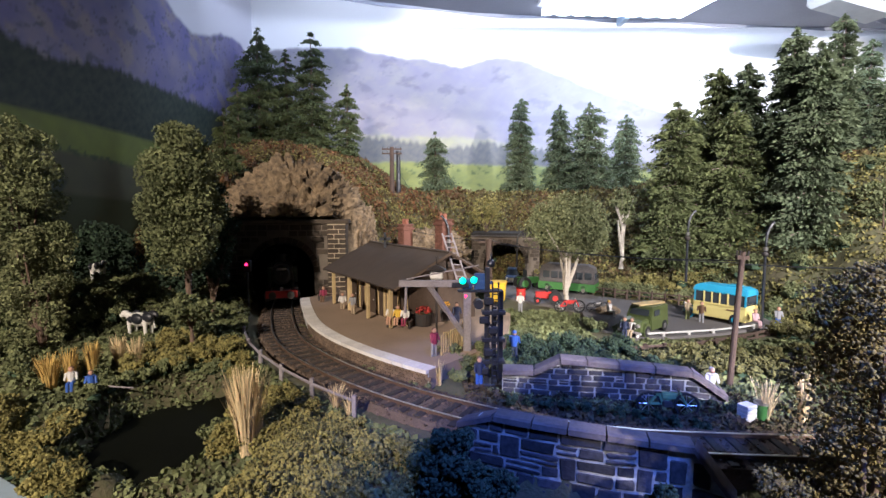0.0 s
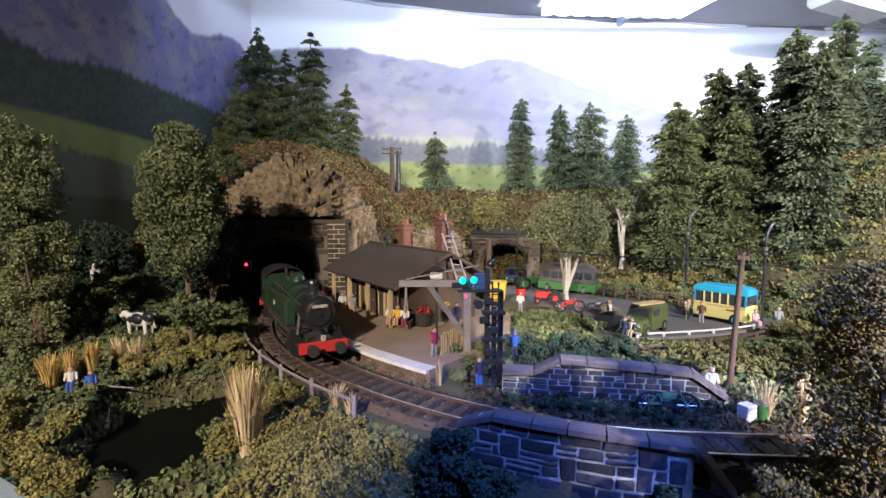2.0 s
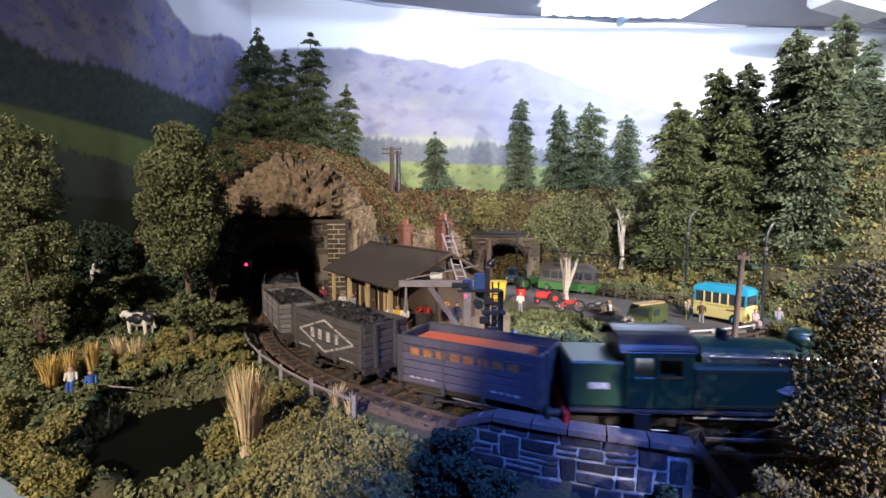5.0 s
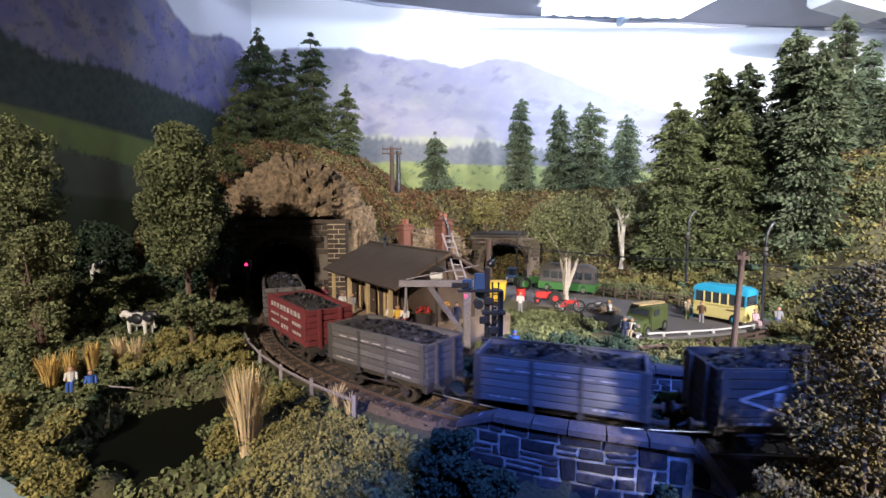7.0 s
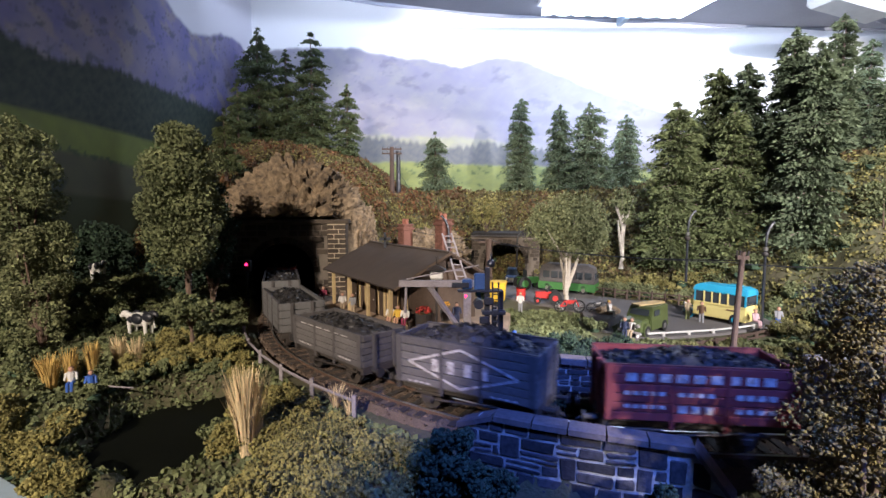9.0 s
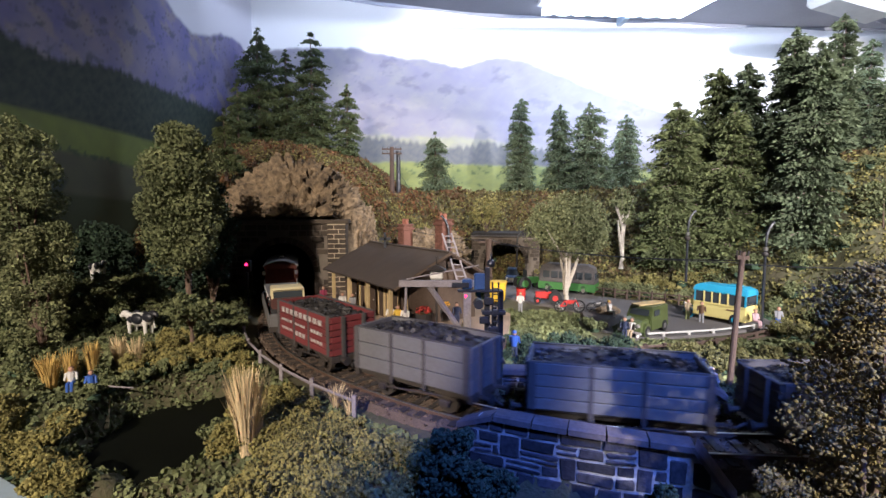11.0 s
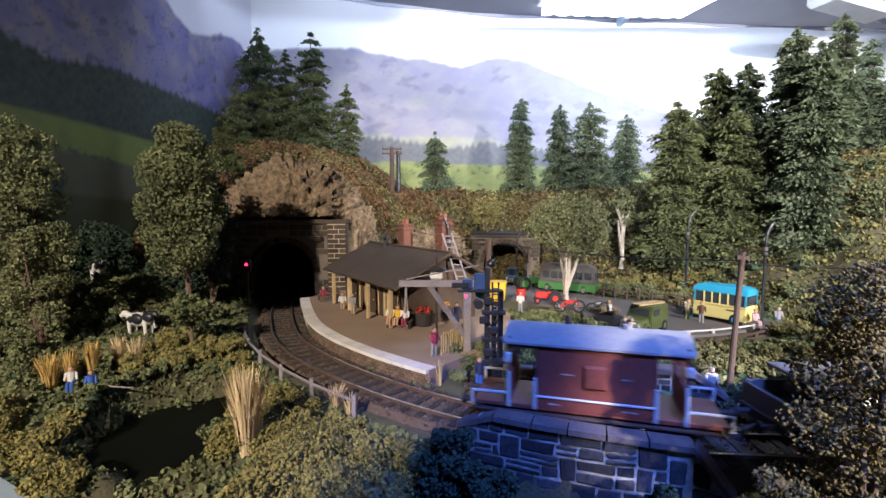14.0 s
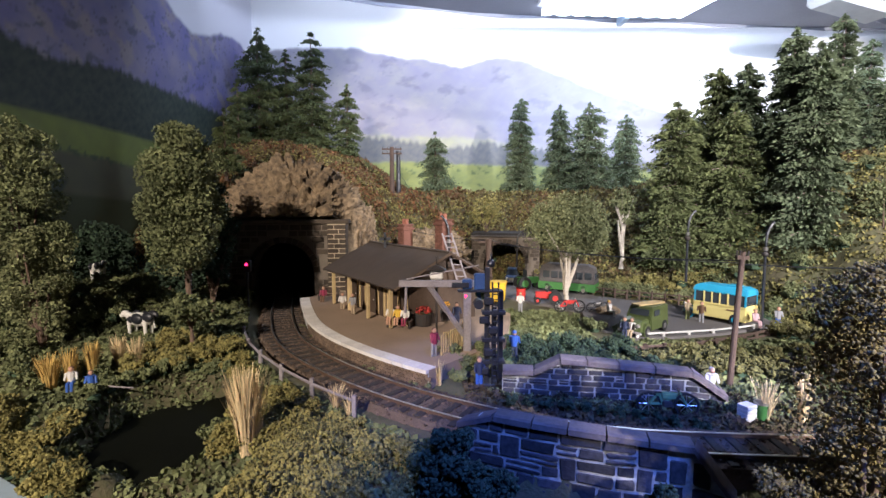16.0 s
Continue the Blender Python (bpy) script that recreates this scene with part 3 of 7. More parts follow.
def build_tunnel():
    x, y, h = on_line(20.2)
    m = P(x + 0.1, y, 0, rz=4)
    t = thing("tunnel_portal", m, "sooty stone portal with an arched mouth, toned darker for shade, right pier lit", "tunnel", kind="structure")
    bm = B()
    arched_wall(bm, -7.2, 6.9, 8.3, 3.35, 2.9, -0.8, 0, 2.2)
    part("facing", bm, "darkmortar", t)
    bm = bx(B(), -7.5, 7.2, -0.35, 2.3, 8.3, 8.75, 0.08)
    part("coping", bm, "portal", t)
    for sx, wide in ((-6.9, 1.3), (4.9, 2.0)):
        # right pier core takes the lit mortar tone, the left the shaded one
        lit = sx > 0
        part("pier_core", bx(B(), sx + .05, sx + wide - .05, -0.40, 0.4, -0.8, 8.3), "litmortar" if lit else "darkmortar", t)
        for i in range(17):
            z, cut = -.75 + i * .53, (.62 if i % 2 else .36) * wide
            for x0, x1 in ((0, cut - .04), (cut + .04, wide)):
                part("pier_stone", bx(B(), sx + x0, sx + x1, -0.46, 0.3, z, z + .45, 0.04), "portal", t)
    # stones of the face
    for row in range(13):
        z = -0.6 + row * 0.68
        u = -5.6 - (row % 2) * 0.5
        while u < 5.5:
            w = rng.uniform(0.9, 1.5)
            a, b = u + 0.05, min(u + w - 0.05, 5.55)
            u += w
            b = min(b, 4.85)
            mid, zc = (a + b) / 2, z + 0.34
            rr = math.hypot(mid, max(0, zc - 2.9)) if zc > 2.9 else abs(mid)
            if rr - (b - a) / 2 < 3.95 or b - a < 0.3:
                continue
            part("stone", bx(B(), a + .03, b - .03, -0.09, 0.1, z + 0.07, z + 0.61, 0.03), "portal", t)
    for i in range(17):
        a0, a1 = math.pi * i / 17 + 0.012, math.pi * (i + 1) / 17 - 0.012
        bm = B()
        plate(bm, [(3.3 * math.cos(a0), 2.9 + 3.3 * math.sin(a0)), (3.95 * math.cos(a0), 2.9 + 3.95 * math.sin(a0)), (3.95 * math.cos(a1), 2.9 + 3.95 * math.sin(a1)), (3.3 * math.cos(a1), 2.9 + 3.3 * math.sin(a1))], -0.16, 0.3)
        part("voussoir", bm, "portal", t)
    # lining follows the line into the hill
    bm = B()
    rows = []
    prof = [(-3.7, -0.8)] + [(-3.7 * math.cos(math.pi * i / 12), 2.9 + 3.7 * math.sin(math.pi * i / 12)) for i in range(13)] + [(3.7, -0.8)]
    for s in np.arange(-106, 20.1, 3.0):
        rows.append([bm.verts.new((*on_line(s, a)[:2], z)) for a, z in prof])
    for r, q in zip(rows, rows[1:]):
        for i in range(len(prof)):
            j = (i + 1) % len(prof)
            bm.faces.new((r[i], r[j], q[j], q[i]))
    bm.faces.new(rows[0])
    ob = part("tunnel_lining", bm, "boreblack")
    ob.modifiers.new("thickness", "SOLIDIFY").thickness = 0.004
    tagged(ob, "near-black tunnel lining under the hill", "tunnel", kind="structure")
    lamp = thing("tunnel_signal", P(-18.9, 46.0, 0.55), "small signal post with a red light", "signal")
    part("post", rod(B(), (0, 0, -1.2), (0, 0, 3.6), 0.12), "black", lamp)
    part("lamp_housing", bx(B(), -0.35, 0.35, -0.2, 0.3, 3.4, 4.5, 0.06), "black", lamp)
    part("red_lamp", ball(B(), (0, -0.22, 4.1), 0.15), "redlamp", lamp, "glowing red lamp")


build_tunnel()


# ---- rock face over the tunnel ----
def build_rock(name, centre, sx, sy, sz, seed, label, turn=0.0):
    bm = B()
    bmesh.ops.create_icosphere(bm, subdivisions=6, radius=1)
    noise.seed_set(seed)
    for v in bm.verts:
        p = v.co.copy()
        q = Vector((p.x * 1.1 + p.z * 0.7, p.y * 1.2, p.z * 1.5 - p.x * 0.8)) * 2.6 + Vector((seed, 0, seed * .5))
        q += 0.5 * noise.noise_vector(p * 2.2)
        near = noise.voronoi(q)[0]
        crack = min(0.16, near[1] - near[0]) / 0.16
        small = noise.voronoi(q * 2.3)[0]
        slab_q = Vector((q.x * 0.9 + q.z * 1.4, q.y * 2.0, q.z * 3.4 - q.x * 1.6))
        flake = noise.voronoi(slab_q)[0]
        k = 0.93 + 0.12 * noise.noise(p * 1.7) + 0.10 * crack + 0.06 * min(0.18, small[1] - small[0]) / 0.18 + 0.10 * noise.cell(q) * crack + 0.05 * noise.cell(slab_q) + 0.04 * min(0.2, flake[1] - flake[0]) / 0.2 + 0.025 * noise.noise(p * 18)
        v.co = Vector((p.x * sx * k, p.y * sy * k, p.z * sz * k))
        wx, wy, wz = v.co.x + centre[0], v.co.y + centre[1], v.co.z + centre[2]
        if wz < 9.0 and wx < -10.5 and wy < 55.4:
            v.co.y = 55.4 - centre[1]           # stays behind the portal
        if wz < 7.2 and off_line(np.array([wx]), np.array([wy]))[0] < 4.3:
            v.co.z = 7.2 - centre[2]            # clear of the tunnel
    ob = part(name, bm, "rock")
    ob.matrix_basis = P(*centre, rz=turn)
    tagged(ob, label, "rock", kind="structure")


build_rock("rock_face", (-17.6, 57.5, 7.6), 7.4, 4.6, 7.2, 3, "craggy plaster rock face above the tunnel")
build_rock("rock_face", (-10.4, 58.0, 4.6), 2.5, 3.0, 5.4, 8, "craggy brown rock outcrop beside the tunnel", 15)
build_rock("rock_face", (-1.5, 66.5, 3.2), 5.0, 3.0, 3.6, 12, "low craggy rock face behind the station")


# ---- near retaining wall, and the wall beyond the line ----
def stone_wall(name, path, z_base, tops, thick, label, courses, course_h, width, coping_h=0.55, uneven=0.22):
    """A wall along path (a list of x, y), its front to the camera; tops: height at each point."""
    w = thing(name, Matrix(), label, "wall", kind="structure")
    p = np.array(path, float)
    run = np.r_[0, np.cumsum(np.hypot(*np.diff(p, axis=0).T))]

    def spot_at(s, out):
        x, y = np.interp(s, run, p[:, 0]), np.interp(s, run, p[:, 1])
        i = min(max(np.searchsorted(run, s) - 1, 0), len(p) - 2)
        d = (p[i + 1] - p[i]) / np.hypot(*(p[i + 1] - p[i]))
        return x + d[1] * out, y - d[0] * out, math.degrees(math.atan2(d[1], d[0]))

    bm = B()
    rows = []
    for s in np.arange(0, run[-1] + 0.01, run[-1] / 40):
        top = float(np.interp(s, run, tops))
        a, b = spot_at(s, 0), spot_at(s, -thick)
        rows.append([bm.verts.new((a[0], a[1], z_base)), bm.verts.new((a[0], a[1], top)), bm.verts.new((b[0], b[1], top)), bm.verts.new((b[0], b[1], z_base))])
    for r, q in zip(rows, rows[1:]):
        for i in range(4):
            bm.faces.new((r[i], r[(i + 1) % 4], q[(i + 1) % 4], q[i]))
    bm.faces.new(rows[0])
    bm.faces.new(rows[-1][::-1])
    part("core", bm, "mortar", w)
    blocked = []
    for c in range(courses):
        z1 = max(tops) - 0.02 - c * course_h
        taken, blocked = blocked, []
        s = -rng.uniform(0, width)
        while s < run[-1]:
            inside = [q for q in taken if q[0] - 0.2 < s < q[1] - 0.01]
            if inside:
                s = inside[0][1]
                continue
            wd = width * rng.uniform(0.5, 1.5)
            ahead = [q[0] for q in taken if q[0] > s]
            end = min([s + wd] + ahead)
            a, b = max(s, 0) + 0.055, min(end, run[-1]) - 0.055
            s = end
            if b - a < 0.2:
                continue
            mid = (a + b) / 2
            if z1 > np.interp(mid, run, tops) + 0.1:
                continue
            tall = 1
            if c < courses - 1 and b - a < width * 1.1 and rng.random() < uneven:
                tall = 2
                blocked.append((a - 0.035, b + 0.035))
            x, y, h = spot_at(mid, 0.0)
            hw = (b - a) / 2
            cuts = [(z1 - tall * course_h, z1)]
            if tall == 1 and rng.random() < uneven * 0.7:
                zm = z1 - course_h * rng.uniform(.4, .6)
                cuts = [(z1 - course_h, zm), (zm, z1)]
            for za, zb in cuts:
                bm = bx(B(), -hw, hw, -0.03 - rng.uniform(0, 0.06), 0.1, za + course_h * .11, zb - course_h * .10, course_h * .07)
                for v in bm.verts:
                    v.co += Vector((rng.normal(0, .025), 0, rng.normal(0, .02))) * (course_h / .5)
                st = part("stone", bm, "stone", w)
                st.matrix_basis = P(x, y, 0, rz=h + rng.uniform(-1.5, 1.5))
    s = 0.0
    while s < run[-1] - 0.2:
        wd = min(rng.uniform(1.3, 1.9), run[-1] - s)
        a, b = s, s + wd
        za, zb = float(np.interp(a, run, tops)), float(np.interp(b, run, tops))
        x0, y0, h = spot_at(a + 0.03, 0)
        x1, y1, _ = spot_at(b - 0.03, 0)
        bm = B()
        o = Vector((x1 - x0, y1 - y0, 0)).normalized()
        nrm = Vector((o.y, -o.x, 0))
        A, Bp = Vector((x0, y0, za)), Vector((x1, y1, zb))
        q = []
        for pt in (A, Bp):
            for out, up in ((0.22, 0), (0.22, coping_h * 0.8), (0.1, coping_h), (-thick - 0.1, coping_h), (-thick - 0.1, 0)):
                q.append(bm.verts.new(pt + nrm * out + Vector((0, 0, up))))
        for i in range(5):
            bm.faces.new((q[i], q[(i + 1) % 5], q[5 + (i + 1) % 5], q[5 + i]))
        bm.faces.new(q[:5])
        bm.faces.new(q[5:][::-1])
        part("coping_stone", bm, "coping", w)
        s += wd
    return w


near_path = [(0.7, 21.2), (1.5, 20.5), (4.1, 19.35), (7.0, 18.35), (9.8, 17.7), (10.9, 16.9)]
stone_wall("retaining_wall", near_path, -6.5, [0.2, 0.95, 0.95, 0.9, 0.8, -0.9], 0.5, "dark stone retaining wall with pale worn mortar below the track", 11, 0.52, 1.15, coping_h=0.3)
far_path = [(3.3, 26.0), (5.1, 25.7), (6.0, 25.5), (9.0, 25.1), (13.0, 24.5), (14.7, 24.0)]
stone_wall("lineside_wall", far_path, -0.8, [0.95, 1.0, 1.75, 1.58, 1.35, 0.2], 0.5, "dark stone lineside wall with pale mortar", 8, 0.31, 0.85, coping_h=0.34, uneven=0.1)


# ---- platform ----
PLAT_Z = 0.75


def build_platform():
    p = thing("platform", Matrix(), "curved gravel station platform with a white edge", "platform", kind="structure")
    edge = [on_line(s, 2.05)[:2] for s in np.arange(24.5, 52.6, 1.0)]
    back = [(4.5, 33.5), (6.0, 42), (3.0, 52), (-4, 58), (-12, 53)]
    slab(B_ := B(), edge + back, -0.8, PLAT_Z - 0.06)
    part("surface", B_, "gravel", p)
    for s in np.arange(24.5, 52.4, 1.0):
        q = [on_line(s + 0.02, 1.8)[:2], on_line(s + 0.98, 1.8)[:2], on_line(s + 0.98, 2.75)[:2], on_line(s + 0.02, 2.75)[:2]]
        part("edge_slab", slab(B(), q, PLAT_Z - 0.22, PLAT_Z + rng.uniform(-0.01, 0.01)), "edge", p)
    for row in range(5):
        for i, s in enumerate(np.arange(34 + (row % 2) * 0.25, 52.3, 0.5)):
            z = PLAT_Z - 0.24 - row * 0.21
            q = [on_line(s + 0.02, 1.93)[:2], on_line(s + 0.46, 1.93)[:2], on_line(s + 0.46, 2.1)[:2], on_line(s + 0.02, 2.1)[:2]]
            part("brick", slab(B(), q, z - 0.18, z), "brick", p)
    q = [on_line(s, 2.0)[:2] for s in np.arange(24.5, 52.6, 1)] + [on_line(s, 2.2)[:2] for s in np.arange(52.5, 24.4, -1)]
    part("wall_core", slab(B(), q, -0.8, PLAT_Z - 0.2), "mortar", p)


build_platform()


# ---- the train ----
M["loco_green"] = mat("loco_green", (0.022, 0.052, 0.026), 0.35, 0.3, 500, 60, 0.1, second=(0.018, 0.036, 0.022))
M["rodsteel"] = mat("oily_rod_steel", (0.22, 0.21, 0.20), 0.4, 0.3, metal=0.7)
M["smokebox"] = mat("smokebox_black", (0.016, 0.017, 0.02), 0.35, 0.3, 500, 60, 0.1, second=(0.03, 0.028, 0.026))
M["orange_line"] = mat("orange_lining", (0.09, 0.045, 0.02), 0.5, 0.1)
M["bauxite"] = mat("bauxite_brown", (0.25, 0.065, 0.045), 0.6, 0.25, 500, 60, 0.1)
M["vanroof"] = mat("grey_van_roof", (0.40, 0.39, 0.37), 0.8, 0.2, 500, 60, 0.1)
M["coal"] = mat("coal", (0.028, 0.026, 0.026), 0.55, 0.3, 500, 60, 0.5, island=0.5)
M["w_purple"] = mat("faded_purple_grey_board", (0.10, 0.088, 0.115), 0.75, 0.35, 500, 60, 0.2, per_object=0.15)
M["w_grey"] = mat("worn_grey_board", (0.13, 0.118, 0.118), 0.8, 0.45, 500, 50, 0.2, second=(0.07, 0.065, 0.065), per_object=0.25)
M["w_pale"] = mat("pale_grey_board", (0.20, 0.19, 0.20), 0.8, 0.45, 500, 50, 0.2, second=(0.16, 0.15, 0.15), per_object=0.2)
M["w_red"] = mat("faded_red_board", (0.17, 0.026, 0.03), 0.75, 0.35, 500, 60, 0.2, second=(0.14, 0.035, 0.035), per_object=0.15)
M["w_dark"] = mat("sooty_board", (0.085, 0.078, 0.078), 0.8, 0.4, 500, 60, 0.2, second=(0.045, 0.04, 0.04), per_object=0.2)
M["w_steel"] = mat("steel_grey_side", (0.15, 0.15, 0.155), 0.6, 0.3, 500, 40, 0.15, second=(0.10, 0.085, 0.075))
M["chassis"] = mat("grimy_underframe", (0.035, 0.03, 0.028), 0.7, 0.35, 500, 60, 0.3, second=(0.06, 0.045, 0.035))
M["lettering"] = mat("worn_white_lettering", (0.55, 0.53, 0.52), 0.7, 0.5, 600, 300, 0.1, second=(0.22, 0.18, 0.18))
M["worn_orange"] = mat("worn_orange_lettering", (0.42, 0.17, 0.05), 0.7, 0.45, 600, 300, 0.1)
M["orange"] = mat("orange_load", (0.72, 0.14, 0.03), 0.7, 0.15)


def wheelset(parent, x, r=0.62, half=0.78):
    bm = B()
    for y in (-half, half):
        rod(bm, (x, y - .12, r), (x, y + .12, r), r, r, 18)
        rod(bm, (x, y + (.1 if y > 0 else -.1), r), (x, y + (.2 if y > 0 else -.2), r), r * 0.3, r * 0.3, 10)
    rod(bm, (x, -half, r), (x, half, r), 0.1)
    return part("wheelset", bm, "chassis", parent)


def underframe(t, L, w=1.25, z=1.05):
    part("solebar", bx(B(), -L, L, -w, -w + 0.2, z, z + 0.3, 0.02), "chassis", t)
    part("solebar", bx(B(), -L, L, w - 0.2, w, z, z + 0.3, 0.02), "chassis", t)
    for sx in (-1, 1):
        part("headstock", bx(B(), sx * L - 0.15, sx * L + 0.15, -w - .25, w + .25, z - 0.05, z + 0.35, 0.03), "chassis", t)
        for sy in (-0.85, 0.85):
            bm = B()
            rod(bm, (sx * (L + .1), sy, z + .15), (sx * (L + .75), sy, z + .15), 0.13)
            rod(bm, (sx * (L + .75), sy, z + .15), (sx * (L + .86), sy, z + .15), 0.25, 0.25, 12)
            part("buffer", bm, "iron", t)
        bm = B()
        for i in range(3):
            rod(bm, (sx * (L + .2 + i * .25), 0, z - i * .12), (sx * (L + .45 + i * .25), 0, z - .15 - i * .1), 0.06)
        part("coupling", bm, "iron", t)
    for x in (-L * 0.56, L * 0.56):
        wheelset(t, x)
        for sy in (-1, 1):
            bm = B()
            y = sy * (w - 0.05)
            plate(bm, [(x - .45, z + .02), (x + .45, z + .02), (x + .2, z - .65), (x - .2, z - .65)], y - .04, y + .04)
            bx(bm, x - .22, x + .22, y + sy * .02 - .1, y + sy * .02 + .1, z - .58, z - .3, 0.03)
            bx(bm, x - .75, x + .75, y - .08, y + .08, z - .2, z - .08, 0.03)
            part("axle_guard", bm, "chassis", t)
    for sy in (-1, 1):
        rodm = B()
        rod(rodm, (-1.6, sy * (w + .1), z - .35), (1.9, sy * (w + .1), z - .05), 0.06)
        part("brake_lever", rodm, "iron", t)


def coal_heap(t, L, w, z, hgt, name="coal_load", material="coal"):
    n = 700
    x, y = rng.uniform(-L, L, n), rng.uniform(-w, w, n)
    zz = z + hgt * (1 - (x / L) ** 2) * (1 - (y / w) ** 2) + rng.uniform(-.05, .08, n)
    bm = B()
    bmesh.ops.create_grid(bm, x_segments=16, y_segments=8, size=1)
    for v in bm.verts:
        a, b = v.co.x, v.co.y
        v.co = Vector((a * L, b * w, z + hgt * (1 - a * a) * (1 - b * b) + 0.06 * math.sin(a * 23 + b * 31)))
    heap = part(name, bm, material, t)
    v, f = leaves(np.stack([x, y, zz], -1), rng.uniform(.15, .35, n), 0.9)
    tagged(raw("lump", v, f, material, heap), kind="stuff")


def bars(t, y, rows, material="lettering"):
    """Worn lettering as plain bars: rows of (x0, x1, z0, z1, number of bars)."""
    for x0, x1, z0, z1, n in rows:
        step_x = (x1 - x0) / n
        bm = B()
        for i in range(n):
            bx(bm, x0 + i * step_x + step_x * 0.17, x0 + (i + 1) * step_x - step_x * 0.17, y - 0.012, y + 0.012, z0 + (z1 - z0) * .12, z1 - (z1 - z0) * .12)
        part("lettering", bm, material, t)


def wagon(label, material, planks=6, L=3.68, top=3.75, load="coal", mark="", frame_mat="w_dark", tall=0.25):
    t = thing("open_wagon", Matrix(), label, "wagon", "wagons of the goods train")
    underframe(t, L - 0.05)
    z0, w = 1.42, 1.52
    ph = (top - z0) / planks
    part("wagon_floor", bx(B(), -L, L, -w + .05, w - .05, 1.34, 1.5), "w_dark", t)
    for sy in (-1, 1):
        for i in range(planks):
            j = 0.012 * rng.uniform(-1, 1)
            part("plank", bx(B(), -L, L, sy * w - .07 + j, sy * w + .07 + j, z0 + i * ph + .02, z0 + (i + 1) * ph - .02, 0.02), material, t)
        for x in (-1.05, 1.05):
            part("strap", bx(B(), x - .09, x + .09, sy * (w + .09) - .03, sy * (w + .09) + .03, 1.1, top, 0.015), frame_mat, t)
        for x in (-L + .16, L - .16):
            part("corner_plate", bx(B(), x - .17, x + .17, sy * (w + .08) - .02, sy * (w + .08) + .02, z0, top, 0.01), frame_mat, t)
    for sx in (-1, 1):
        for i in range(planks):
            part("end_plank", bx(B(), sx * L - .07, sx * L + .07, -w + .06, w - .06, z0 + i * ph + .02, z0 + (i + 1) * ph - .02, 0.02), material if material != "w_purple" else "w_dark", t)
        for y in (-.7, .7):
            part("end_stanchion", bx(B(), sx * (L + .1) - .09, sx * (L + .1) + .09, y - .12, y + .12, 1.1, top, 0.02), frame_mat, t)
    part("top_rim", bx(bx(B(), -L, L, -w - .04, -w + .1, top - .02, top + .04), -L, L, w - .1, w + .04, top - .02, top + .04), frame_mat, t)
    y = -w - 0.095
    if load == "coal":
        coal_heap(t, L - .12, w - .12, top - .35, tall + .35)
    elif load == "orange":
        part("wagon_load", bx(B(), -L + .5, L - .8, -.8, .7, top - .7, top - .2, 0.1), "orange", t, "bright orange load")
    if mark == "diamond":
        for a, b in (((-2.9, 2.55), (0, 3.5)), ((0, 3.5), (2.9, 2.55)), ((2.9, 2.55), (0, 1.6)), ((0, 1.6), (-2.9, 2.55))):
            bm = B()
            d = Vector((b[0] - a[0], b[1] - a[1])).normalized()
            n = Vector((-d.y, d.x)) * 0.06
            plate(bm, [(a[0] + n.x, a[1] + n.y), (b[0] + n.x, b[1] + n.y), (b[0] - n.x, b[1] - n.y), (a[0] - n.x, a[1] - n.y)], y - .012, y + .012)
            part("diamond_line", bm, "lettering", t)
        for i, x in enumerate((-1.35, -.5, .4, 1.25)):
            bm = bx(B(), x - .2, x + .16, y - .012, y + .012, 2.25, 2.85)
            part("lettering", bm, "lettering", t)
        bars(t, y, [(-3.0, -1.6, 1.5, 1.62, 4), (1.5, 2.9, 1.5, 1.62, 4)])
    elif mark == "rows":
        bars(t, y, [(-3.0, 2.9, 3.05, 3.5, 9), (-3.0, -1.3, 2.5, 2.72, 5), (-.9, .6, 2.5, 2.72, 4), (1.3, 2.9, 2.45, 2.75, 4), (-3.0, -1.3, 1.95, 2.15, 5), (1.3, 2.9, 1.9, 2.15, 4), (-.9, .6, 1.8, 2.2, 3)])
    elif mark == "orange":
        bars(t, y, [(-3.0, 2.9, 2.85, 3.3, 8)], "worn_orange")
        bars(t, y, [(-3.0, -1.4, 1.7, 1.85, 4), (1.4, 2.9, 1.75, 1.9, 4)])
    elif mark == "worn":
        bars(t, y, [(-3.0, -1.4, 1.62, 1.74, 5), (1.5, 2.8, 1.6, 1.72, 4), (-2.8, 2.6, 2.9, 2.98, 6)])
    return t


DRIVERS, RODS = [], []


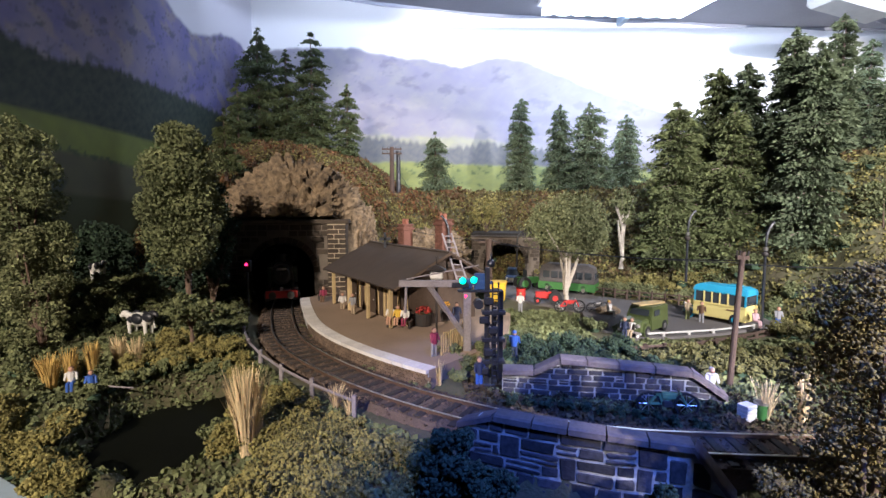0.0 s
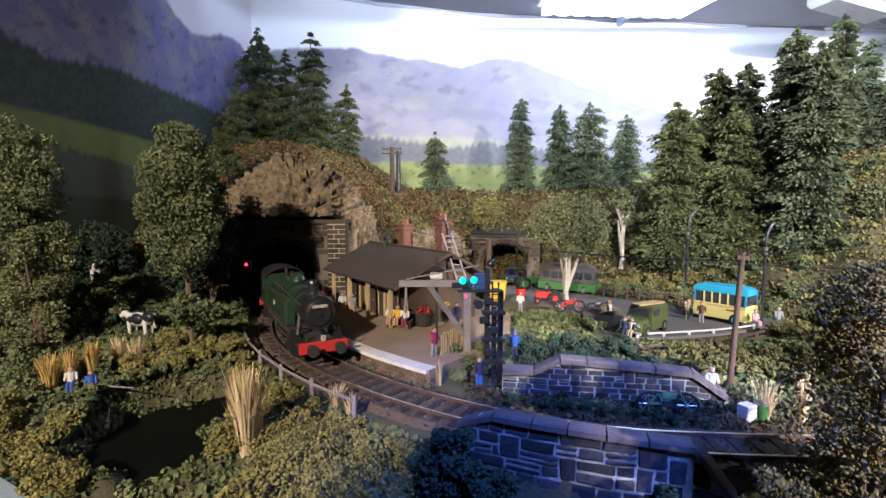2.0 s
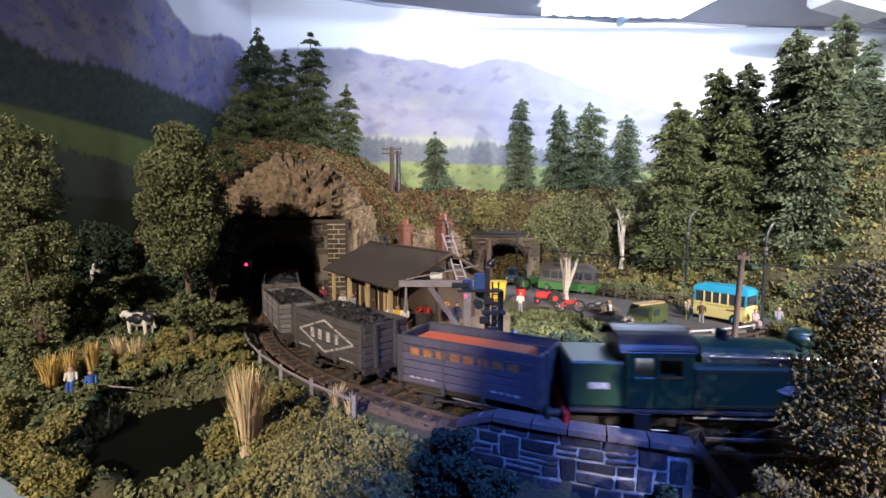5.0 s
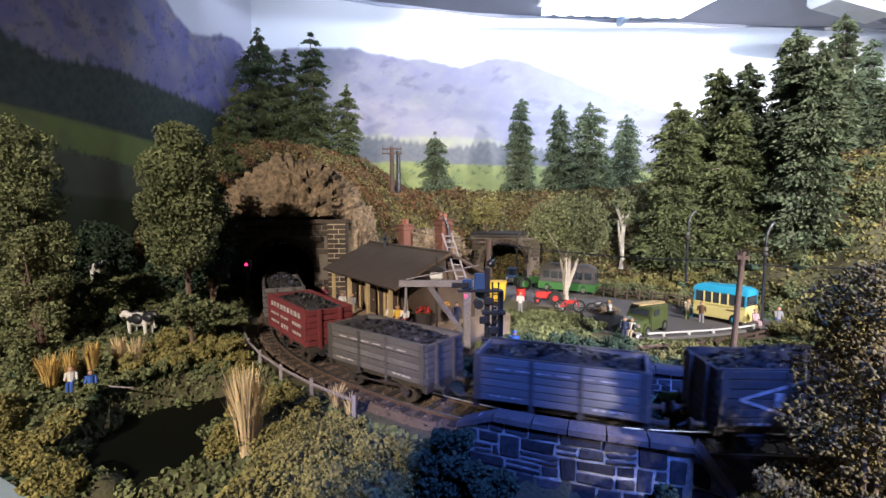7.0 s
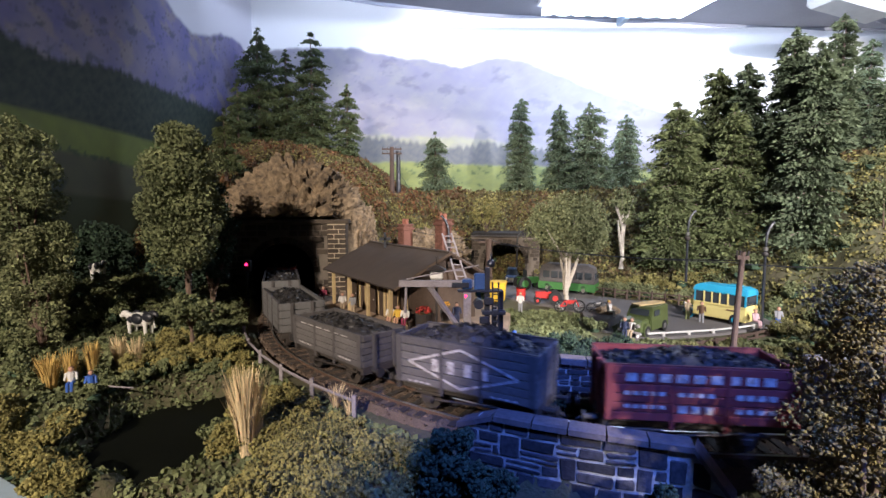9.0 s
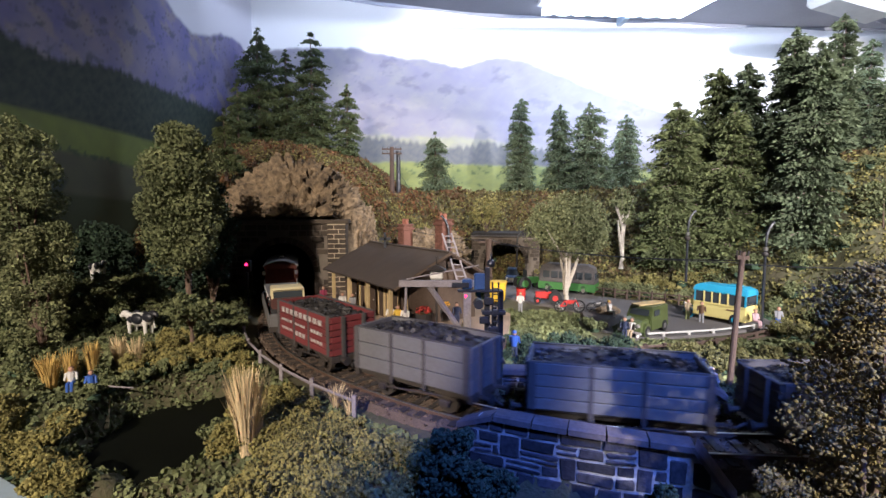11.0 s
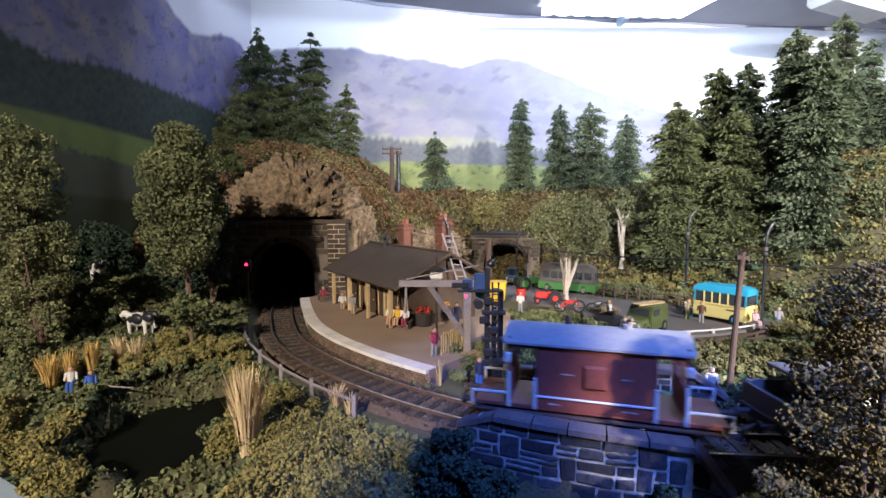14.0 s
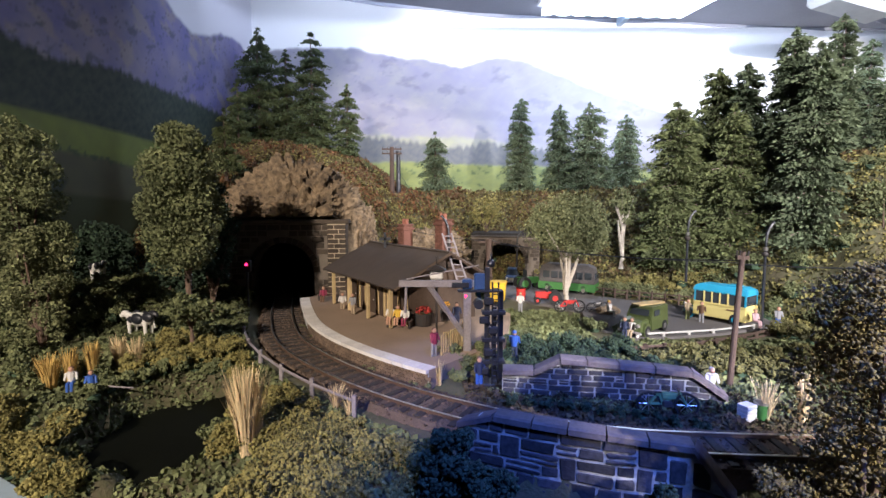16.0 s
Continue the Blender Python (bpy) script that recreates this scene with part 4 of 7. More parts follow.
def make_loco():
    """Tank locomotive, 17 cm long, its front towards +x."""
    t = thing("tank_locomotive", Matrix(), "dark green lined tank steam locomotive with a black smokebox", "locomotive")
    part("frame", bx(B(), -8.0, 8.0, -.8, .8, 0.8, 1.55, 0.03), "chassis", t)
    bm = bx(B(), -8.2, 4.6, -1.55, 1.55, 1.62, 1.76, 0.02)
    bx(bm, 5.6, 8.2, -1.45, 1.45, 1.2, 1.34, 0.02)
    for sy in (-1, 1):
        plate(bm, [(4.6, 1.62), (5.0, 1.62), (5.7, 1.2), (5.7, 1.34), (5.05, 1.76), (4.6, 1.76)], sy * 1.3 - .25, sy * 1.3 + .25)
    part("running_plate", bm, "chassis", t)
    # boiler, smokebox, tanks, cab, bunker
    part("boiler", rod(B(), (-3.0, 0, 3.15), (5.2, 0, 3.05), 1.08, 0.95, 28), "loco_green", t, smooth=False)
    part("smokebox", rod(B(), (5.2, 0, 3.05), (7.2, 0, 3.05), 1.02, 1.02, 28), "smokebox", t)
    bm = rod(B(), (7.2, 0, 3.05), (7.36, 0, 3.05), 0.86, 0.7, 24)
    rod(bm, (7.36, 0, 3.05), (7.5, 0, 3.05), 0.12, 0.1)
    part("smokebox_door", bm, "smokebox", t)
    part("number_bars", bx(B(), 7.38, 7.42, -.5, .5, 3.42, 3.6), "lettering", t, "white plate with illegible number")
    for sy in (-1, 1):
        tank = part("side_tank", bx(B(), -3.6, 4.3, sy * 1.18 - .36, sy * 1.18 + .36, 1.78, 3.45, 0.1), "loco_green", t, "green side tank with orange lining")
        y = sy * 1.55
        bm = bx(B(), -3.4, 4.1, y - .01, y + .01, 3.25, 3.3)
        bx(bm, -3.4, 4.1, y - .01, y + .01, 1.95, 2.0)
        bx(bm, 4.05, 4.1, y - .01, y + .01, 1.95, 3.3)
        bx(bm, -3.4, -3.35, y - .01, y + .01, 1.95, 3.3)
        part("lining", bm, "orange_line", tank)
        bm = B()
        plate(bm, [(-.5, 2.62), (-.15, 2.8), (.15, 2.8), (.5, 2.62), (.15, 2.44), (-.15, 2.44)], y - .015, y + .015)
        part("crest", bm, "lettering", tank, "cream and gold crest")
    bm = bx(B(), -6.1, -3.6, -1.5, 1.5, 1.78, 3.0, 0.05)
    part("cab_lower", bm, "loco_green", t)
    for sy in (-1, 1):
        for x0, x1 in ((-6.1, -5.75), (-5.0, -4.85), (-4.0, -3.6)):
            part("cab_pillar", bx(B(), x0, x1, sy * 1.48 - .06, sy * 1.48 + .06, 2.95, 4.1), "loco_green", t)
        part("cab_side", bx(B(), -5.75, -3.6, sy * 1.48 - .055, sy * 1.48 + .055, 3.75, 4.12), "loco_green", t)
        part("window_surround", bx(bx(B(), -4.85, -4.0, sy * 1.54 - .02, sy * 1.54 + .02, 2.98, 3.06), -4.85, -4.0, sy * 1.54 - .02, sy * 1.54 + .02, 3.68, 3.75), "orange_line", t)
    part("cab_front", bx(B(), -3.7, -3.55, -1.45, 1.45, 2.9, 4.2), "loco_green", t)
    part("cab_back", bx(B(), -6.1, -5.95, -1.45, 1.45, 2.9, 4.2), "loco_green", t)
    bm = B()
    arc = [(1.62 * math.sin(a), 4.05 + 0.62 * (math.cos(a) - math.cos(1.2)) / (1 - math.cos(1.2))) for a in np.linspace(-1.2, 1.2, 13)]
    pts = [(y / math.sin(1.2) * 0.97, z) for y, z in arc]
    rows = [[bm.verts.new((x, y, z)) for y, z in pts] for x in (-6.35, -3.45)]
    rows2 = [[bm.verts.new((x, y, z - 0.1)) for y, z in pts] for x in (-6.35, -3.45)]
    for i in range(12):
        bm.faces.new((rows[0][i], rows[0][i + 1], rows[1][i + 1], rows[1][i]))
        bm.faces.new((rows2[0][i], rows2[0][i + 1], rows2[1][i + 1], rows2[1][i]))
        for k in (0, 1):
            bm.faces.new((rows[k][i], rows[k][i + 1], rows2[k][i + 1], rows2[k][i]))
    part("cab_roof", bm, "smokebox", t)
    bunker = part("bunker", bx(B(), -8.2, -6.1, -1.42, 1.42, 1.78, 3.55, 0.08), "loco_green", t)
    part("number_bars", bx(B(), -7.5, -6.7, -1.45, -1.43, 2.5, 2.75), "lettering", bunker, "pale illegible number")
    coal_heap(t, 0.9, 1.2, 3.5, 0.3)
    # dome, chimney, valves
    bm = rod(B(), (1.2, 0, 4.0), (1.2, 0, 4.45), 0.55, 0.5, 20)
    ball(bm, (1.2, 0, 4.42), 0.5, 1, 1, 0.45)
    part("dome", bm, "loco_green", t, "green dome", smooth=True)
    bm = rod(B(), (5.75, 0, 3.9), (5.75, 0, 4.15), 0.5, 0.36, 20)
    rod(bm, (5.75, 0, 4.1), (5.75, 0, 4.75), 0.36, 0.38, 20)
    rod(bm, (5.75, 0, 4.7), (5.75, 0, 4.85), 0.46, 0.42, 20)
    part("chimney", bm, "smokebox", t)
    part("safety_valve", rod(rod(B(), (-1.9, .2, 4.1), (-1.9, .2, 4.55), .15), (-1.9, -.2, 4.1), (-1.9, -.2, 4.55), .15), "smokebox", t)
    part("whistle", rod(B(), (-3.2, 0, 4.1), (-3.2, 0, 4.6), .09), "orange_line", t)
    for x in (2.0, 4.2):
        bm = B()
        bmesh.ops.create_cone(bm, cap_ends=True, segments=28, radius1=1.1, radius2=1.1, depth=.08, matrix=Matrix.Translation((x, 0, 3.09)) @ Matrix.Rotation(math.pi / 2, 4, "Y"))
        part("boiler_band", bm, "smokebox", t)
    # front end
    part("buffer_beam", bx(B(), 8.0, 8.22, -1.5, 1.5, 0.95, 1.6, 0.03), "red", t, "red buffer beam")
    part("buffer_beam", bx(B(), -8.4, -8.2, -1.5, 1.5, 0.95, 1.6, 0.03), "red", t, "red buffer beam")
    for sx in (-1, 1):
        for sy in (-.85, .85):
            bm = rod(B(), (sx * 8.2, sy, 1.3), (sx * 8.9, sy, 1.3), .2, .14, 10)
            rod(bm, (sx * 8.9, sy, 1.3), (sx * 9.02, sy, 1.3), .36, .34, 14)
            part("buffer", bm, "iron", t)
    for sy in (-1, 1):
        part("steam_pipe", rod(B(), (5.9, sy * .9, 2.9), (6.1, sy * 1.15, 1.5), .17), "smokebox", t)
        bm = rod(B(), (5.2, sy * 1.3, .95), (6.9, sy * 1.3, .95), .48, .48, 18)
        rod(bm, (5.1, sy * 1.3, 1.5), (7.0, sy * 1.3, 1.5), .26, .26, 12)
        part("cylinder", bm, "smokebox", t)
        part("front_strut", bx(B(), 7.6, 7.7, sy * 1.1 - .06, sy * 1.1 + .06, 1.3, 2.2), "smokebox", t)
        part("handrail", rod(B(), (-2.8, sy * 1.1, 3.75), (6.9, sy * 1.06, 3.6), .035), "steel", t)
        RODS.append(part("coupling_rod", bx(B(), -2.9, 2.2, sy * 1.16 - .05, sy * 1.16 + .05, .84, 1.0, .02), "rodsteel", t))
        part("connecting_rod", rod(B(), (-.4, sy * 1.24, .72), (5.2, sy * 1.24, .95), .08), "rodsteel", t)
        part("cab_step", bx(B(), -5.7, -5.1, sy * 1.4 - .12, sy * 1.4 + .12, .5, 1.6, .02), "smokebox", t)
        part("balance_pipe", rod(B(), (-3.4, sy * 1.4, 1.45), (3.0, sy * 1.4, 1.45), .06), "rodsteel", t)
    for x in (-2.9, -.4, 2.2):
        for y in (-.86, .86):
            w = rod(B(), (x, y - .12, .92), (x, y + .12, .92), .94, .94, 24)
            wheel = part("driving_wheel", w, "smokebox", t)
            DRIVERS.append((wheel, x))
            bm = B()
            for k in range(10):
                a = k * math.pi / 5
                rod(bm, (x, y * 1.16, .92), (x + .78 * math.cos(a), y * 1.16, .92 + .78 * math.sin(a)), .05, .04, 5)
            part("spoke", bm, "chassis", wheel)
    for x in (4.9, -5.3, -7.2):
        wheelset(t, x, 0.52)
    part("footplate_lamp", bx(B(), 8.0, 8.25, -.15, .15, 1.6, 1.95, .04), "lettering", t)
    return t


def make_flat():
    t = thing("low_sided_wagon", Matrix(), "long grey low-sided wagon carrying a lorry", "wagon")
    L = 5.1
    underframe(t, L, 1.3)
    part("wagon_floor", bx(B(), -L, L, -1.45, 1.45, 1.36, 1.5), "w_dark", t)
    for sy in (-1, 1):
        part("side", bx(B(), -L, L, sy * 1.52 - .06, sy * 1.52 + .06, 1.38, 2.35, .03), "w_steel", t)
    for sx in (-1, 1):
        part("end", bx(B(), sx * L - .06, sx * L + .06, -1.46, 1.46, 1.38, 2.35, .03), "w_steel", t)
    return t


def make_lorry():
    t = thing("flatbed_lorry", Matrix(), "brown flatbed lorry with a cream cab roof, loaded on a wagon", "lorry")
    part("flat_bed", bx(B(), -4.2, 1.3, -1.35, 1.35, 3.05, 3.22, .03), "w_steel", t)
    part("bed_edge", bx(bx(B(), -4.2, 1.3, -1.4, -1.33, 2.98, 3.1), -4.2, 1.3, 1.33, 1.4, 2.98, 3.1), "white", t, "white edging strip")
    part("lorry_frame", bx(B(), -4.0, 3.4, -.6, .6, 2.3, 2.6, .03), "chassis", t)
    part("cab", bx(B(), 1.6, 3.6, -1.25, 1.25, 2.0, 3.2, .12), "bauxite_dark", t, "dark brown lorry cab")
    for y in (-1.15, 1.15):
        for x in (1.75, 2.75, 3.35):
            part("cab_pillar", bx(B(), x - .1, x + .1, y - .07, y + .07, 3.15, 3.75), "cream_cab", t)
    part("cab_roof", bx(B(), 1.6, 3.5, -1.22, 1.22, 3.7, 3.98, .12), "cream_cab", t, "cream cab roof")
    part("cab_window", bx(B(), 1.72, 3.36, -1.1, 1.1, 3.15, 3.7), "glass", t)
    part("bonnet", bx(B(), 3.5, 4.3, -.8, .8, 2.0, 2.95, .12), "bauxite_dark", t)
    part("radiator", bx(B(), 4.28, 4.4, -.5, .5, 2.1, 2.85, .05), "steel", t)
    for x in (-2.7, 0.4, 3.2):
        for y in (-1.05, 1.05):
            w = part("wheel", rod(B(), (x, y - .25, 2.05), (x, y + .25, 2.05), .52, .52, 18), "tyre", t)
            part("hub", rod(B(), (x, y - .27, 2.05), (x, y + .27, 2.05), .22, .22, 12), "red", w, "red wheel hub")
    for y in (-.5, .5):
        part("fuel_tank", rod(B(), (-1.9, y * 1.8, 2.2), (-.9, y * 1.8, 2.2), .25), "white", t)
    return t


def make_van():
    t = thing("brake_van", Matrix(), "reddish-brown goods brake van with a grey roof and white handrails", "brake van")
    underframe(t, 5.0, 1.3)
    part("deck", bx(B(), -5.2, 5.2, -1.5, 1.5, 1.3, 1.5, .03), "bauxite", t)
    part("cabin_side", bx(B(), -2.4, 2.4, -1.52, -1.4, 1.45, 4.25, .02), "bauxite", t)
    part("cabin_side", bx(B(), -2.4, 2.4, 1.4, 1.52, 1.45, 4.25, .02), "bauxite", t)
    for x in (-2.4, 2.4):
        part("bulkhead", bx(B(), x - .06, x + .06, -1.42, 1.42, 1.45, 4.3), "bauxite", t)
    for sx in (-1, 1):
        x = sx * 3.6
        part("veranda_end", bx(B(), x - .06, x + .06, -1.48, 1.48, 1.45, 2.75, .02), "bauxite", t)
        for y in (-1.42, -.1, 1.42):
            part("veranda_post", bx(B(), x - .07, x + .07, y - .09, y + .09, 2.7, 4.3), "bauxite", t)
        part("end_lintel", bx(B(), x - .06, x + .06, -1.48, 1.48, 4.0, 4.5, .02), "bauxite", t)
        for sy in (-1, 1):
            y = sy * 1.53
            part("valance", bx(B(), min(sx * 2.4, sx * 3.65), max(sx * 2.4, sx * 3.65), y - .05, y + .02, 4.05, 4.3), "bauxite", t)
            bm = rod(B(), (sx * 3.7, y, 1.95), (sx * 5.25, y, 1.95), .065)
            rod(bm, (sx * 5.25, y, 1.98), (sx * 5.25, y, 1.35), .065)
            part("handrail", bm, "white", t, "white handrail")
            part("door_post", bx(B(), sx * 2.45 - .07, sx * 2.45 + .07, y - .06, y + .06, 1.35, 2.75), "white", t)
            part("door_post", bx(B(), sx * 3.6 - .07, sx * 3.6 + .07, y - .06, y + .06, 1.35, 2.95), "white", t)
            part("side_lamp", bx(B(), sx * 3.65 - .13, sx * 3.65 + .13, y - .2, y + .1, 3.4, 3.8, .04), "white", t)
    for sy in (-1, 1):
        y = sy * 1.545
        part("handrail", rod(B(), (-2.4, y, 1.95), (2.4, y, 1.95), .055), "white", t, "white handrail")
        part("footboard", bx(B(), -4.6, 4.6, y - .12, y + .18, .62, .72, .02), "postwood", t)
        part("footboard", bx(B(), -5.0, 5.0, y - .12, y + .14, 1.12, 1.2, .02), "postwood", t)
        part("ducket", bx(B(), -.45, .5, y - .14, y + .12, 2.5, 3.5, .08), "bauxite", t)
        bars(t, y - .01 if sy < 0 else y + .01, [(-1.5, -.7, 3.0, 3.06, 1), (1.0, 1.6, 3.0, 3.06, 1), (-2.0, -1.2, 1.62, 1.7, 1), (1.0, 1.9, 1.62, 1.7, 1)])
    bm = B()
    ys = np.linspace(-1.68, 1.68, 13)
    up = [[bm.verts.new((x, y, 4.32 + 0.5 * (1 - (y / 1.68) ** 2))) for y in ys] for x in (-3.85, 3.85)]
    lo = [[bm.verts.new((x, y, 4.22 + 0.5 * (1 - (y / 1.68) ** 2))) for y in ys] for x in (-3.85, 3.85)]
    for i in range(12):
        bm.faces.new((up[0][i], up[0][i + 1], up[1][i + 1], up[1][i]))
        bm.faces.new((lo[0][i], lo[0][i + 1], lo[1][i + 1], lo[1][i]))
        for k in (0, 1):
            bm.faces.new((up[k][i], up[k][i + 1], lo[k][i + 1], lo[k][i]))
    for i in (0, 12):
        bm.faces.new((up[0][i], up[1][i], lo[1][i], lo[0][i]))
    part("roof", bm, "vanroof", t)
    part("stove_pipe", rod(B(), (-1.2, .3, 4.6), (-1.2, .3, 5.2), .13), "iron", t)
    part("roof_vent", rod(B(), (1.4, 0, 4.75), (1.4, 0, 5.02), .2), "vanroof", t)
    return t


M["cream_cab"] = mat("cream_cab_paint", (0.68, 0.60, 0.36), 0.5, 0.12)
M["bauxite_dark"] = mat("dark_brown_paint", (0.085, 0.035, 0.03), 0.5, 0.2)

loco = make_loco()
loco.scale = (1.06, 1.02, 1.09)
TRAIN = [
    (loco, 12.95),
    (wagon("faded purple-grey open wagon with worn orange lettering", "w_purple", load="orange", mark="orange"), 0.0),
    (wagon("dark grey coal wagon with a worn white diamond", "w_dark", mark="diamond", tall=0.5), -9.6),
    (wagon("pale worn grey open wagon of coal", "w_pale", top=3.45, mark="worn"), -19.2),
    (wagon("worn grey timber open wagon of coal", "w_grey", top=3.45, mark="worn"), -28.8),
    (wagon("faded red open wagon with worn white lettering", "w_red", mark="rows", frame_mat="w_red"), -38.4),
    (wagon("dark grey coal wagon with a worn white diamond", "w_grey", mark="diamond", tall=0.55), -48.0),
    (wagon("weathered brown-grey low open wagon of coal", "w_grey", planks=5, top=3.2, mark="worn"), -57.6),
    (wagon("sooty steel-grey open coal wagon", "w_steel", planks=4, top=3.5, mark=""), -67.2),
    (wagon("dark steel-grey mineral wagon of coal", "w_steel", planks=3, top=3.7, mark=""), -76.8),
    (wagon("dark red open wagon with rows of worn lettering", "w_red", mark="rows", frame_mat="w_dark"), -86.2),
    (make_flat(), -96.5),
    (make_lorry(), -96.5),
    (make_van(), -108.7),
]


def lead(t):
    """Where the first wagon's middle is along the line at t seconds."""
    return 3.95 + 9.813 * t + 0.1545 * t * t - 0.42 * max(0.0, t - 13) ** 2


def motions():
    signal_motion()
    for ob, back in TRAIN:
        half = 6.0 if back > 1 else 3.4
        rows = []
        for k in range(65):
            t = k * 0.25
            s = lead(t) + back
            a, b = on_line(s - half), on_line(s + half)
            rows.append((t, P((a[0] + b[0]) / 2, (a[1] + b[1]) / 2, 0, rz=math.degrees(math.atan2(b[1] - a[1], b[0] - a[0])))))
        walk(ob, rows)
    # driving wheels roll, and the coupling rods go round with them
    for wheel, x in DRIVERS:
        axle = P(x, 0, .92)
        walk(wheel, [(k * .1, axle @ pose(0, 0, 0, 0, math.degrees(lead(k * .1) / .98), 0) @ axle.inverted()) for k in range(161)])
    for rodd in RODS:
        walk(rodd, [(k * .1, P(.4 * math.cos(lead(k * .1) / .98), 0, -.4 * math.sin(lead(k * .1) / .98))) for k in range(161)])


# ---- trees and bushes ----
def ground_at(x, y):
    return float(ground_height(np.array([x]), np.array([y]))[0])


def trunk_mesh(bm, height, r, lean=0.0, z0=-0.6):
    pts = [Vector((lean * k * k + 0.06 * r * math.sin(k * 9), 0.05 * r * math.cos(k * 7), z0 + (height - z0) * k)) for k in np.linspace(0, 1, 6)]
    for i in range(5):
        k0, k1 = i / 5, (i + 1) / 5
        rod(bm, pts[i], pts[i + 1], r * (1 - .85 * k0), r * (1 - .85 * k1), 8)


def conifer(x, y, z, height, reach_full, material="fir", label="dark green conifer with tiered drooping branches", bare=0.08, dense=1.0, ragged=False, trunk="bark"):
    t = thing("conifer_tree", P(x, y, z, rz=rng.uniform(0, 360)), label, "tree", "conifers on the hill")
    radius = reach_full * (0.88 if ragged else 0.84)
    bm = B()
    r = 0.16 + 0.012 * height
    trunk_mesh(bm, height * 0.97, r, rng.uniform(-.3, .3), -1.5)
    gap = 1.5 if ragged else 0.85
    tiers = int(height * (1 - bare) / gap) + 3
    centres, sizes, ways = [], [], []
    for i in range(tiers):
        k = i / (tiers - 1)
        zc = height * (bare + (1 - bare) * k) + rng.uniform(-.2, .2) * gap
        taper = (1 - k) ** (0.5 if ragged else 0.34)
        reach = radius * (taper * 1.04 + 0.07) * (rng.uniform(0.62, 1.12) if ragged else rng.uniform(0.82, 1.1))
        n_br = max(3, int((6 if ragged else 9) * taper + 2.5))
        a0 = rng.uniform(0, 6.28)
        for b in range(n_br):
            a = a0 + 6.283 * b / n_br + rng.uniform(-.3, .3)
            rb = reach * rng.uniform(0.5, 1.15)
            lift = rng.uniform(-.30, .12) * rb
            zb = zc + rng.uniform(-.3, .3) * gap
            if rb > 1.0:
                rod(bm, (0, 0, zb), (rb * .85 * math.cos(a), rb * .85 * math.sin(a), zb + lift * .85), 0.075, 0.025, 4)
            # pads of needles along the bough, thickest near its end
            for q in ((.3, .62, .95) if rb > 1.0 else (.35, .9)):
                n = int((16 + 15 * rb) * dense * (1.25 if q > .5 else .7))
                along = q * rb + rng.normal(0, .12 * rb + .08, n)
                side = rng.normal(0, (.13 * rb + .10) * (1.1 if q > .5 else .7), n)
                px = math.cos(a) * along - math.sin(a) * side
                py = math.sin(a) * along + math.cos(a) * side
                hang = (along / rb) ** 2 * .16 * rb
                pz = zb + lift * along / rb - hang + rng.normal(0, .10 + .04 * rb, n) - .25 * np.abs(side)
                centres.append(np.stack([px, py, pz], -1))
                spray = np.sign(side) * rng.uniform(.1, .9, n)
                ways.append(np.stack([math.cos(a) - math.sin(a) * spray, math.sin(a) + math.cos(a) * spray, rng.normal(-.35, .45, n)], -1))
                sizes.append(rng.uniform(.26, .62, n) * (0.62 + 0.018 * height))
    part("trunk", bm, trunk, t)
    v, f = leaves(np.concatenate(centres), np.concatenate(sizes), 0.42, way=np.concatenate(ways))
    raw("crown", v, f, material, t)
    return t


CONIFERS = [(-34.8, 93, 18.9, 24.3, 6.3), (-31.0, 97, 19.2, 21.1, 4.5), (-24.5, 92, 18.5, 23.3, 5.7), (-17.7, 90, 16.6, 15.6, 4.5), (-28.6, 64, 15.1, 7.4, 2.6), (-36.4, 87, 17.9, 14.0, 3.1)]
for row in CONIFERS:
    conifer(*row, label="dark green fir with ragged tiers above the tunnel", bare=0.12, dense=1.5, ragged=True)
for row in [(-1.4, 86, 11.3, 11.6, 3.3), (14.0, 88, 11.8, 17.5, 3.2), (20.1, 84, 10.8, 16.4, 3.2), (24.0, 80, 10.3, 16.4, 4.5), (33.7, 90, 13.0, 13.6, 3.7), (28.0, 84, 9.8, 8.8, 2.0)]:
    conifer(*row, material="bluefir", label="slim grey-green conifer on the heath hill", bare=0.03)
for row in [(27.3, 57, 2.5, 19.6, 4.2), (36.3, 70, 7.4, 16.1, 3.2), (33.7, 60, 2.8, 24.0, 4.2), (34.6, 56, 3.3, 23.1, 3.3), (37.0, 52, 3.8, 24.6, 3.6), (36.6, 48, 1.4, 24.3, 3.6), (41.5, 62, 3.3, 19.4, 3.5), (51.6, 64, 12.9, 21.7, 3.0), (64.0, 74, 19.2, 15.6, 2.6),
            (54.8, 60, 7.8, 18.5, 2.4), (32.1, 54, 2.9, 18.2, 3.7)]:
    warm = row[0] < 34
    conifer(*row, material="yellowfir" if warm else "bluefir", label="tall olive-green conifer beside the goods yard" if warm else "tall grey-green conifer beside the goods yard",
            bare=0.08 if row[1] > 50 else 0.24, dense=1.1, trunk="flaking")


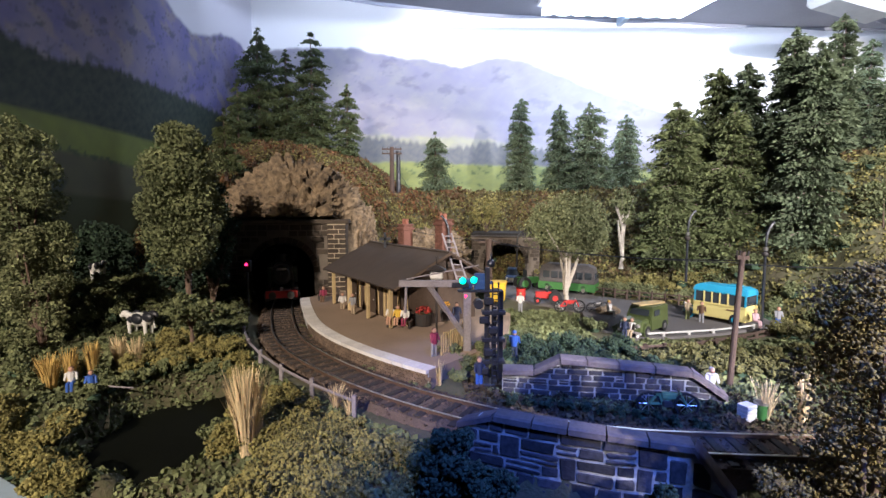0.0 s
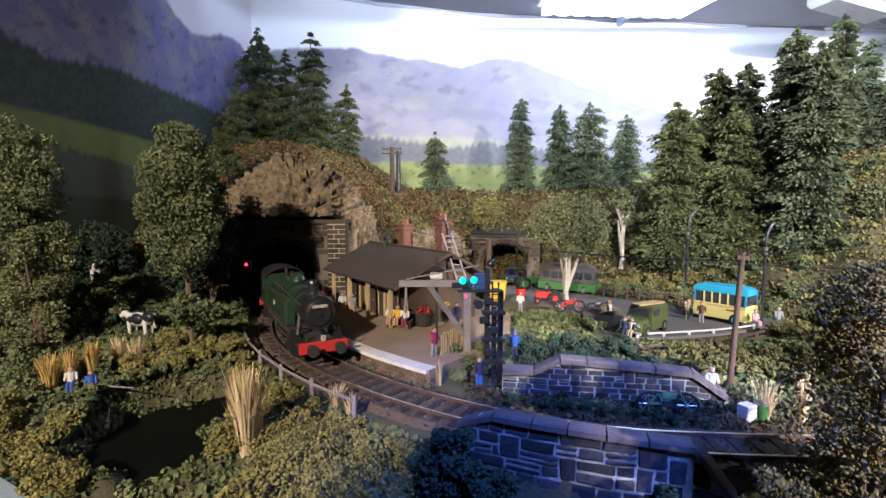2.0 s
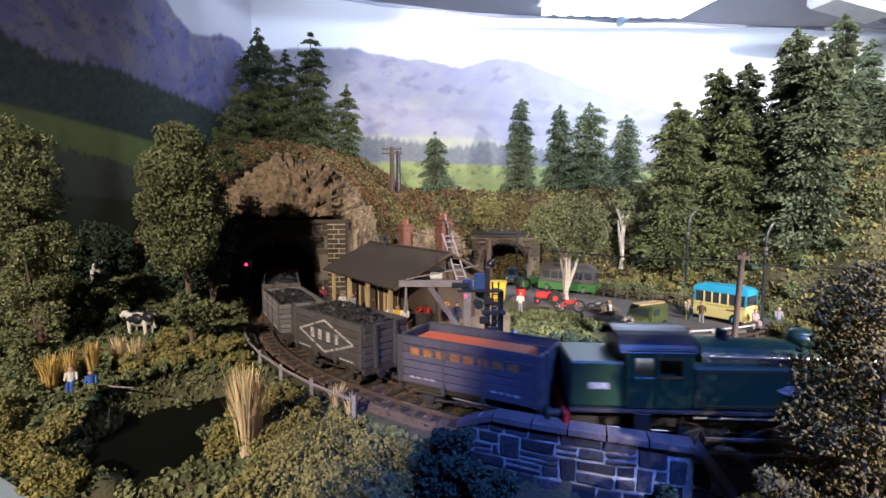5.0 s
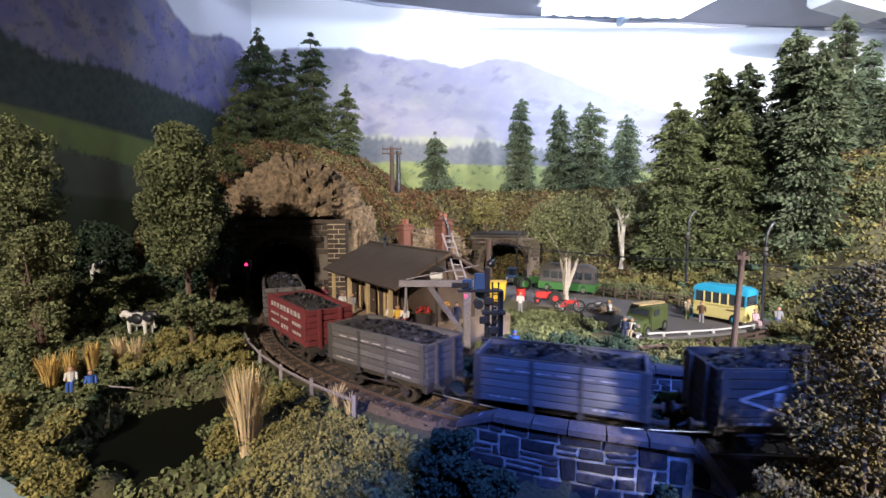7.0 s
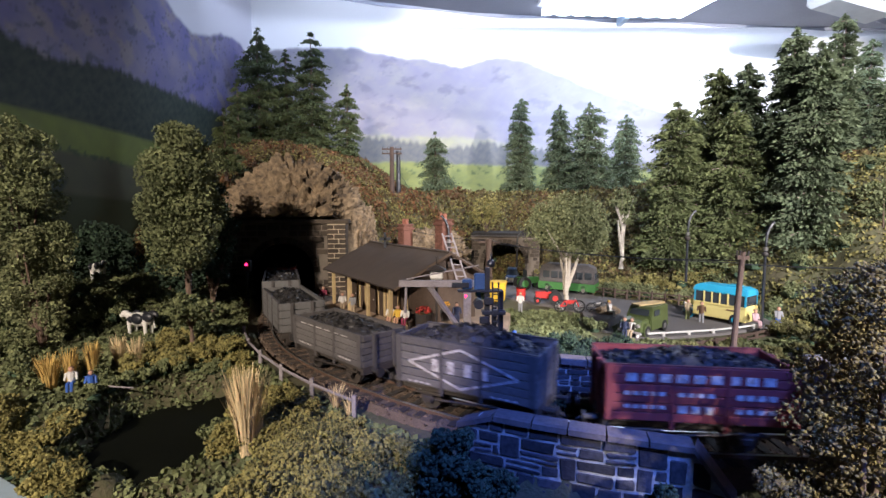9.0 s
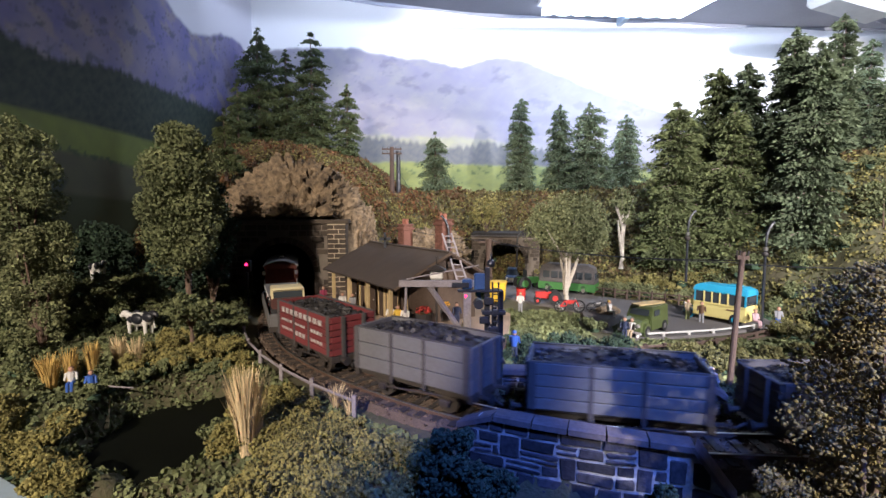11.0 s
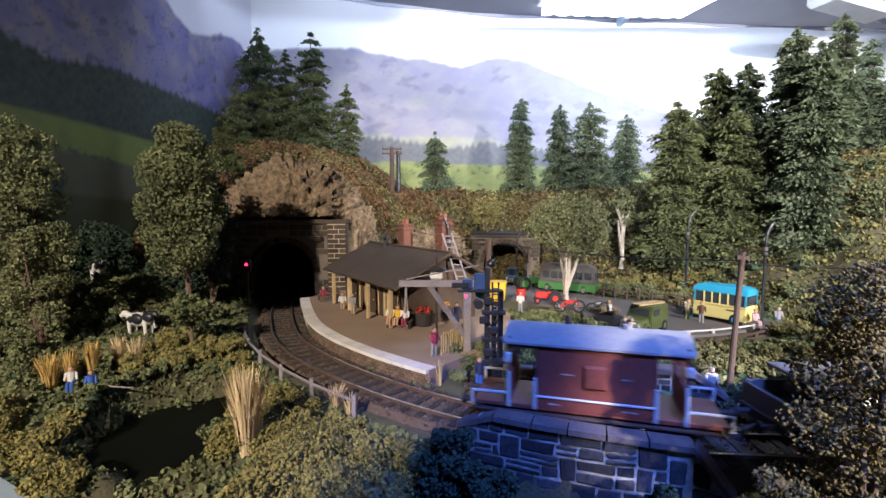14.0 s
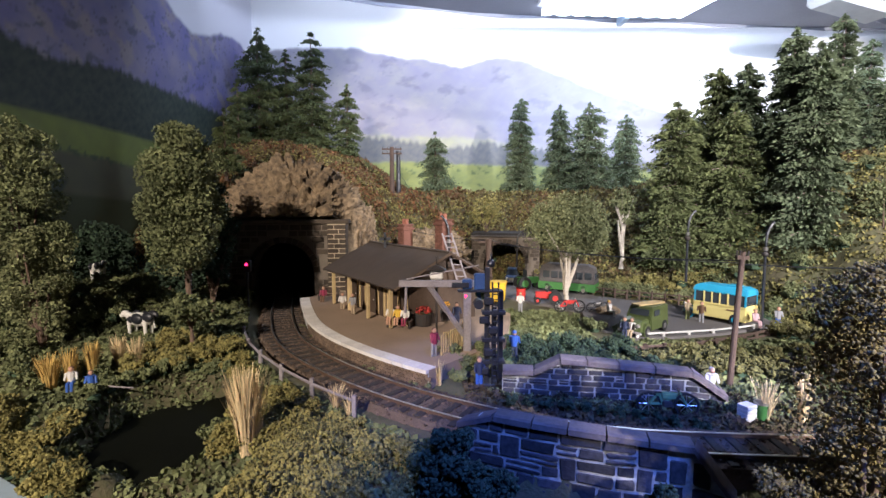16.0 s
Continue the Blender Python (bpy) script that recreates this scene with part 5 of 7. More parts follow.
def leafy(x, y, z, height, radius, material, label, clumps=42, leaf=0.3, crown_from=0.25, trunk="bark", limbs=5, per=90, r_trunk=0.3, name="broadleaf_tree", fat=1.0, foam=False, fork=0):
    t = thing(name, P(x, y, z, rz=rng.uniform(0, 360)), label, "tree")
    bm = B()
    zc0 = height * crown_from
    trunk_mesh(bm, height * 0.16 if fork else zc0 + height * 0.15, r_trunk, 0.2)
    for i in range(fork):
        a, q = 6.283 * i / fork + rng.uniform(-.4, .4), rng.uniform(.08, .24) * radius
        foot = Vector((0.1, 0, height * rng.uniform(.03, .12)))
        knee = Vector((q * .6 * math.cos(a), q * .6 * math.sin(a), zc0 * .62))
        tip = Vector((q * 1.5 * math.cos(a), q * 1.5 * math.sin(a), zc0 * rng.uniform(1.0, 1.35)))
        rod(bm, foot, knee, r_trunk * .72, r_trunk * .5, 7)
        rod(bm, knee, tip, r_trunk * .5, r_trunk * .18, 6)
    cs, ls = [], []
    mid, half = zc0 + (height - zc0) / 2, (height - zc0) / 2
    for i in range(clumps):
        d = rng.normal(size=3)
        d /= np.linalg.norm(d)
        q = rng.random() ** 0.38
        taper = 1.0 - 0.22 * max(0, d[2]) * q
        c = np.array([d[0] * radius * .82 * q * taper, d[1] * radius * .82 * q * taper, mid + d[2] * half * .9 * q])
        r = radius * rng.uniform(.20, .36) * fat
        cs.append(shell(c, r, per, 0.8))
        ls.append(rng.uniform(.6, 1.3, per) * leaf)
        if i < limbs:
            rod(bm, (0.1, 0, zc0 * rng.uniform(.8, 1.1)), c, r_trunk * .5, 0.05, 6)
    part("trunk", bm, trunk, t)
    cs, ls = np.concatenate(cs), np.concatenate(ls)
    if foam:
        pick = rng.random(len(cs)) < 0.3
        v, f = crumbs(cs[pick], ls[pick] * 0.4)
        raw("inner_foliage", v, f, material, t, smooth=True)
        cs, ls = cs[~pick], ls[~pick]
    v, f = leaves(cs, ls, 0.62)
    raw("crown", v, f, material, t)
    return t


leafy(-29.6, 34, 0.5, 16.8, 3.0, "leaf", "tall olive-green leafy tree at the layout's edge", 90, 0.23, 0.08, per=270, fat=1.1)
leafy(-31.5, 36, 0.5, 12.0, 2.8, "leaf", "bushy olive-green tree at the layout's edge", 54, 0.23, 0.05, per=220)
leafy(-26.8, 31.5, -.3, 9.6, 2.3, "lightleaf", "light green leafy young tree", 46, 0.22, 0.05, per=210)
leafy(-19.6, 36.6, 1.0, 16.2, 3.05, "leaf", "rounded olive-green tree beside the tunnel", 170, 0.25, 0.2, per=300, r_trunk=.4, fat=1.2)
# dark trees fill the black beside the tunnel, its shade held in their colour
leafy(-26.5, 46, 1.5, 11.5, 3.2, "darkleaf", "dark bushy tree filling the shade beside the tunnel", 40, 0.35, 0.05)
# unseen behind the rounded tree, added to cast shade on the portal
leafy(-23.0, 42.5, 1.2, 14.0, 3.0, "darkleaf", "hidden dark leafy tree that shades the tunnel portal", 120, 0.4, 0.05, per=190, fat=1.2)
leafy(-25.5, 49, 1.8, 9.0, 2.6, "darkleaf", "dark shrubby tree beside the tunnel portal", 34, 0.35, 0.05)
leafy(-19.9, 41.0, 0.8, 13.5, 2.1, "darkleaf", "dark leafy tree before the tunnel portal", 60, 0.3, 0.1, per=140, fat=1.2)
leafy(0.2, 17.2, -5.0, 7.4, 1.5, "darkleaf", "dark green shrub against the retaining wall", 50, 0.2, 0.2, per=200, fat=1.2, foam=True)
leafy(1.6, 15.8, -5.6, 7.0, 1.3, "darkleaf", "dark green shrub against the retaining wall", 46, 0.2, 0.2, per=200, fat=1.2, foam=True)
leafy(7.4, 15.2, -5.6, 6.9, 1.2, "darkleaf", "dark green shrub against the retaining wall", 40, 0.2, 0.2, per=200, fat=1.2, foam=True)
# two dark trees added to stand for the black shade between the trees
leafy(-37.5, 53, 2.0, 6.5, 3.2, "darkleaf", "dark leafy tree put in to fill the wood's shade", 60, 0.36, 0.05, per=130, fat=1.2)
leafy(-39.3, 50.5, 2.0, 5.0, 2.8, "darkleaf", "dark leafy tree put in to fill the wood's shade", 50, 0.36, 0.05, per=130, fat=1.2)
leafy(-17.6, 33.0, 0.7, 3.6, 1.8, "leaf", "small gnarled bush on a short bare trunk", 26, 0.26, 0.32, r_trunk=.22, limbs=9, per=80)
leafy(13.4, 51.4, 0.0, 11.3, 4.9, "lightleaf", "spreading light green tree with a pale forked trunk", 140, 0.26, 0.42, "palebark", 9, 190, .4, fat=1.05, fork=6)
leafy(22.4, 60, 3.0, 9.6, 2.0, "lightleaf", "slender pale forked tree with sparse light leaves", 30, 0.26, 0.5, "palebark", 8, 90, .34, fork=5)
leafy(6.5, 72, 6.5, 5.5, 3.4, "hedge", "low olive bush on the bank", 30, .3, .05)
leafy(11.9, 12.6, -5.5, 15.4, 2.7, "rustleaf", "bushy dark green shrub with rusty tips before the line", 110, 0.13, 0.03, per=300, r_trunk=.3, fat=1.1, foam=True)
# shrub out of view to the right, added to shade the near wall
leafy(16.6, 14.0, -5.5, 17.5, 3.2, "rustleaf", "bushy dark green shrub with rusty tips before the line", 90, 0.18, 0.03, per=240, r_trunk=.3, fat=1.15)
# mostly out of view, kept tall to cast the same shade
leafy(14.3, 13.4, -5.5, 16.0, 2.6, "rustleaf", "bushy dark green shrub with rusty tips before the line", 90, 0.13, 0.03, per=260, r_trunk=.3, fat=1.1, foam=True)
leafy(9.5, 13.0, -5.5, 8.8, 1.4, "rustleaf", "bushy olive shrub with rusty tips at the wall end", 60, 0.13, 0.03, per=260, r_trunk=.25, fat=1.15, foam=True)
leafy(40.5, 44, 4.0, 9.5, 3.0, "leaf", "olive scrub tree on the slope", 40, .3, .05)
leafy(45, 48, 6.5, 9.0, 3.4, "lightleaf", "light green scrub tree on the slope", 40, .3, .05)
leafy(50, 55, 10, 8.0, 3.4, "leaf", "olive scrub tree on the slope", 40, .3, .05)


def bushes(name, spots, material, label, category="bush", leaf=0.24, per=260, squash=0.75):
    for x, y, r in spots:
        z = ground_at(x, y)
        t = thing(name, P(x, y, z, rz=rng.uniform(0, 360)), label, category, name + " clumps")
        n = max(5, int(10 * r))
        cs = []
        for i in range(n):
            a, q = rng.uniform(0, 6.28), r * 0.62 * math.sqrt(rng.random())
            cs.append(shell((q * math.cos(a), q * math.sin(a), r * .2 + rng.uniform(0, .85) * r * (1 - .6 * q / r)), r * rng.uniform(.2, .42), int(per * r / n * 2.6), squash))
        cs = np.concatenate(cs)
        m = len(cs) // 4
        v, f = crumbs(cs[:m], rng.uniform(.3, .9, m) * leaf * 0.55)
        raw("foliage", v, f, material, t, smooth=True)
        v, f = leaves(cs[m:], rng.uniform(.35, 1.05, len(cs) - m) * leaf * 0.85, 0.7)
        raw("leaf_fringe", v, f, material, t)
        # dark core closes the gaps, with the bush's inner shade in its colour
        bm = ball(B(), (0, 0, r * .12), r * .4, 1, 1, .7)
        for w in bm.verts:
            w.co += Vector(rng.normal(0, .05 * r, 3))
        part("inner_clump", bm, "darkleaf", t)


def scatter(x0, x1, y0, y1, n, ok, r0, r1):
    out, tries = [], 0
    while len(out) < n and tries < n * 40:
        tries += 1
        x, y, r = rng.uniform(x0, x1), rng.uniform(y0, y1), rng.uniform(r0, r1)
        if ok(x, y):
            out.append((x, y, r))
    return out


def clear(x, y, gap):
    return float(off_line(np.array([x]), np.array([y]))[0]) > gap


def in_pond(x, y, k=1.2):
    return math.hypot((x + 14.4) / 3.5, (y - 24.6) / 4.8) < k or (16.6 < y < 23.5 and 0.46 < -x / y < 0.72)


FRONT = lambda x, y: x * 0.55 + y > 8.9 and y < np.interp(x, SEEN[:, 0], SEEN[:, 1]) and clear(x, y, 3.9) and not in_pond(x, y) and math.hypot(x + 19.3, y - 24.8) > 3.0 and math.hypot(x + 8.7, y - 20.0) > 1.5
# hedge and mounds before the line
bushes("olive_bush", scatter(-8.5, 0.2, 11.5, 24, 34, FRONT, 0.9, 1.35), "hedge", "olive-green clumpy foam bush before the line", per=420, leaf=.2)
bushes("olive_bush", scatter(-27, -4, 10, 25, 84, FRONT, 0.9, 1.4), "hedge", "olive-green clumpy foam bush before the pond", per=420, leaf=.2)
bushes("field_bush", scatter(-19.5, -8, 23, 35, 56, FRONT, 0.7, 1.2), "hedge", "olive-green low bush in the lineside field", per=300)
bushes("pond_bush", [(-14.4 + 4.3 * math.cos(a), 24.6 + 5.6 * math.sin(a), rng.uniform(.6, 1.0)) for a in np.arange(-.5, 3.6, .2)], "leaf", "low olive-green bush on the pond bank", per=360, leaf=.2)
bushes("field_bush", scatter(-36, -19, 24, 44, 40, lambda x, y: clear(x, y, 4.5) and math.hypot(x + 22.8, y - 33.5) > 3.0 and math.hypot(x + 19.3, y - 24.8) > 3.0 and x * .55 + y > 12, 0.9, 1.6), "leaf", "olive-green bush at the field's edge", per=240)
bushes("dark_bush", [(0.6, 18.4, 1.7), (-0.6, 19.6, 1.4), (1.3, 16.8, 1.5), (9.3, 15.2, 1.3), (7.9, 14.6, 1.0), (-0.5, 16.5, 1.4)], "darkleaf", "dark green bush against the retaining wall", leaf=.26, per=420)
# between platform, signal and yard
bushes("yard_bush", [(12.6, 39.2, .9), (13.5, 40.0, .8), (12.8, 41.4, .75), (14.5, 38.4, .8), (12.2, 43.0, .7)], "leaf", "olive-green bush beside the yard", per=260)
bushes("yard_bush", scatter(4.0, 13.5, 28.0, 34.6, 30, lambda x, y: clear(x, y, 6.5), 0.8, 1.25), "darkleaf", "dark green bush beside the yard", per=260)
bushes("platform_bush", [(0.5, 31.0, 1.2), (1.6, 30.0, 1.1), (1.0, 28.6, .7), (2.6, 31.6, 1.2), (0.2, 28.9, .6)], "leaf", "olive bush at the platform's end", per=300)
bushes("hedge_bush", scatter(13.5, 27, 26.5, 33.8, 52, lambda x, y: clear(x, y, 6.0), 0.8, 1.15), "dimhedge", "olive hedge bush before the yard", per=260)
bushes("hedge_bush", scatter(27, 36, 24.5, 38, 34, lambda x, y: clear(x, y, 4.5), 1.0, 1.6), "dimhedge", "olive hedge bush before the yard", per=240)
bushes("bank_bush", [(17.6 + i * 1.35 + rng.uniform(-.3, .3), 57.0 - i * 0.88, rng.uniform(1.1, 1.7)) for i in range(10)], "lightleaf", "light olive bush on the bank behind the yard", per=260)
bushes("bank_bush", [(19.0 + i * 1.35, 58.6 - i * 0.8, rng.uniform(1.1, 1.7)) for i in range(10)], "hedge", "light olive bush on the bank behind the yard", per=240)
bushes("bank_bush", scatter(28, 46, 40, 56, 36, lambda x, y: float(beyond_hill(np.array([x]), np.array([y]))[0]) > -.5, 1.0, 1.8), "leaf", "olive bush on the slope", per=220)
bushes("bank_bush", [(-8.5, 57.5, 1.3), (-6.5, 58.5, 1.5), (-4.5, 61, 1.6), (-2.5, 62.5, 1.5), (-.5, 63, 1.6), (1.5, 63.5, 1.5), (3.2, 64, 1.4), (-10.5, 55.5, 1.0)], "hedge", "olive bush on the bank behind the station", per=200)
bushes("bank_bush", scatter(-6, 9, 63, 74, 26, lambda x, y: float(beyond_hill(np.array([x]), np.array([y]))[0]) > 1.5 and not (4 < x < 13 and y < 71), 0.9, 1.6), "hedge", "olive bush on the bank behind the station", per=200)
bushes("bank_bush", [(4.2, 68.3, 1.0), (5.6, 68.2, .9), (7.2, 68.1, .8), (8.8, 67.9, .9), (10.4, 67.7, .8), (11.9, 67.4, 1.0), (13.2, 66.8, 1.1)], "hedge", "olive bush over the road bridge", per=260)
bushes("track_weed", [(on_line(s, 1.75 + .2 * math.sin(s * 3))[0], on_line(s, 1.9)[1], .42) for s in (33, 36.5, 43, 46.8, 47.6, 51.5, 52.6)], "leaf", "green weeds at the foot of the platform wall", per=420, leaf=.16)
bushes("wall_weed", [(3.8 + i * 0.85 + rng.uniform(-.2, .2), 25.1 - i * 0.28 + rng.uniform(-.2, .1), rng.uniform(.4, .65)) for i in range(11)], "darkleaf", "dark weeds at the foot of the lineside wall", per=420, leaf=.17)


def turf(name, n, box, ok, size, material, label, lift=0.15):
    x, y = rng.uniform(box[0], box[1], n), rng.uniform(box[2], box[3], n)
    keep = ok(x, y)
    x, y = x[keep], y[keep]
    z = ground_height(x, y) + rng.uniform(-.05, lift, len(x)) + lift * 1.5 * np.clip(lumps(x, y, 2.7, 3.0), 0, 1)
    v, f = leaves(np.stack([x, y, z], -1), rng.uniform(.5, 1.4, len(x)) * size, 0.75)
    tagged(raw(name, v, f, material), label, "turf", kind="stuff")


def tunnel_free(x, y):
    return ~((off_line(x, y) < 4.6) & (y > 50) & (ground_height(x, y) < 8.5))


turf("heath_turf", 95000, (-40, 60, 54, 105), lambda x, y: (beyond_hill(x, y) > 0.5) & (np.abs(x) < y) & tunnel_free(x, y), 0.55, "heath", "brown and olive heather turf on the hill", 0.4)
turf("bracken_turf", 48000, (-40, 4, 56, 100), lambda x, y: (beyond_hill(x, y) > 3 + 3 * lumps(x, y, .3, 2.0)) & (lumps(x, y, .45, 7.0) > -.1) & tunnel_free(x, y), 0.5, "bracken", "red-brown bracken turf on the hill", 0.5)
turf("hill_turf", 150000, (-40, 60, 28, 90), lambda x, y: (beyond_hill(x, y) > 0.0) & tunnel_free(x, y), 0.37, "hedge", "olive scrub turf on the hill", 0.4)
turf("field_turf", 130000, (-40, 6, 11, 58), lambda x, y: (off_line(x, y) > 2.9) & (beyond_hill(x, y) < 1) & (y < np.interp(x, SEEN[:, 0], SEEN[:, 1])) & (x * .55 + y > 9.0) & (np.hypot((x + 14.4) / 3.5, (y - 24.6) / 4.8) > 0.72) & ~((x > -1) & (off_line(x, y) < 4.2)), 0.3, "leaf", "short olive grass turf in the field")
turf("lineside_turf", 60000, (2, 34, 22, 56), lambda x, y: (off_line(x, y) > 3.1) & (y > np.interp(x, SEEN[:, 0], SEEN[:, 1])) & ((y < 36.5) | (x < 12)) & (x > 2.5) & ~((x > 4.8) & (y > 47)), 0.32, "leaf", "rough grass between line and yard")
turf("trackside_scrub", 26000, (0, 22, 19, 30), lambda x, y: (off_line(x, y) > 2.0) & (off_line(x, y) < 5.5) & (y > np.interp(x, SEEN[:, 0], SEEN[:, 1])) & (x > 1.2), 0.26, "peat", "dark brown peaty scatter beside the track", 0.12)
turf("wall_foot_turf", 9000, (-2, 24, 8, 19), lambda x, y: (ground_height(x, y) < -3) & (x * .55 + y > 10.8), 0.35, "darkleaf", "rough grass below the retaining wall")


def reeds(spots, material, label):
    for x, y, h, spread, n in spots:
        t = thing("reed_tuft", P(x, y, ground_at(x, y)), label, "reeds", "reed tufts")
        a, q = rng.uniform(0, 6.28, n), spread * .25 * np.sqrt(rng.random(n))
        base = np.stack([q * np.cos(a), q * np.sin(a), np.full(n, -.2)], -1)
        tip = np.stack([np.cos(a) * spread * rng.uniform(.2, 1, n), np.sin(a) * spread * rng.uniform(.2, 1, n), h * rng.uniform(.65, 1.05, n)], -1)
        w = np.stack([-np.sin(a), np.cos(a), np.zeros(n)], -1) * 0.026
        mid = base * .35 + tip * .65 - np.stack([np.cos(a), np.sin(a), np.zeros(n)], -1) * spread * .12
        v = np.stack([base - w, base + w, mid + w * .8, mid - w * .8, tip + w * .3, tip - w * .3], 1).reshape(-1, 3)
        k = np.arange(n) * 6
        f = np.concatenate([np.stack([k, k + 1, k + 2, k + 3], -1), np.stack([k + 3, k + 2, k + 4, k + 5], -1)])
        raw("blade_clump", v, f, material, t)


reeds([(-8.9, 20.9, 3.9, 1.15, 360), (-8.75, 21.4, 3.6, .9, 200)], "reed", "pale dry reed tuft beside the pond")
reeds([(-20.6, 29.8, 1.9, .7, 150), (-19.4, 29.6, 2.1, .8, 150)], "reed", "pale dry reed tuft at the pond's far bank")
reeds([(-23.2, 27.4, 1.9, .9, 170), (-22.0, 27.6, 2.2, .7, 160), (-20.9, 27.9, 2.3, .6, 160), (-22.6, 26.9, 1.8, .8, 120)], "goldreed", "golden dry reed tuft behind the anglers")
reeds([(on_line(50.2, -2.9)[0], on_line(50.2, -2.9)[1], 1.3, .8, 50), (on_line(51.4, -3.0)[0], on_line(51.4, -3.0)[1], 1.1, .6, 40), (-.2, 27.7, 1.5, .4, 40)], "reed", "dry grass tuft beside the line")
reeds([(17.6, 22.7, 2.9, .7, 60), (16.0, 23.0, 2.0, .9, 60)], "reed", "dry grass tuft at the wall's end")

bm = B()
slab(bm, [(-14.4 + 4.1 * math.cos(a), 24.6 + 5.5 * math.sin(a)) for a in np.linspace(0, 6.28, 30)[:-1]], -2.1, -1.72)
tagged(part("pond", bm, "pond"), "dark still pond in a grassy hollow", "pond", kind="structure")


# ---- back bridge over the yard road ----
def build_bridge():
    t = thing("road_bridge", P(8.6, 66.8, 0, rz=-8), "small stone arched road bridge in the bank", "bridge", kind="structure")
    bm = B()
    arched_wall(bm, -4.6, 4.8, 5.9, 2.9, 2.3, -0.5, 0, 2.0)
    part("facing", bm, "darkmortar", t)
    bm = B()
    arched_wall(bm, -4.8, 4.8, 6.4, 3.0, 2.3, -0.5, 2.0, 9.0)
    part("passage", bm, "boreblack", t)
    part("passage_end", bx(B(), -4, 4, 8.6, 9.2, -.5, 6.4), "boreblack", t)
    for i in range(15):
        a0, a1 = math.pi * i / 15 + .015, math.pi * (i + 1) / 15 - .015
        bm = B()
        plate(bm, [(2.85 * math.cos(a0), 2.3 + 2.85 * math.sin(a0)), (3.4 * math.cos(a0), 2.3 + 3.4 * math.sin(a0)), (3.4 * math.cos(a1), 2.3 + 3.4 * math.sin(a1)), (2.85 * math.cos(a1), 2.3 + 2.85 * math.sin(a1))], -.14, .2)
        part("voussoir", bm, "portal", t)
    for row in range(12):
        z, u = -.3 + row * .5, -4.6 - (row % 2) * .4
        while u < 4.8:
            w = rng.uniform(.6, 1.1)
            a, b = max(u + .03, -4.55), min(u + w - .03, 4.75)
            u += w
            mid, zc = (a + b) / 2, z + .25
            rr = math.hypot(mid, max(0, zc - 2.3)) if zc > 2.3 else abs(mid)
            if rr - (b - a) / 2 < 3.4 or b - a < .2:
                continue
            part("stone", bx(B(), a, b, -.08, .1, z + .03, z + .47, .02), "portal", t)
    part("parapet", bx(B(), -4.8, 5.0, -.12, 1.2, 5.9, 6.1, .06), "portal", t)


build_bridge()


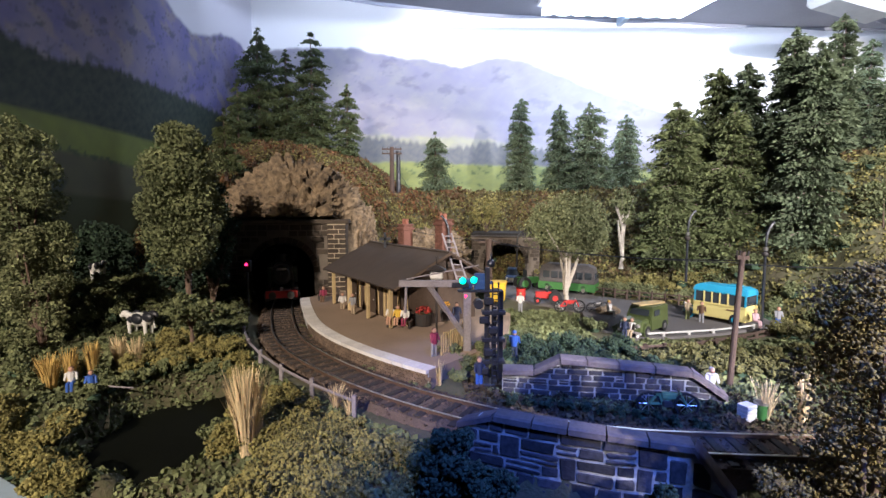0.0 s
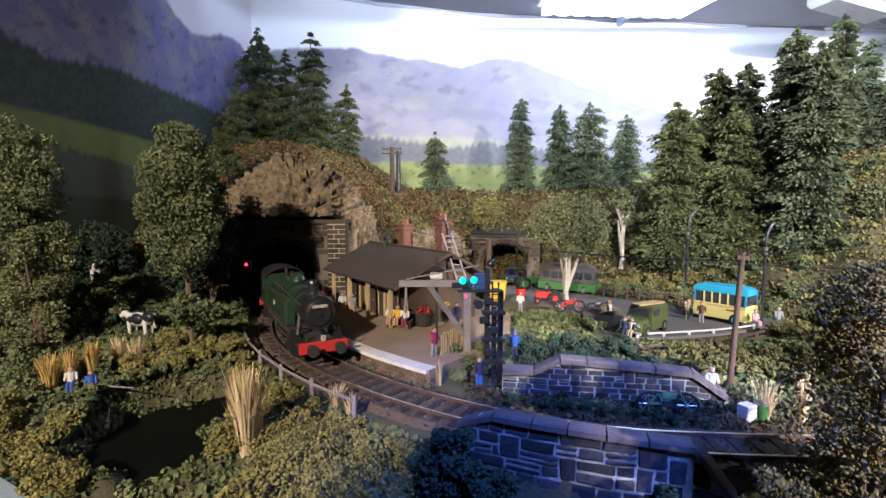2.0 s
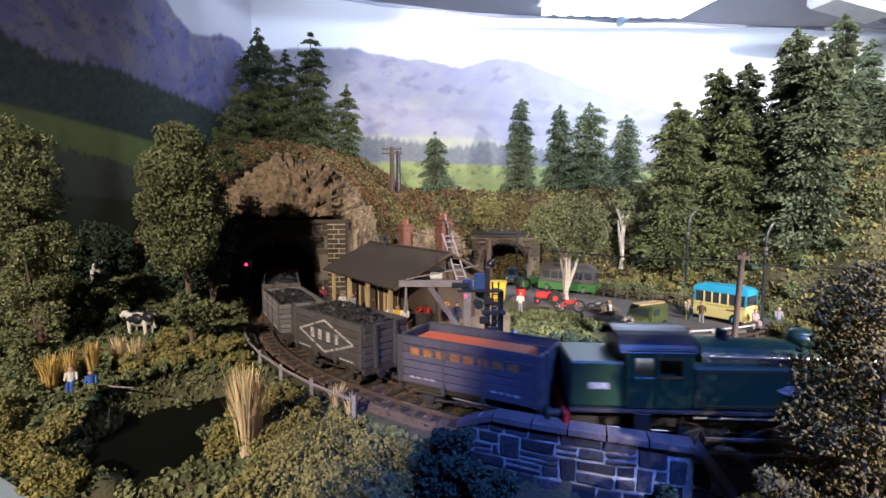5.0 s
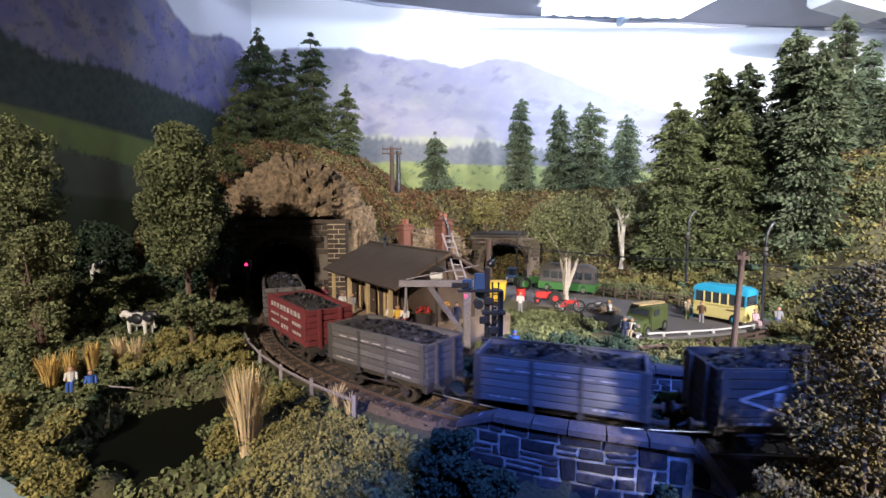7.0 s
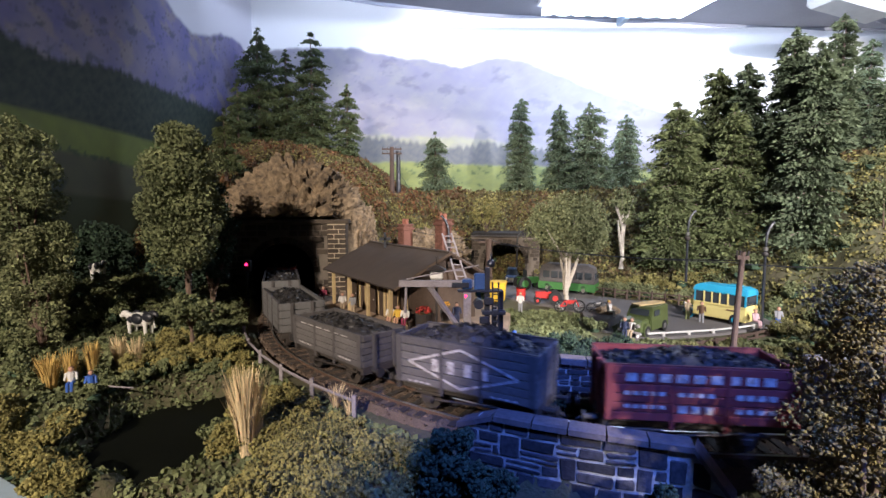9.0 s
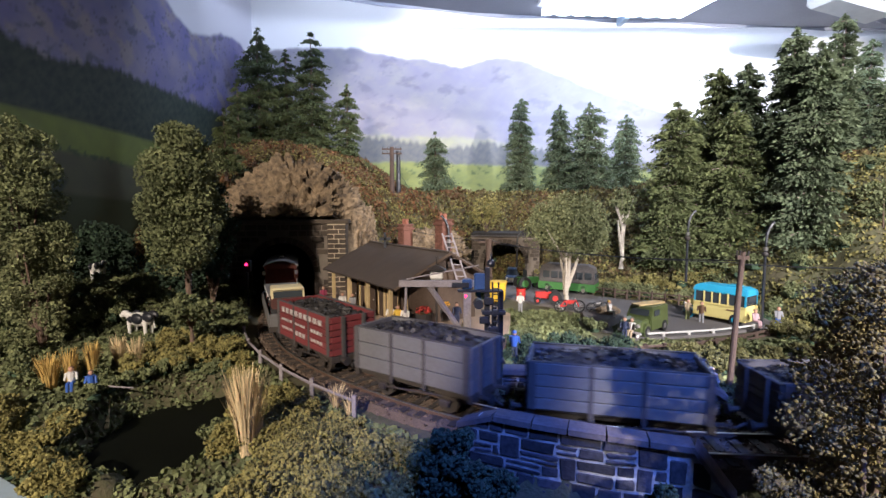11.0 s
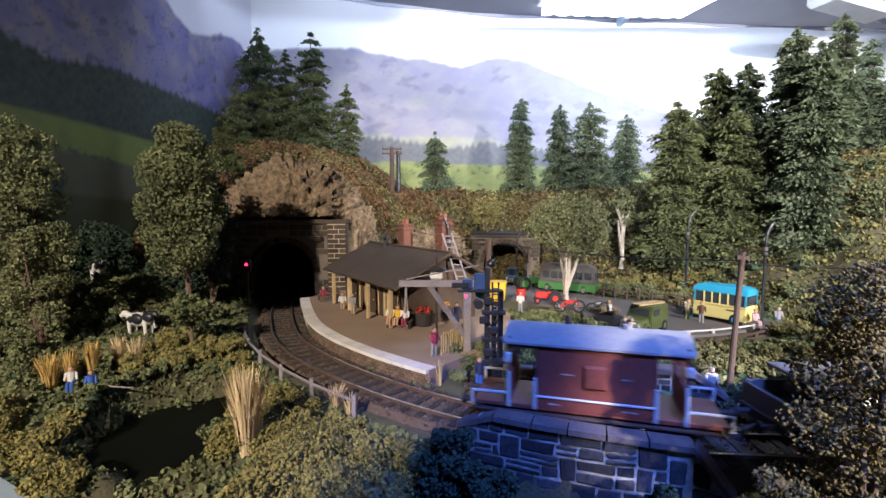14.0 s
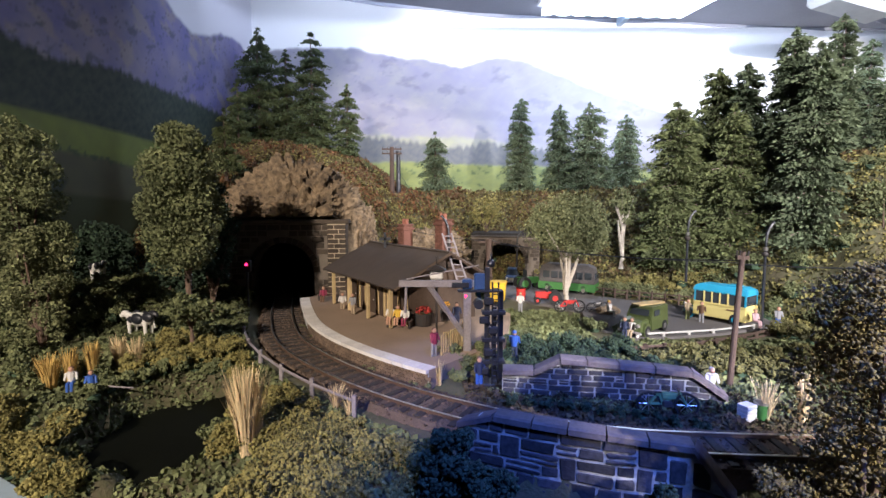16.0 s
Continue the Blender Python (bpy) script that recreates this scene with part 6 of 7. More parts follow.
# ---- station building ----
def build_station():
    # local x runs along the front from the tunnel end to the near end, local y to the back
    ang = math.degrees(math.atan2(37.4 - 47.7, -2.7 + 9.8))
    t = thing("station_building", P(-9.8, 47.7, PLAT_Z, rz=ang), "dark timber station building with a felt roof and cream posts", "station building")
    L, W, H = 12.6, 6.6, 3.6
    part("front_wall", bx(B(), 0, L, 0, .25, -.1, H), "darkwood", t)
    part("back_wall", bx(B(), 0, L, W - .25, W, -.1, H), "darkwood", t)
    apex = 5.75
    for x in (0, L - .25):
        bm = B()
        a = [bm.verts.new(p) for p in ((x, .25, -.1), (x, W - .25, -.1), (x, W - .25, H), (x, W / 2, apex - .15), (x, .25, H))]
        b = [bm.verts.new((v.co.x + .25, v.co.y, v.co.z)) for v in a]
        bm.faces.new(a)
        bm.faces.new(b[::-1])
        for i in range(5):
            bm.faces.new((a[i], b[i], b[(i + 1) % 5], a[(i + 1) % 5]))
        part("gable_wall", bm, "darkwood", t)
    k = 0
    for x in np.arange(.4, L - .3, 0.62):
        k += 1
        part("board", bx(B(), x - .16, x + .16, -.08, .02, 0, H - .1, .02), "cream" if k % 3 != 1 else "darkwood", t)
    for x in (2.4, 6.2, 10.2):
        d = part("door", bx(B(), x - .6, x + .6, -.1, .04, 0, 2.7, .03), "darkwood", t)
        part("door_handle", ball(B(), (x + .4, -.14, 1.2), .07), "steel", d)
    # roof: a long front slope over the canopy, and a rear slope
    y0, z0 = -1.9, 3.3
    for ya, za, yb, zb in ((y0, z0, W / 2, apex), (W + 1.0, z0 + .2, W / 2, apex)):
        bm = B()
        n = 14
        rows = []
        for j in range(6):
            q = j / 5
            yy, zz = ya + (yb - ya) * q, za + (zb - za) * q + .12 * math.sin(math.pi * q)
            rows.append([bm.verts.new((-1.0 + (L + 2.0) * i / n, yy, zz + .015 * math.sin(i * 2.1 + j))) for i in range(n + 1)])
        for r, s in zip(rows, rows[1:]):
            for i in range(n):
                bm.faces.new((r[i], r[i + 1], s[i + 1], s[i]))
        ob = part("roof_slope", bm, "roof", t)
        ob.modifiers.new("thickness", "SOLIDIFY").thickness = 0.0018
    part("ridge_cap", bx(B(), -1.0, L + 1.0, W / 2 - .2, W / 2 + .2, apex - .02, apex + .12, .04), "roof", t)
    for x in (-1.02, L + 1.02):
        for yb in (y0, W + 1.0):
            bm = B()
            rod(bm, (x, yb, (z0 if yb < 0 else z0 + .2) - .1), (x, W / 2, apex - .1), .14, .14, 4)
            part("bargeboard", bm, "darkwood", t)
    for x in (.6, 4.3, 8.2, 12.2):
        part("post", bx(B(), x - .14, x + .14, -1.6, -1.32, 0, 3.3, .03), "cream", t)
    part("fascia_beam", bx(B(), -.9, L + .9, -1.62, -1.35, 3.12, 3.33, .03), "darkwood", t)
    for x, y, z1 in ((3.4, 5.0, 7.6), (9.2, 5.6, 8.2)):
        c = part("chimney", bx(B(), x - .62, x + .62, y - .5, y + .5, 3.4, z1, .04), "chimney", t)
        part("chimney_cap", bx(bx(B(), x - .75, x + .75, y - .62, y + .62, z1 - .45, z1 - .2, .03), x - .7, x + .7, y - .58, y + .58, z1, z1 + .12, .03), "chimney", c)
        for q in (-.28, .28):
            part("chimney_pot", rod(B(), (x + q, y, z1), (x + q, y, z1 + .62), .2, .15, 10), "pot", c)
        for row in range(int((z1 - 3.6) / .22)):
            for j in range(4):
                xx = x - .62 + j * .31 + (row % 2) * .1
                if xx + .27 < x + .66:
                    part("brick", bx(B(), xx + .02, xx + .27, y - .53, y - .49, 3.6 + row * .22, 3.78 + row * .22), "chimney", c)
    return t


build_station()

vane = thing("roof_finial", P(-5.6, 46.2, 6.2), "black cross-shaped finial on the station roof", "finial")
part("upright", bx(B(), -.12, .12, -.1, .1, -.2, 1.5), "black", vane)
part("crossbar", bx(B(), -.55, .55, -.1, .1, .75, 1.05), "black", vane)


# ---- model figures: each a plain one-piece figurine ----
FIG = {}
for key, c in (("skin", (.55, .32, .22)), ("white_", (.72, .70, .68)), ("blue_", (.05, .13, .5)), ("navy", (.03, .04, .09)), ("maroon", (.30, .04, .09)), ("grey_", (.30, .30, .32)), ("brown_", (.16, .09, .05)), ("yellow_", (.75, .5, .06)), ("olive_", (.18, .2, .08)),
               ("pink_", (.62, .42, .45)), ("black_", (.02, .02, .025)), ("tan_", (.42, .33, .22))):
    M[key] = mat("figurine_" + key.strip("_"), c, .6, .15)


def figurine(x, y, z, turn, top, legs, label, sit=False, hair="brown_", k=1.0):
    bm = B()
    def add(fn, index):
        before = set(bm.faces)
        fn()
        for f in bm.faces:
            if f not in before:
                f.material_index = index
    s = 1.85 * k
    if sit:
        hip = .26 * s
        add(lambda: [rod(bm, (dx * s, 0, hip), (dx * s, -.24 * s, hip), .055 * s, .05 * s, 6) for dx in (-.06, .06)], 1)
        add(lambda: [rod(bm, (dx * s, -.24 * s, hip), (dx * s, -.28 * s, 0), .05 * s, .04 * s, 6) for dx in (-.06, .06)], 1)
    else:
        hip = .47 * s
        add(lambda: [rod(bm, (dx * s, .01 * s, 0), (dx * .8 * s, 0, hip), .045 * s, .065 * s, 7) for dx in (-.07, .07)], 1)
    add(lambda: rod(bm, (0, 0, hip - .03 * s), (0, 0, hip + .34 * s), .10 * s, .135 * s, 9), 0)
    add(lambda: [rod(bm, (dx * s, 0, hip + .32 * s), (dx * 1.25 * s, -.08 * s, hip + .08 * s), .045 * s, .035 * s, 6) for dx in (-.14, .14)], 0)
    add(lambda: ball(bm, (0, -.01 * s, hip + .44 * s), .078 * s, 1, 1, 1.15, 2), 2)
    add(lambda: ball(bm, (0, .015 * s, hip + .475 * s), .08 * s, 1, 1, .8, 2), 3)
    ob = part("figurine", bm, top)
    for m in (legs, "skin", hair):
        ob.data.materials.append(M[m])
    ob.matrix_basis = P(x, y, z, rz=turn)
    tagged(ob, label, "figurine", "painted model figures")


p = PLAT_Z
figurine(-7.95, 41.7, p, -20, "grey_", "tan_", "painted figurine in grey standing on the platform")
figurine(-9.4, 44.3, p, 10, "white_", "tan_", "painted seated figurine in white on the platform", True)
figurine(-12.0, 47.6, p, 0, "maroon", "brown_", "painted seated figurine in maroon on the platform", True)
figurine(-4.1, 37.0, p + .35, -15, "white_", "skin", "painted figurine in white seated on a bench", True)
figurine(-3.5, 36.75, p + .35, -15, "yellow_", "skin", "painted figurine in yellow seated on a bench", True)
figurine(-2.9, 36.5, p + .35, -15, "white_", "maroon", "painted figurine in white seated on a bench", True)
figurine(-.57, 29.7, p, 40, "maroon", "grey_", "painted figurine in maroon standing at the platform end")
figurine(1.1, 37.6, p, 0, "navy", "navy", "painted figurine in dark uniform behind the gate", hair="black_")
figurine(7.4, 45.3, .2, -10, "white_", "grey_", "painted figurine in a white shirt walking up the path")
figurine(4.9, 32.3, -.2, 160, "blue_", "navy", "painted workman figurine in blue overalls", hair="blue_", k=1.05)
figurine(2.1, 27.1, -.3, 20, "navy", "blue_", "painted figurine in blue climbing the signal base")
figurine(15.3, 43.6, .15, 60, "white_", "white_", "painted seated figurine in white beside the road", True, "yellow_")
figurine(14.9, 37.2, 0, -40, "white_", "tan_", "painted figurine in white beside the green van", True)
figurine(14.4, 37.4, 0, -20, "navy", "navy", "painted figurine in dark clothes beside the green van", True)
figurine(22.2, 42.9, 0, 10, "tan_", "olive_", "painted figurine in brown standing by the bus")
figurine(22.8, 41.7, 0, -30, "brown_", "grey_", "painted figurine in brown leaning on the bus")
figurine(26.1, 39.5, .2, 20, "pink_", "pink_", "painted seated figurine in pale clothes on the fence", True)
figurine(28.4, 40.0, -.1, 0, "grey_", "blue_", "painted figurine in blue standing by the hedge")
figurine(14.2, 24.7, .3, 0, "white_", "navy", "painted figurine in a white shirt behind the wall", True, "grey_")
figurine(-.3, 44.3, 6.15, -30, "white_", "grey_", "painted roofer figurine crouching on the station roof", True, "brown_")
figurine(-21.0, 26.4, -.1, 20, "white_", "blue_", "painted angler figurine seated on the bank", True, "brown_", .9)
figurine(-19.6, 26.0, -.1, 20, "blue_", "grey_", "painted angler figurine seated on the bank", True, "brown_", .85)


# ---- platform and crossing things ----
def bench(x, y, z, turn, label):
    t = thing("bench", P(x, y, z, rz=turn), label, "bench")
    for i in range(3):
        part("seat_slat", bx(B(), -1.1, 1.1, -.3 + i * .22, -.14 + i * .22, .52, .6, .02), "postwood", t)
    for i in range(2):
        part("back_slat", bx(B(), -1.1, 1.1, .36, .42, .75 + i * .28, .95 + i * .28, .02), "postwood", t)
    for sx in (-.9, .9):
        part("leg", bx(bx(B(), sx - .07, sx + .07, -.28, -.18, 0, .54), sx - .07, sx + .07, .3, .42, 0, 1.2), "iron", t)


bench(-3.45, 37.05, PLAT_Z, -15, "brown slatted bench on the platform")
bench(-11.6, 48.0, PLAT_Z, -5, "brown slatted bench near the tunnel")

tub = thing("flower_tub", P(-1.6, 37.8, PLAT_Z) @ Matrix.Scale(.78, 4), "dark round tub of red flowers on the platform", "planter")
part("tub", rod(B(), (0, 0, 0), (0, 0, 1.25), .85, 1.0, 18), "iron", tub)
part("soil", rod(B(), (0, 0, 1.2), (0, 0, 1.3), .9, .9, 18), "soil", tub)
M["petal"] = mat("red_petals", (.42, .04, .03), .8, .2, island=.35)
v, f = leaves(shell((0, 0, 1.45), .85, 320, .55), .22, .8)
raw("flower_head", v, f, "petal", tub)
M["ypetal"] = mat("yellow_petals", (.72, .38, .03), .8, .2, island=.3)
tub2 = thing("flower_tub", P(.0, 39.5, PLAT_Z), "small tub of yellow flowers on the platform", "planter")
part("tub", rod(B(), (0, 0, 0), (0, 0, 1.0), .5, .6, 14), "iron", tub2)
v, f = leaves(shell((0, 0, 1.35), .55, 160, .7), .2, .8)
raw("flower_head", v, f, "ypetal", tub2)


def picket(x0, y0, x1, y1, z, h, n, material, label, name="picket_fence"):
    t = thing(name, P(x0, y0, z, rz=math.degrees(math.atan2(y1 - y0, x1 - x0))), label, "fence")
    L = math.hypot(x1 - x0, y1 - y0)
    for i in range(n):
        x = L * i / (n - 1)
        part("pale", bx(B(), x - .06, x + .06, -.04, .04, 0, h * rng.uniform(.94, 1.05), .015), material, t)
    for q in (.25, .75):
        part("rail", bx(B(), 0, L, .04, .1, h * q - .06, h * q + .06), material, t)
    return t


picket(-.1, 30.0, 1.4, 32.2, .4, 1.75, 11, "cream", "weathered cream picket fence at the platform end")
picket(1.4, 33.4, 1.9, 35.8, .4, 1.7, 10, "cream", "weathered cream picket fence behind the platform")


# timber gallows beside the line with a lamp
def gallows():
    t = thing("timber_gallows", P(1.6, 31.2, -.2), "grey-purple timber loading gauge frame with a brace", "loading gauge")
    part("post", bx(B(), -.25, .25, -.25, .25, -.3, 5.7, .04), "paleoak", t)
    part("beam", bx(B(), -4.5, .55, -.22, .22, 5.15, 5.58, .04), "paleoak", t)
    bm = B()
    rod(bm, (-2.5, 0, 5.2), (-.2, 0, 1.9), .18, .18, 4)
    part("brace", bm, "paleoak", t)
    part("hanger", rod(B(), (-4.0, 0, 5.2), (-4.1, .1, 3.4), .09), "paleoak", t)
    part("tie_rod", rod(B(), (-4.0, 0, 5.65), (.8, .6, 6.5), .05), "paleoak", t)
    lampp = part("lantern", bx(B(), -2.5, -1.6, 1.4, 2.3, 5.4, 6.0, .1), "white", t, "pale square lantern")
    bm = B()
    bmesh.ops.create_cone(bm, cap_ends=True, segments=4, radius1=.95, radius2=.12, depth=.35, matrix=Matrix.Translation((-2.05, 1.85, 6.2)) @ Matrix.Rotation(.785, 4, "Z"))
    rod(bm, (-2.05, 1.85, 6.3), (-2.05, 1.85, 6.95), .05)
    part("lantern_cap", bm, "iron", lampp)
    part("lantern_post", rod(B(), (-2.05, 1.85, 0.8), (-2.05, 1.85, 5.4), .08), "iron", t)


gallows()


def ladder(a, b, width, rungs, material, label):
    t = thing("ladder", Matrix(), label, "ladder")
    a, b = Vector(a), Vector(b)
    o = Vector((width / 2, 0, 0))
    for s in (-1, 1):
        part("stile", rod(B(), a + o * s, b + o * s, .09, .08, 6), material, t)
    for i in range(rungs):
        c = a.lerp(b, (i + .5) / rungs)
        part("rung", rod(B(), c - o, c + o, .05, .05, 5), material, t)


ladder((1.65, 38.2, 3.9), (.3, 39.6, 8.0), .75, 9, "paleoak", "grey wooden ladder against the station gable")


M["darkblue"] = mat("dark_blue_enamel", (0.035, 0.075, 0.19), 0.4, 0.2)


def semaphore():
    t = thing("semaphore_signal", P(2.55, 27.4, -.3), "black iron semaphore signal mast with ladder and counterweights", "signal")
    part("mast", bx(B(), -.15, .15, -.15, .15, 0, 7.0, .03), "black", t)
    part("second_mast", bx(B(), .7, .98, .2, .46, 0, 5.6, .03), "black", t)
    part("third_mast", bx(B(), .38, .62, .45, .7, 0, 4.6, .03), "black", t)
    for z0, z1 in ((.3, 2.2), (2.2, .3), (2.3, 4.3), (4.3, 2.3)):
        part("stay", rod(B(), (-.1, .1, z0), (.85, .3, z1), .05, .05, 5), "black", t)
    for i, z in enumerate((.8, 1.9, 3.2, 3.8, 4.9)):
        part("crank_box", bx(B(), -.45 + .25 * (i % 3), .1 + .25 * (i % 3), -.42, -.1, z, z + .4, .05), "black", t)
    part("finial", rod(ball(B(), (.2, 0, 7.25), .24), (.2, 0, 7.3), (.2, 0, 7.9), .13, .02, 8), "black", t)
    part("base_plate", bx(B(), -.7, 1.3, -.5, .7, -.1, .25, .04), "black", t)
    for sx in (.28, .62):
        part("ladder_stile", rod(B(), (sx, -.35, 0), (sx, -.3, 6.2), .05, .05, 5), "black", t)
    for i in range(18):
        part("ladder_rung", rod(B(), (.28, -.33, .4 + i * .32), (.62, -.33, .4 + i * .32), .035, .035, 4), "black", t)
    for z in (1.4, 2.7, 4.3):
        part("bracket", bx(B(), -.3, 1.05, -.32, .32, z, z + .22, .03), "black", t)
    part("platform_stage", bx(B(), -1.7, .9, -.3, .3, 5.6, 5.72, .03), "black", t)
    part("backing_plate", bx(B(), -2.05, -1.05, -.12, -.04, 5.85, 6.15, .03), "black", t)
    part("counterweight", rod(B(), (-.5, -.3, 4.9), (-.5, .3, 4.9), .28, .28, 12), "black", t)
    part("lamp_case", bx(B(), -1.45, -.85, -.05, .4, 5.75, 6.3, .06), "darkblue", t, "dark blue lamp case")
    part("lamp_case", bx(B(), -.75, 0, -.05, .4, 5.7, 6.65, .06), "darkblue", t, "dark blue lamp case")
    part("red_lamp", ball(B(), (-1.25, -.3, 5.4), .085), "redlamp", t, "small glowing red lamp")
    bm = B()
    plate(bm, [(-.1, -.12), (1.3, -.1), (1.3, .1), (-.1, .12)], .02, .08)
    arm = part("signal_arm", bm, "darkblue", t, "blue signal arm carrying a green spectacle")
    part("green_spectacle", ball(ball(B(), (-.42, -.06, .12), .2, 1, .4, 1), (.22, -.06, .16), .2, 1, .4, 1), "greenlamp", arm, "glowing green spectacle glass")
    return t, arm


signal, signal_arm = semaphore()


# ---- poles and wires ----
def pole(x, y, z, h, r, material, label, arms=1, lean=0.0, width=1.6):
    t = thing("telegraph_pole", P(x, y, z, 0, lean, 0), label, "pole")
    part("shaft", rod(B(), (0, 0, -.5), (0, 0, h), r, r * .8, 10), material, t)
    for i in range(arms):
        part("crossarm", bx(B(), -width / 2, width / 2, -.12, .12, h - .45 - i * .7, h - .22 - i * .7, .02), material, t)
        for sx in (-.45, -.2, .2, .45):
            part("insulator", rod(B(), (sx * width, 0, h - .22 - i * .7), (sx * width, 0, h + .05 - i * .7), .06, .05, 6), "iron", t)
    return t


pole(16.4, 26.7, -.3, 8.0, .18, "postwood", "purple-brown telegraph pole beside the line", 1, 2.5, .7)
pole(5.0, 52.0, 0, 6.7, .42, "postwood", "stout brown pole with a crossarm by the yard", 1, 0, 2.4)
pole(-8.2, 78, 11.5, 8.2, .42, "postwood", "twin-armed brown telegraph pole on the hill", 2, 0, 3.2)
pole(-7.2, 78.4, 11.5, 7.6, .4, "black", "dark stay pole on the hill", 0)


def lamp_post(x, y, z, h, label, reach):
    t = thing("lamp_post", P(x, y, z), label, "street lamp")
    part("post", rod(B(), (0, 0, -.4), (0, 0, h), .14, .1, 8), "black", t)
    bm, pts = B(), [(0, h - .1), (.05 * reach, h + .5), (.35 * reach, h + 1.1), (.8 * reach, h + 1.5), (reach, h + 1.6)]
    for a, b in zip(pts, pts[1:]):
        rod(bm, (a[0], 0, a[1]), (b[0], 0, b[1]), .13, .1, 7)
    part("swan_neck", bm, "black", t)
    part("collar", rod(B(), (0, 0, h - .8), (0, 0, h - .5), .18, .18, 8), "steel", t)
    part("lamp_bowl", ball(B(), (0, 0, h - 1.1), .26), "iron", t)


lamp_post(9.3, 60, 3.0, 3.0, "black iron swan-necked yard lamp before the bridge", 1.9)
lamp_post(27.2, 40.3, -.1, 7.4, "tall black lamp post beside the bus", .6)
lamp_post(24.0, 47, 3.2, 5.0, "black swan-necked lamp on the bank", .7)
lamp_post(.5, 42.5, 5.6, 2.2, "black lamp standard behind the ladder", -.7)


def wire(a, b, sag, label):
    a, b = Vector(a), Vector(b)
    bm = B()
    pts = [a.lerp(b, k) - Vector((0, 0, sag * 4 * k * (1 - k))) for k in np.linspace(0, 1, 13)]
    for p0, p1 in zip(pts, pts[1:]):
        rod(bm, p0, p1, .035, .035, 4)
    tagged(part("overhead_wire", bm, "black"), label, "wire")


wire((5.3, 52, 6.5), (16.6, 26.7, 7.2), .5, "thin black telegraph wire over the yard")
wire((5.6, 52, 6.2), (27.5, 44, 5.0), .3, "thin black telegraph wire over the yard")
wire((4.6, 52, 6.5), (-8.0, 60, 8.3), .4, "thin black telegraph wire towards the hill")
wire((16.6, 26.7, 7.0), (40, 35, 6.3), .4, "thin black telegraph wire beside the line")
wire((-9, 78, 19.2), (-2, 66, 9), .5, "thin black telegraph wire down the hill")


def fence(points, z, h, material, label, rails=2, gap=1.4, name="post_and_rail_fence", r=.09):
    t = thing(name, Matrix(), label, "fence")
    pts = np.array(points, float)
    run = np.r_[0, np.cumsum(np.hypot(*np.diff(pts, axis=0).T))]
    n = max(2, int(run[-1] / gap) + 1)
    prev = None
    for s in np.linspace(0, run[-1], n):
        x, y = np.interp(s, run, pts[:, 0]), np.interp(s, run, pts[:, 1])
        zz = ground_at(x, y) if z is None else z
        part("post", bx(B(), x - r, x + r, y - r, y + r, zz - .3, zz + h * rng.uniform(.95, 1.15), .02), material, t)
        if prev is not None:
            for q in range(rails):
                k = (q + 1) / (rails + .35)
                part("rail", rod(B(), (prev[0], prev[1], prev[2] + h * k), (x, y, zz + h * k), r * .8, r * .8, 5), material, t)
        prev = (x, y, zz)


fence([on_line(s, -3.1)[:2] for s in np.arange(35, 52.6, 1.2)], -.25, .85, "paleoak", "low grey timber fence along the line", 1, 3.2, r=.11)
fence([(12.6, 61.5), (17.8, 54.8), (21.4, 52.0), (25.6, 49.2), (28.6, 46.2)], 0.0, 1.0, "postwood", "dark brown post and rail fence behind the yard", 2, 1.3)
fence([(12.9, 33.2), (18.7, 34.5), (24, 36.9), (29, 39.6)], -.6, .95, "postwood", "reddish-brown post and rail fence before the yard", 2, 1.5, r=.14)
fence([(15.2, 36.8), (19.1, 37.5), (22.4, 38.2), (26.1, 39.6)], 0, .35, "white", "low white kerb rail along the yard", 1, 2.2, r=.1)


# ---- road vehicles ----
def wheel4(t, xs, half, r, w=.18, hub="steel"):
    for x in xs:
        for y in (-half, half):
            k = part("wheel", rod(B(), (x, y - w, r), (x, y + w, r), r, r, 16), "tyre", t)
            part("hub_cap", rod(B(), (x, y - w - .02, r), (x, y + w + .02, r), r * .5, r * .5, 12), hub, k)


def prism_body(bm, profile, half, inset=0.12):
    """A body with its side outline in x and z, its upper points drawn in."""
    zmax = max(z for _, z in profile)
    zmin = min(z for _, z in profile)
    a = [bm.verts.new((x, -half + inset * (z - zmin) / (zmax - zmin), z)) for x, z in profile]
    b = [bm.verts.new((x, half - inset * (z - zmin) / (zmax - zmin), z)) for x, z in profile]
    bm.faces.new(a)
    bm.faces.new(b[::-1])
    for i in range(len(a)):
        bm.faces.new((a[i], b[i], b[(i + 1) % len(a)], a[(i + 1) % len(a)]))
    bmesh.ops.bevel(bm, geom=bm.edges[:], offset=.07, segments=2, affect="EDGES")
    return bm


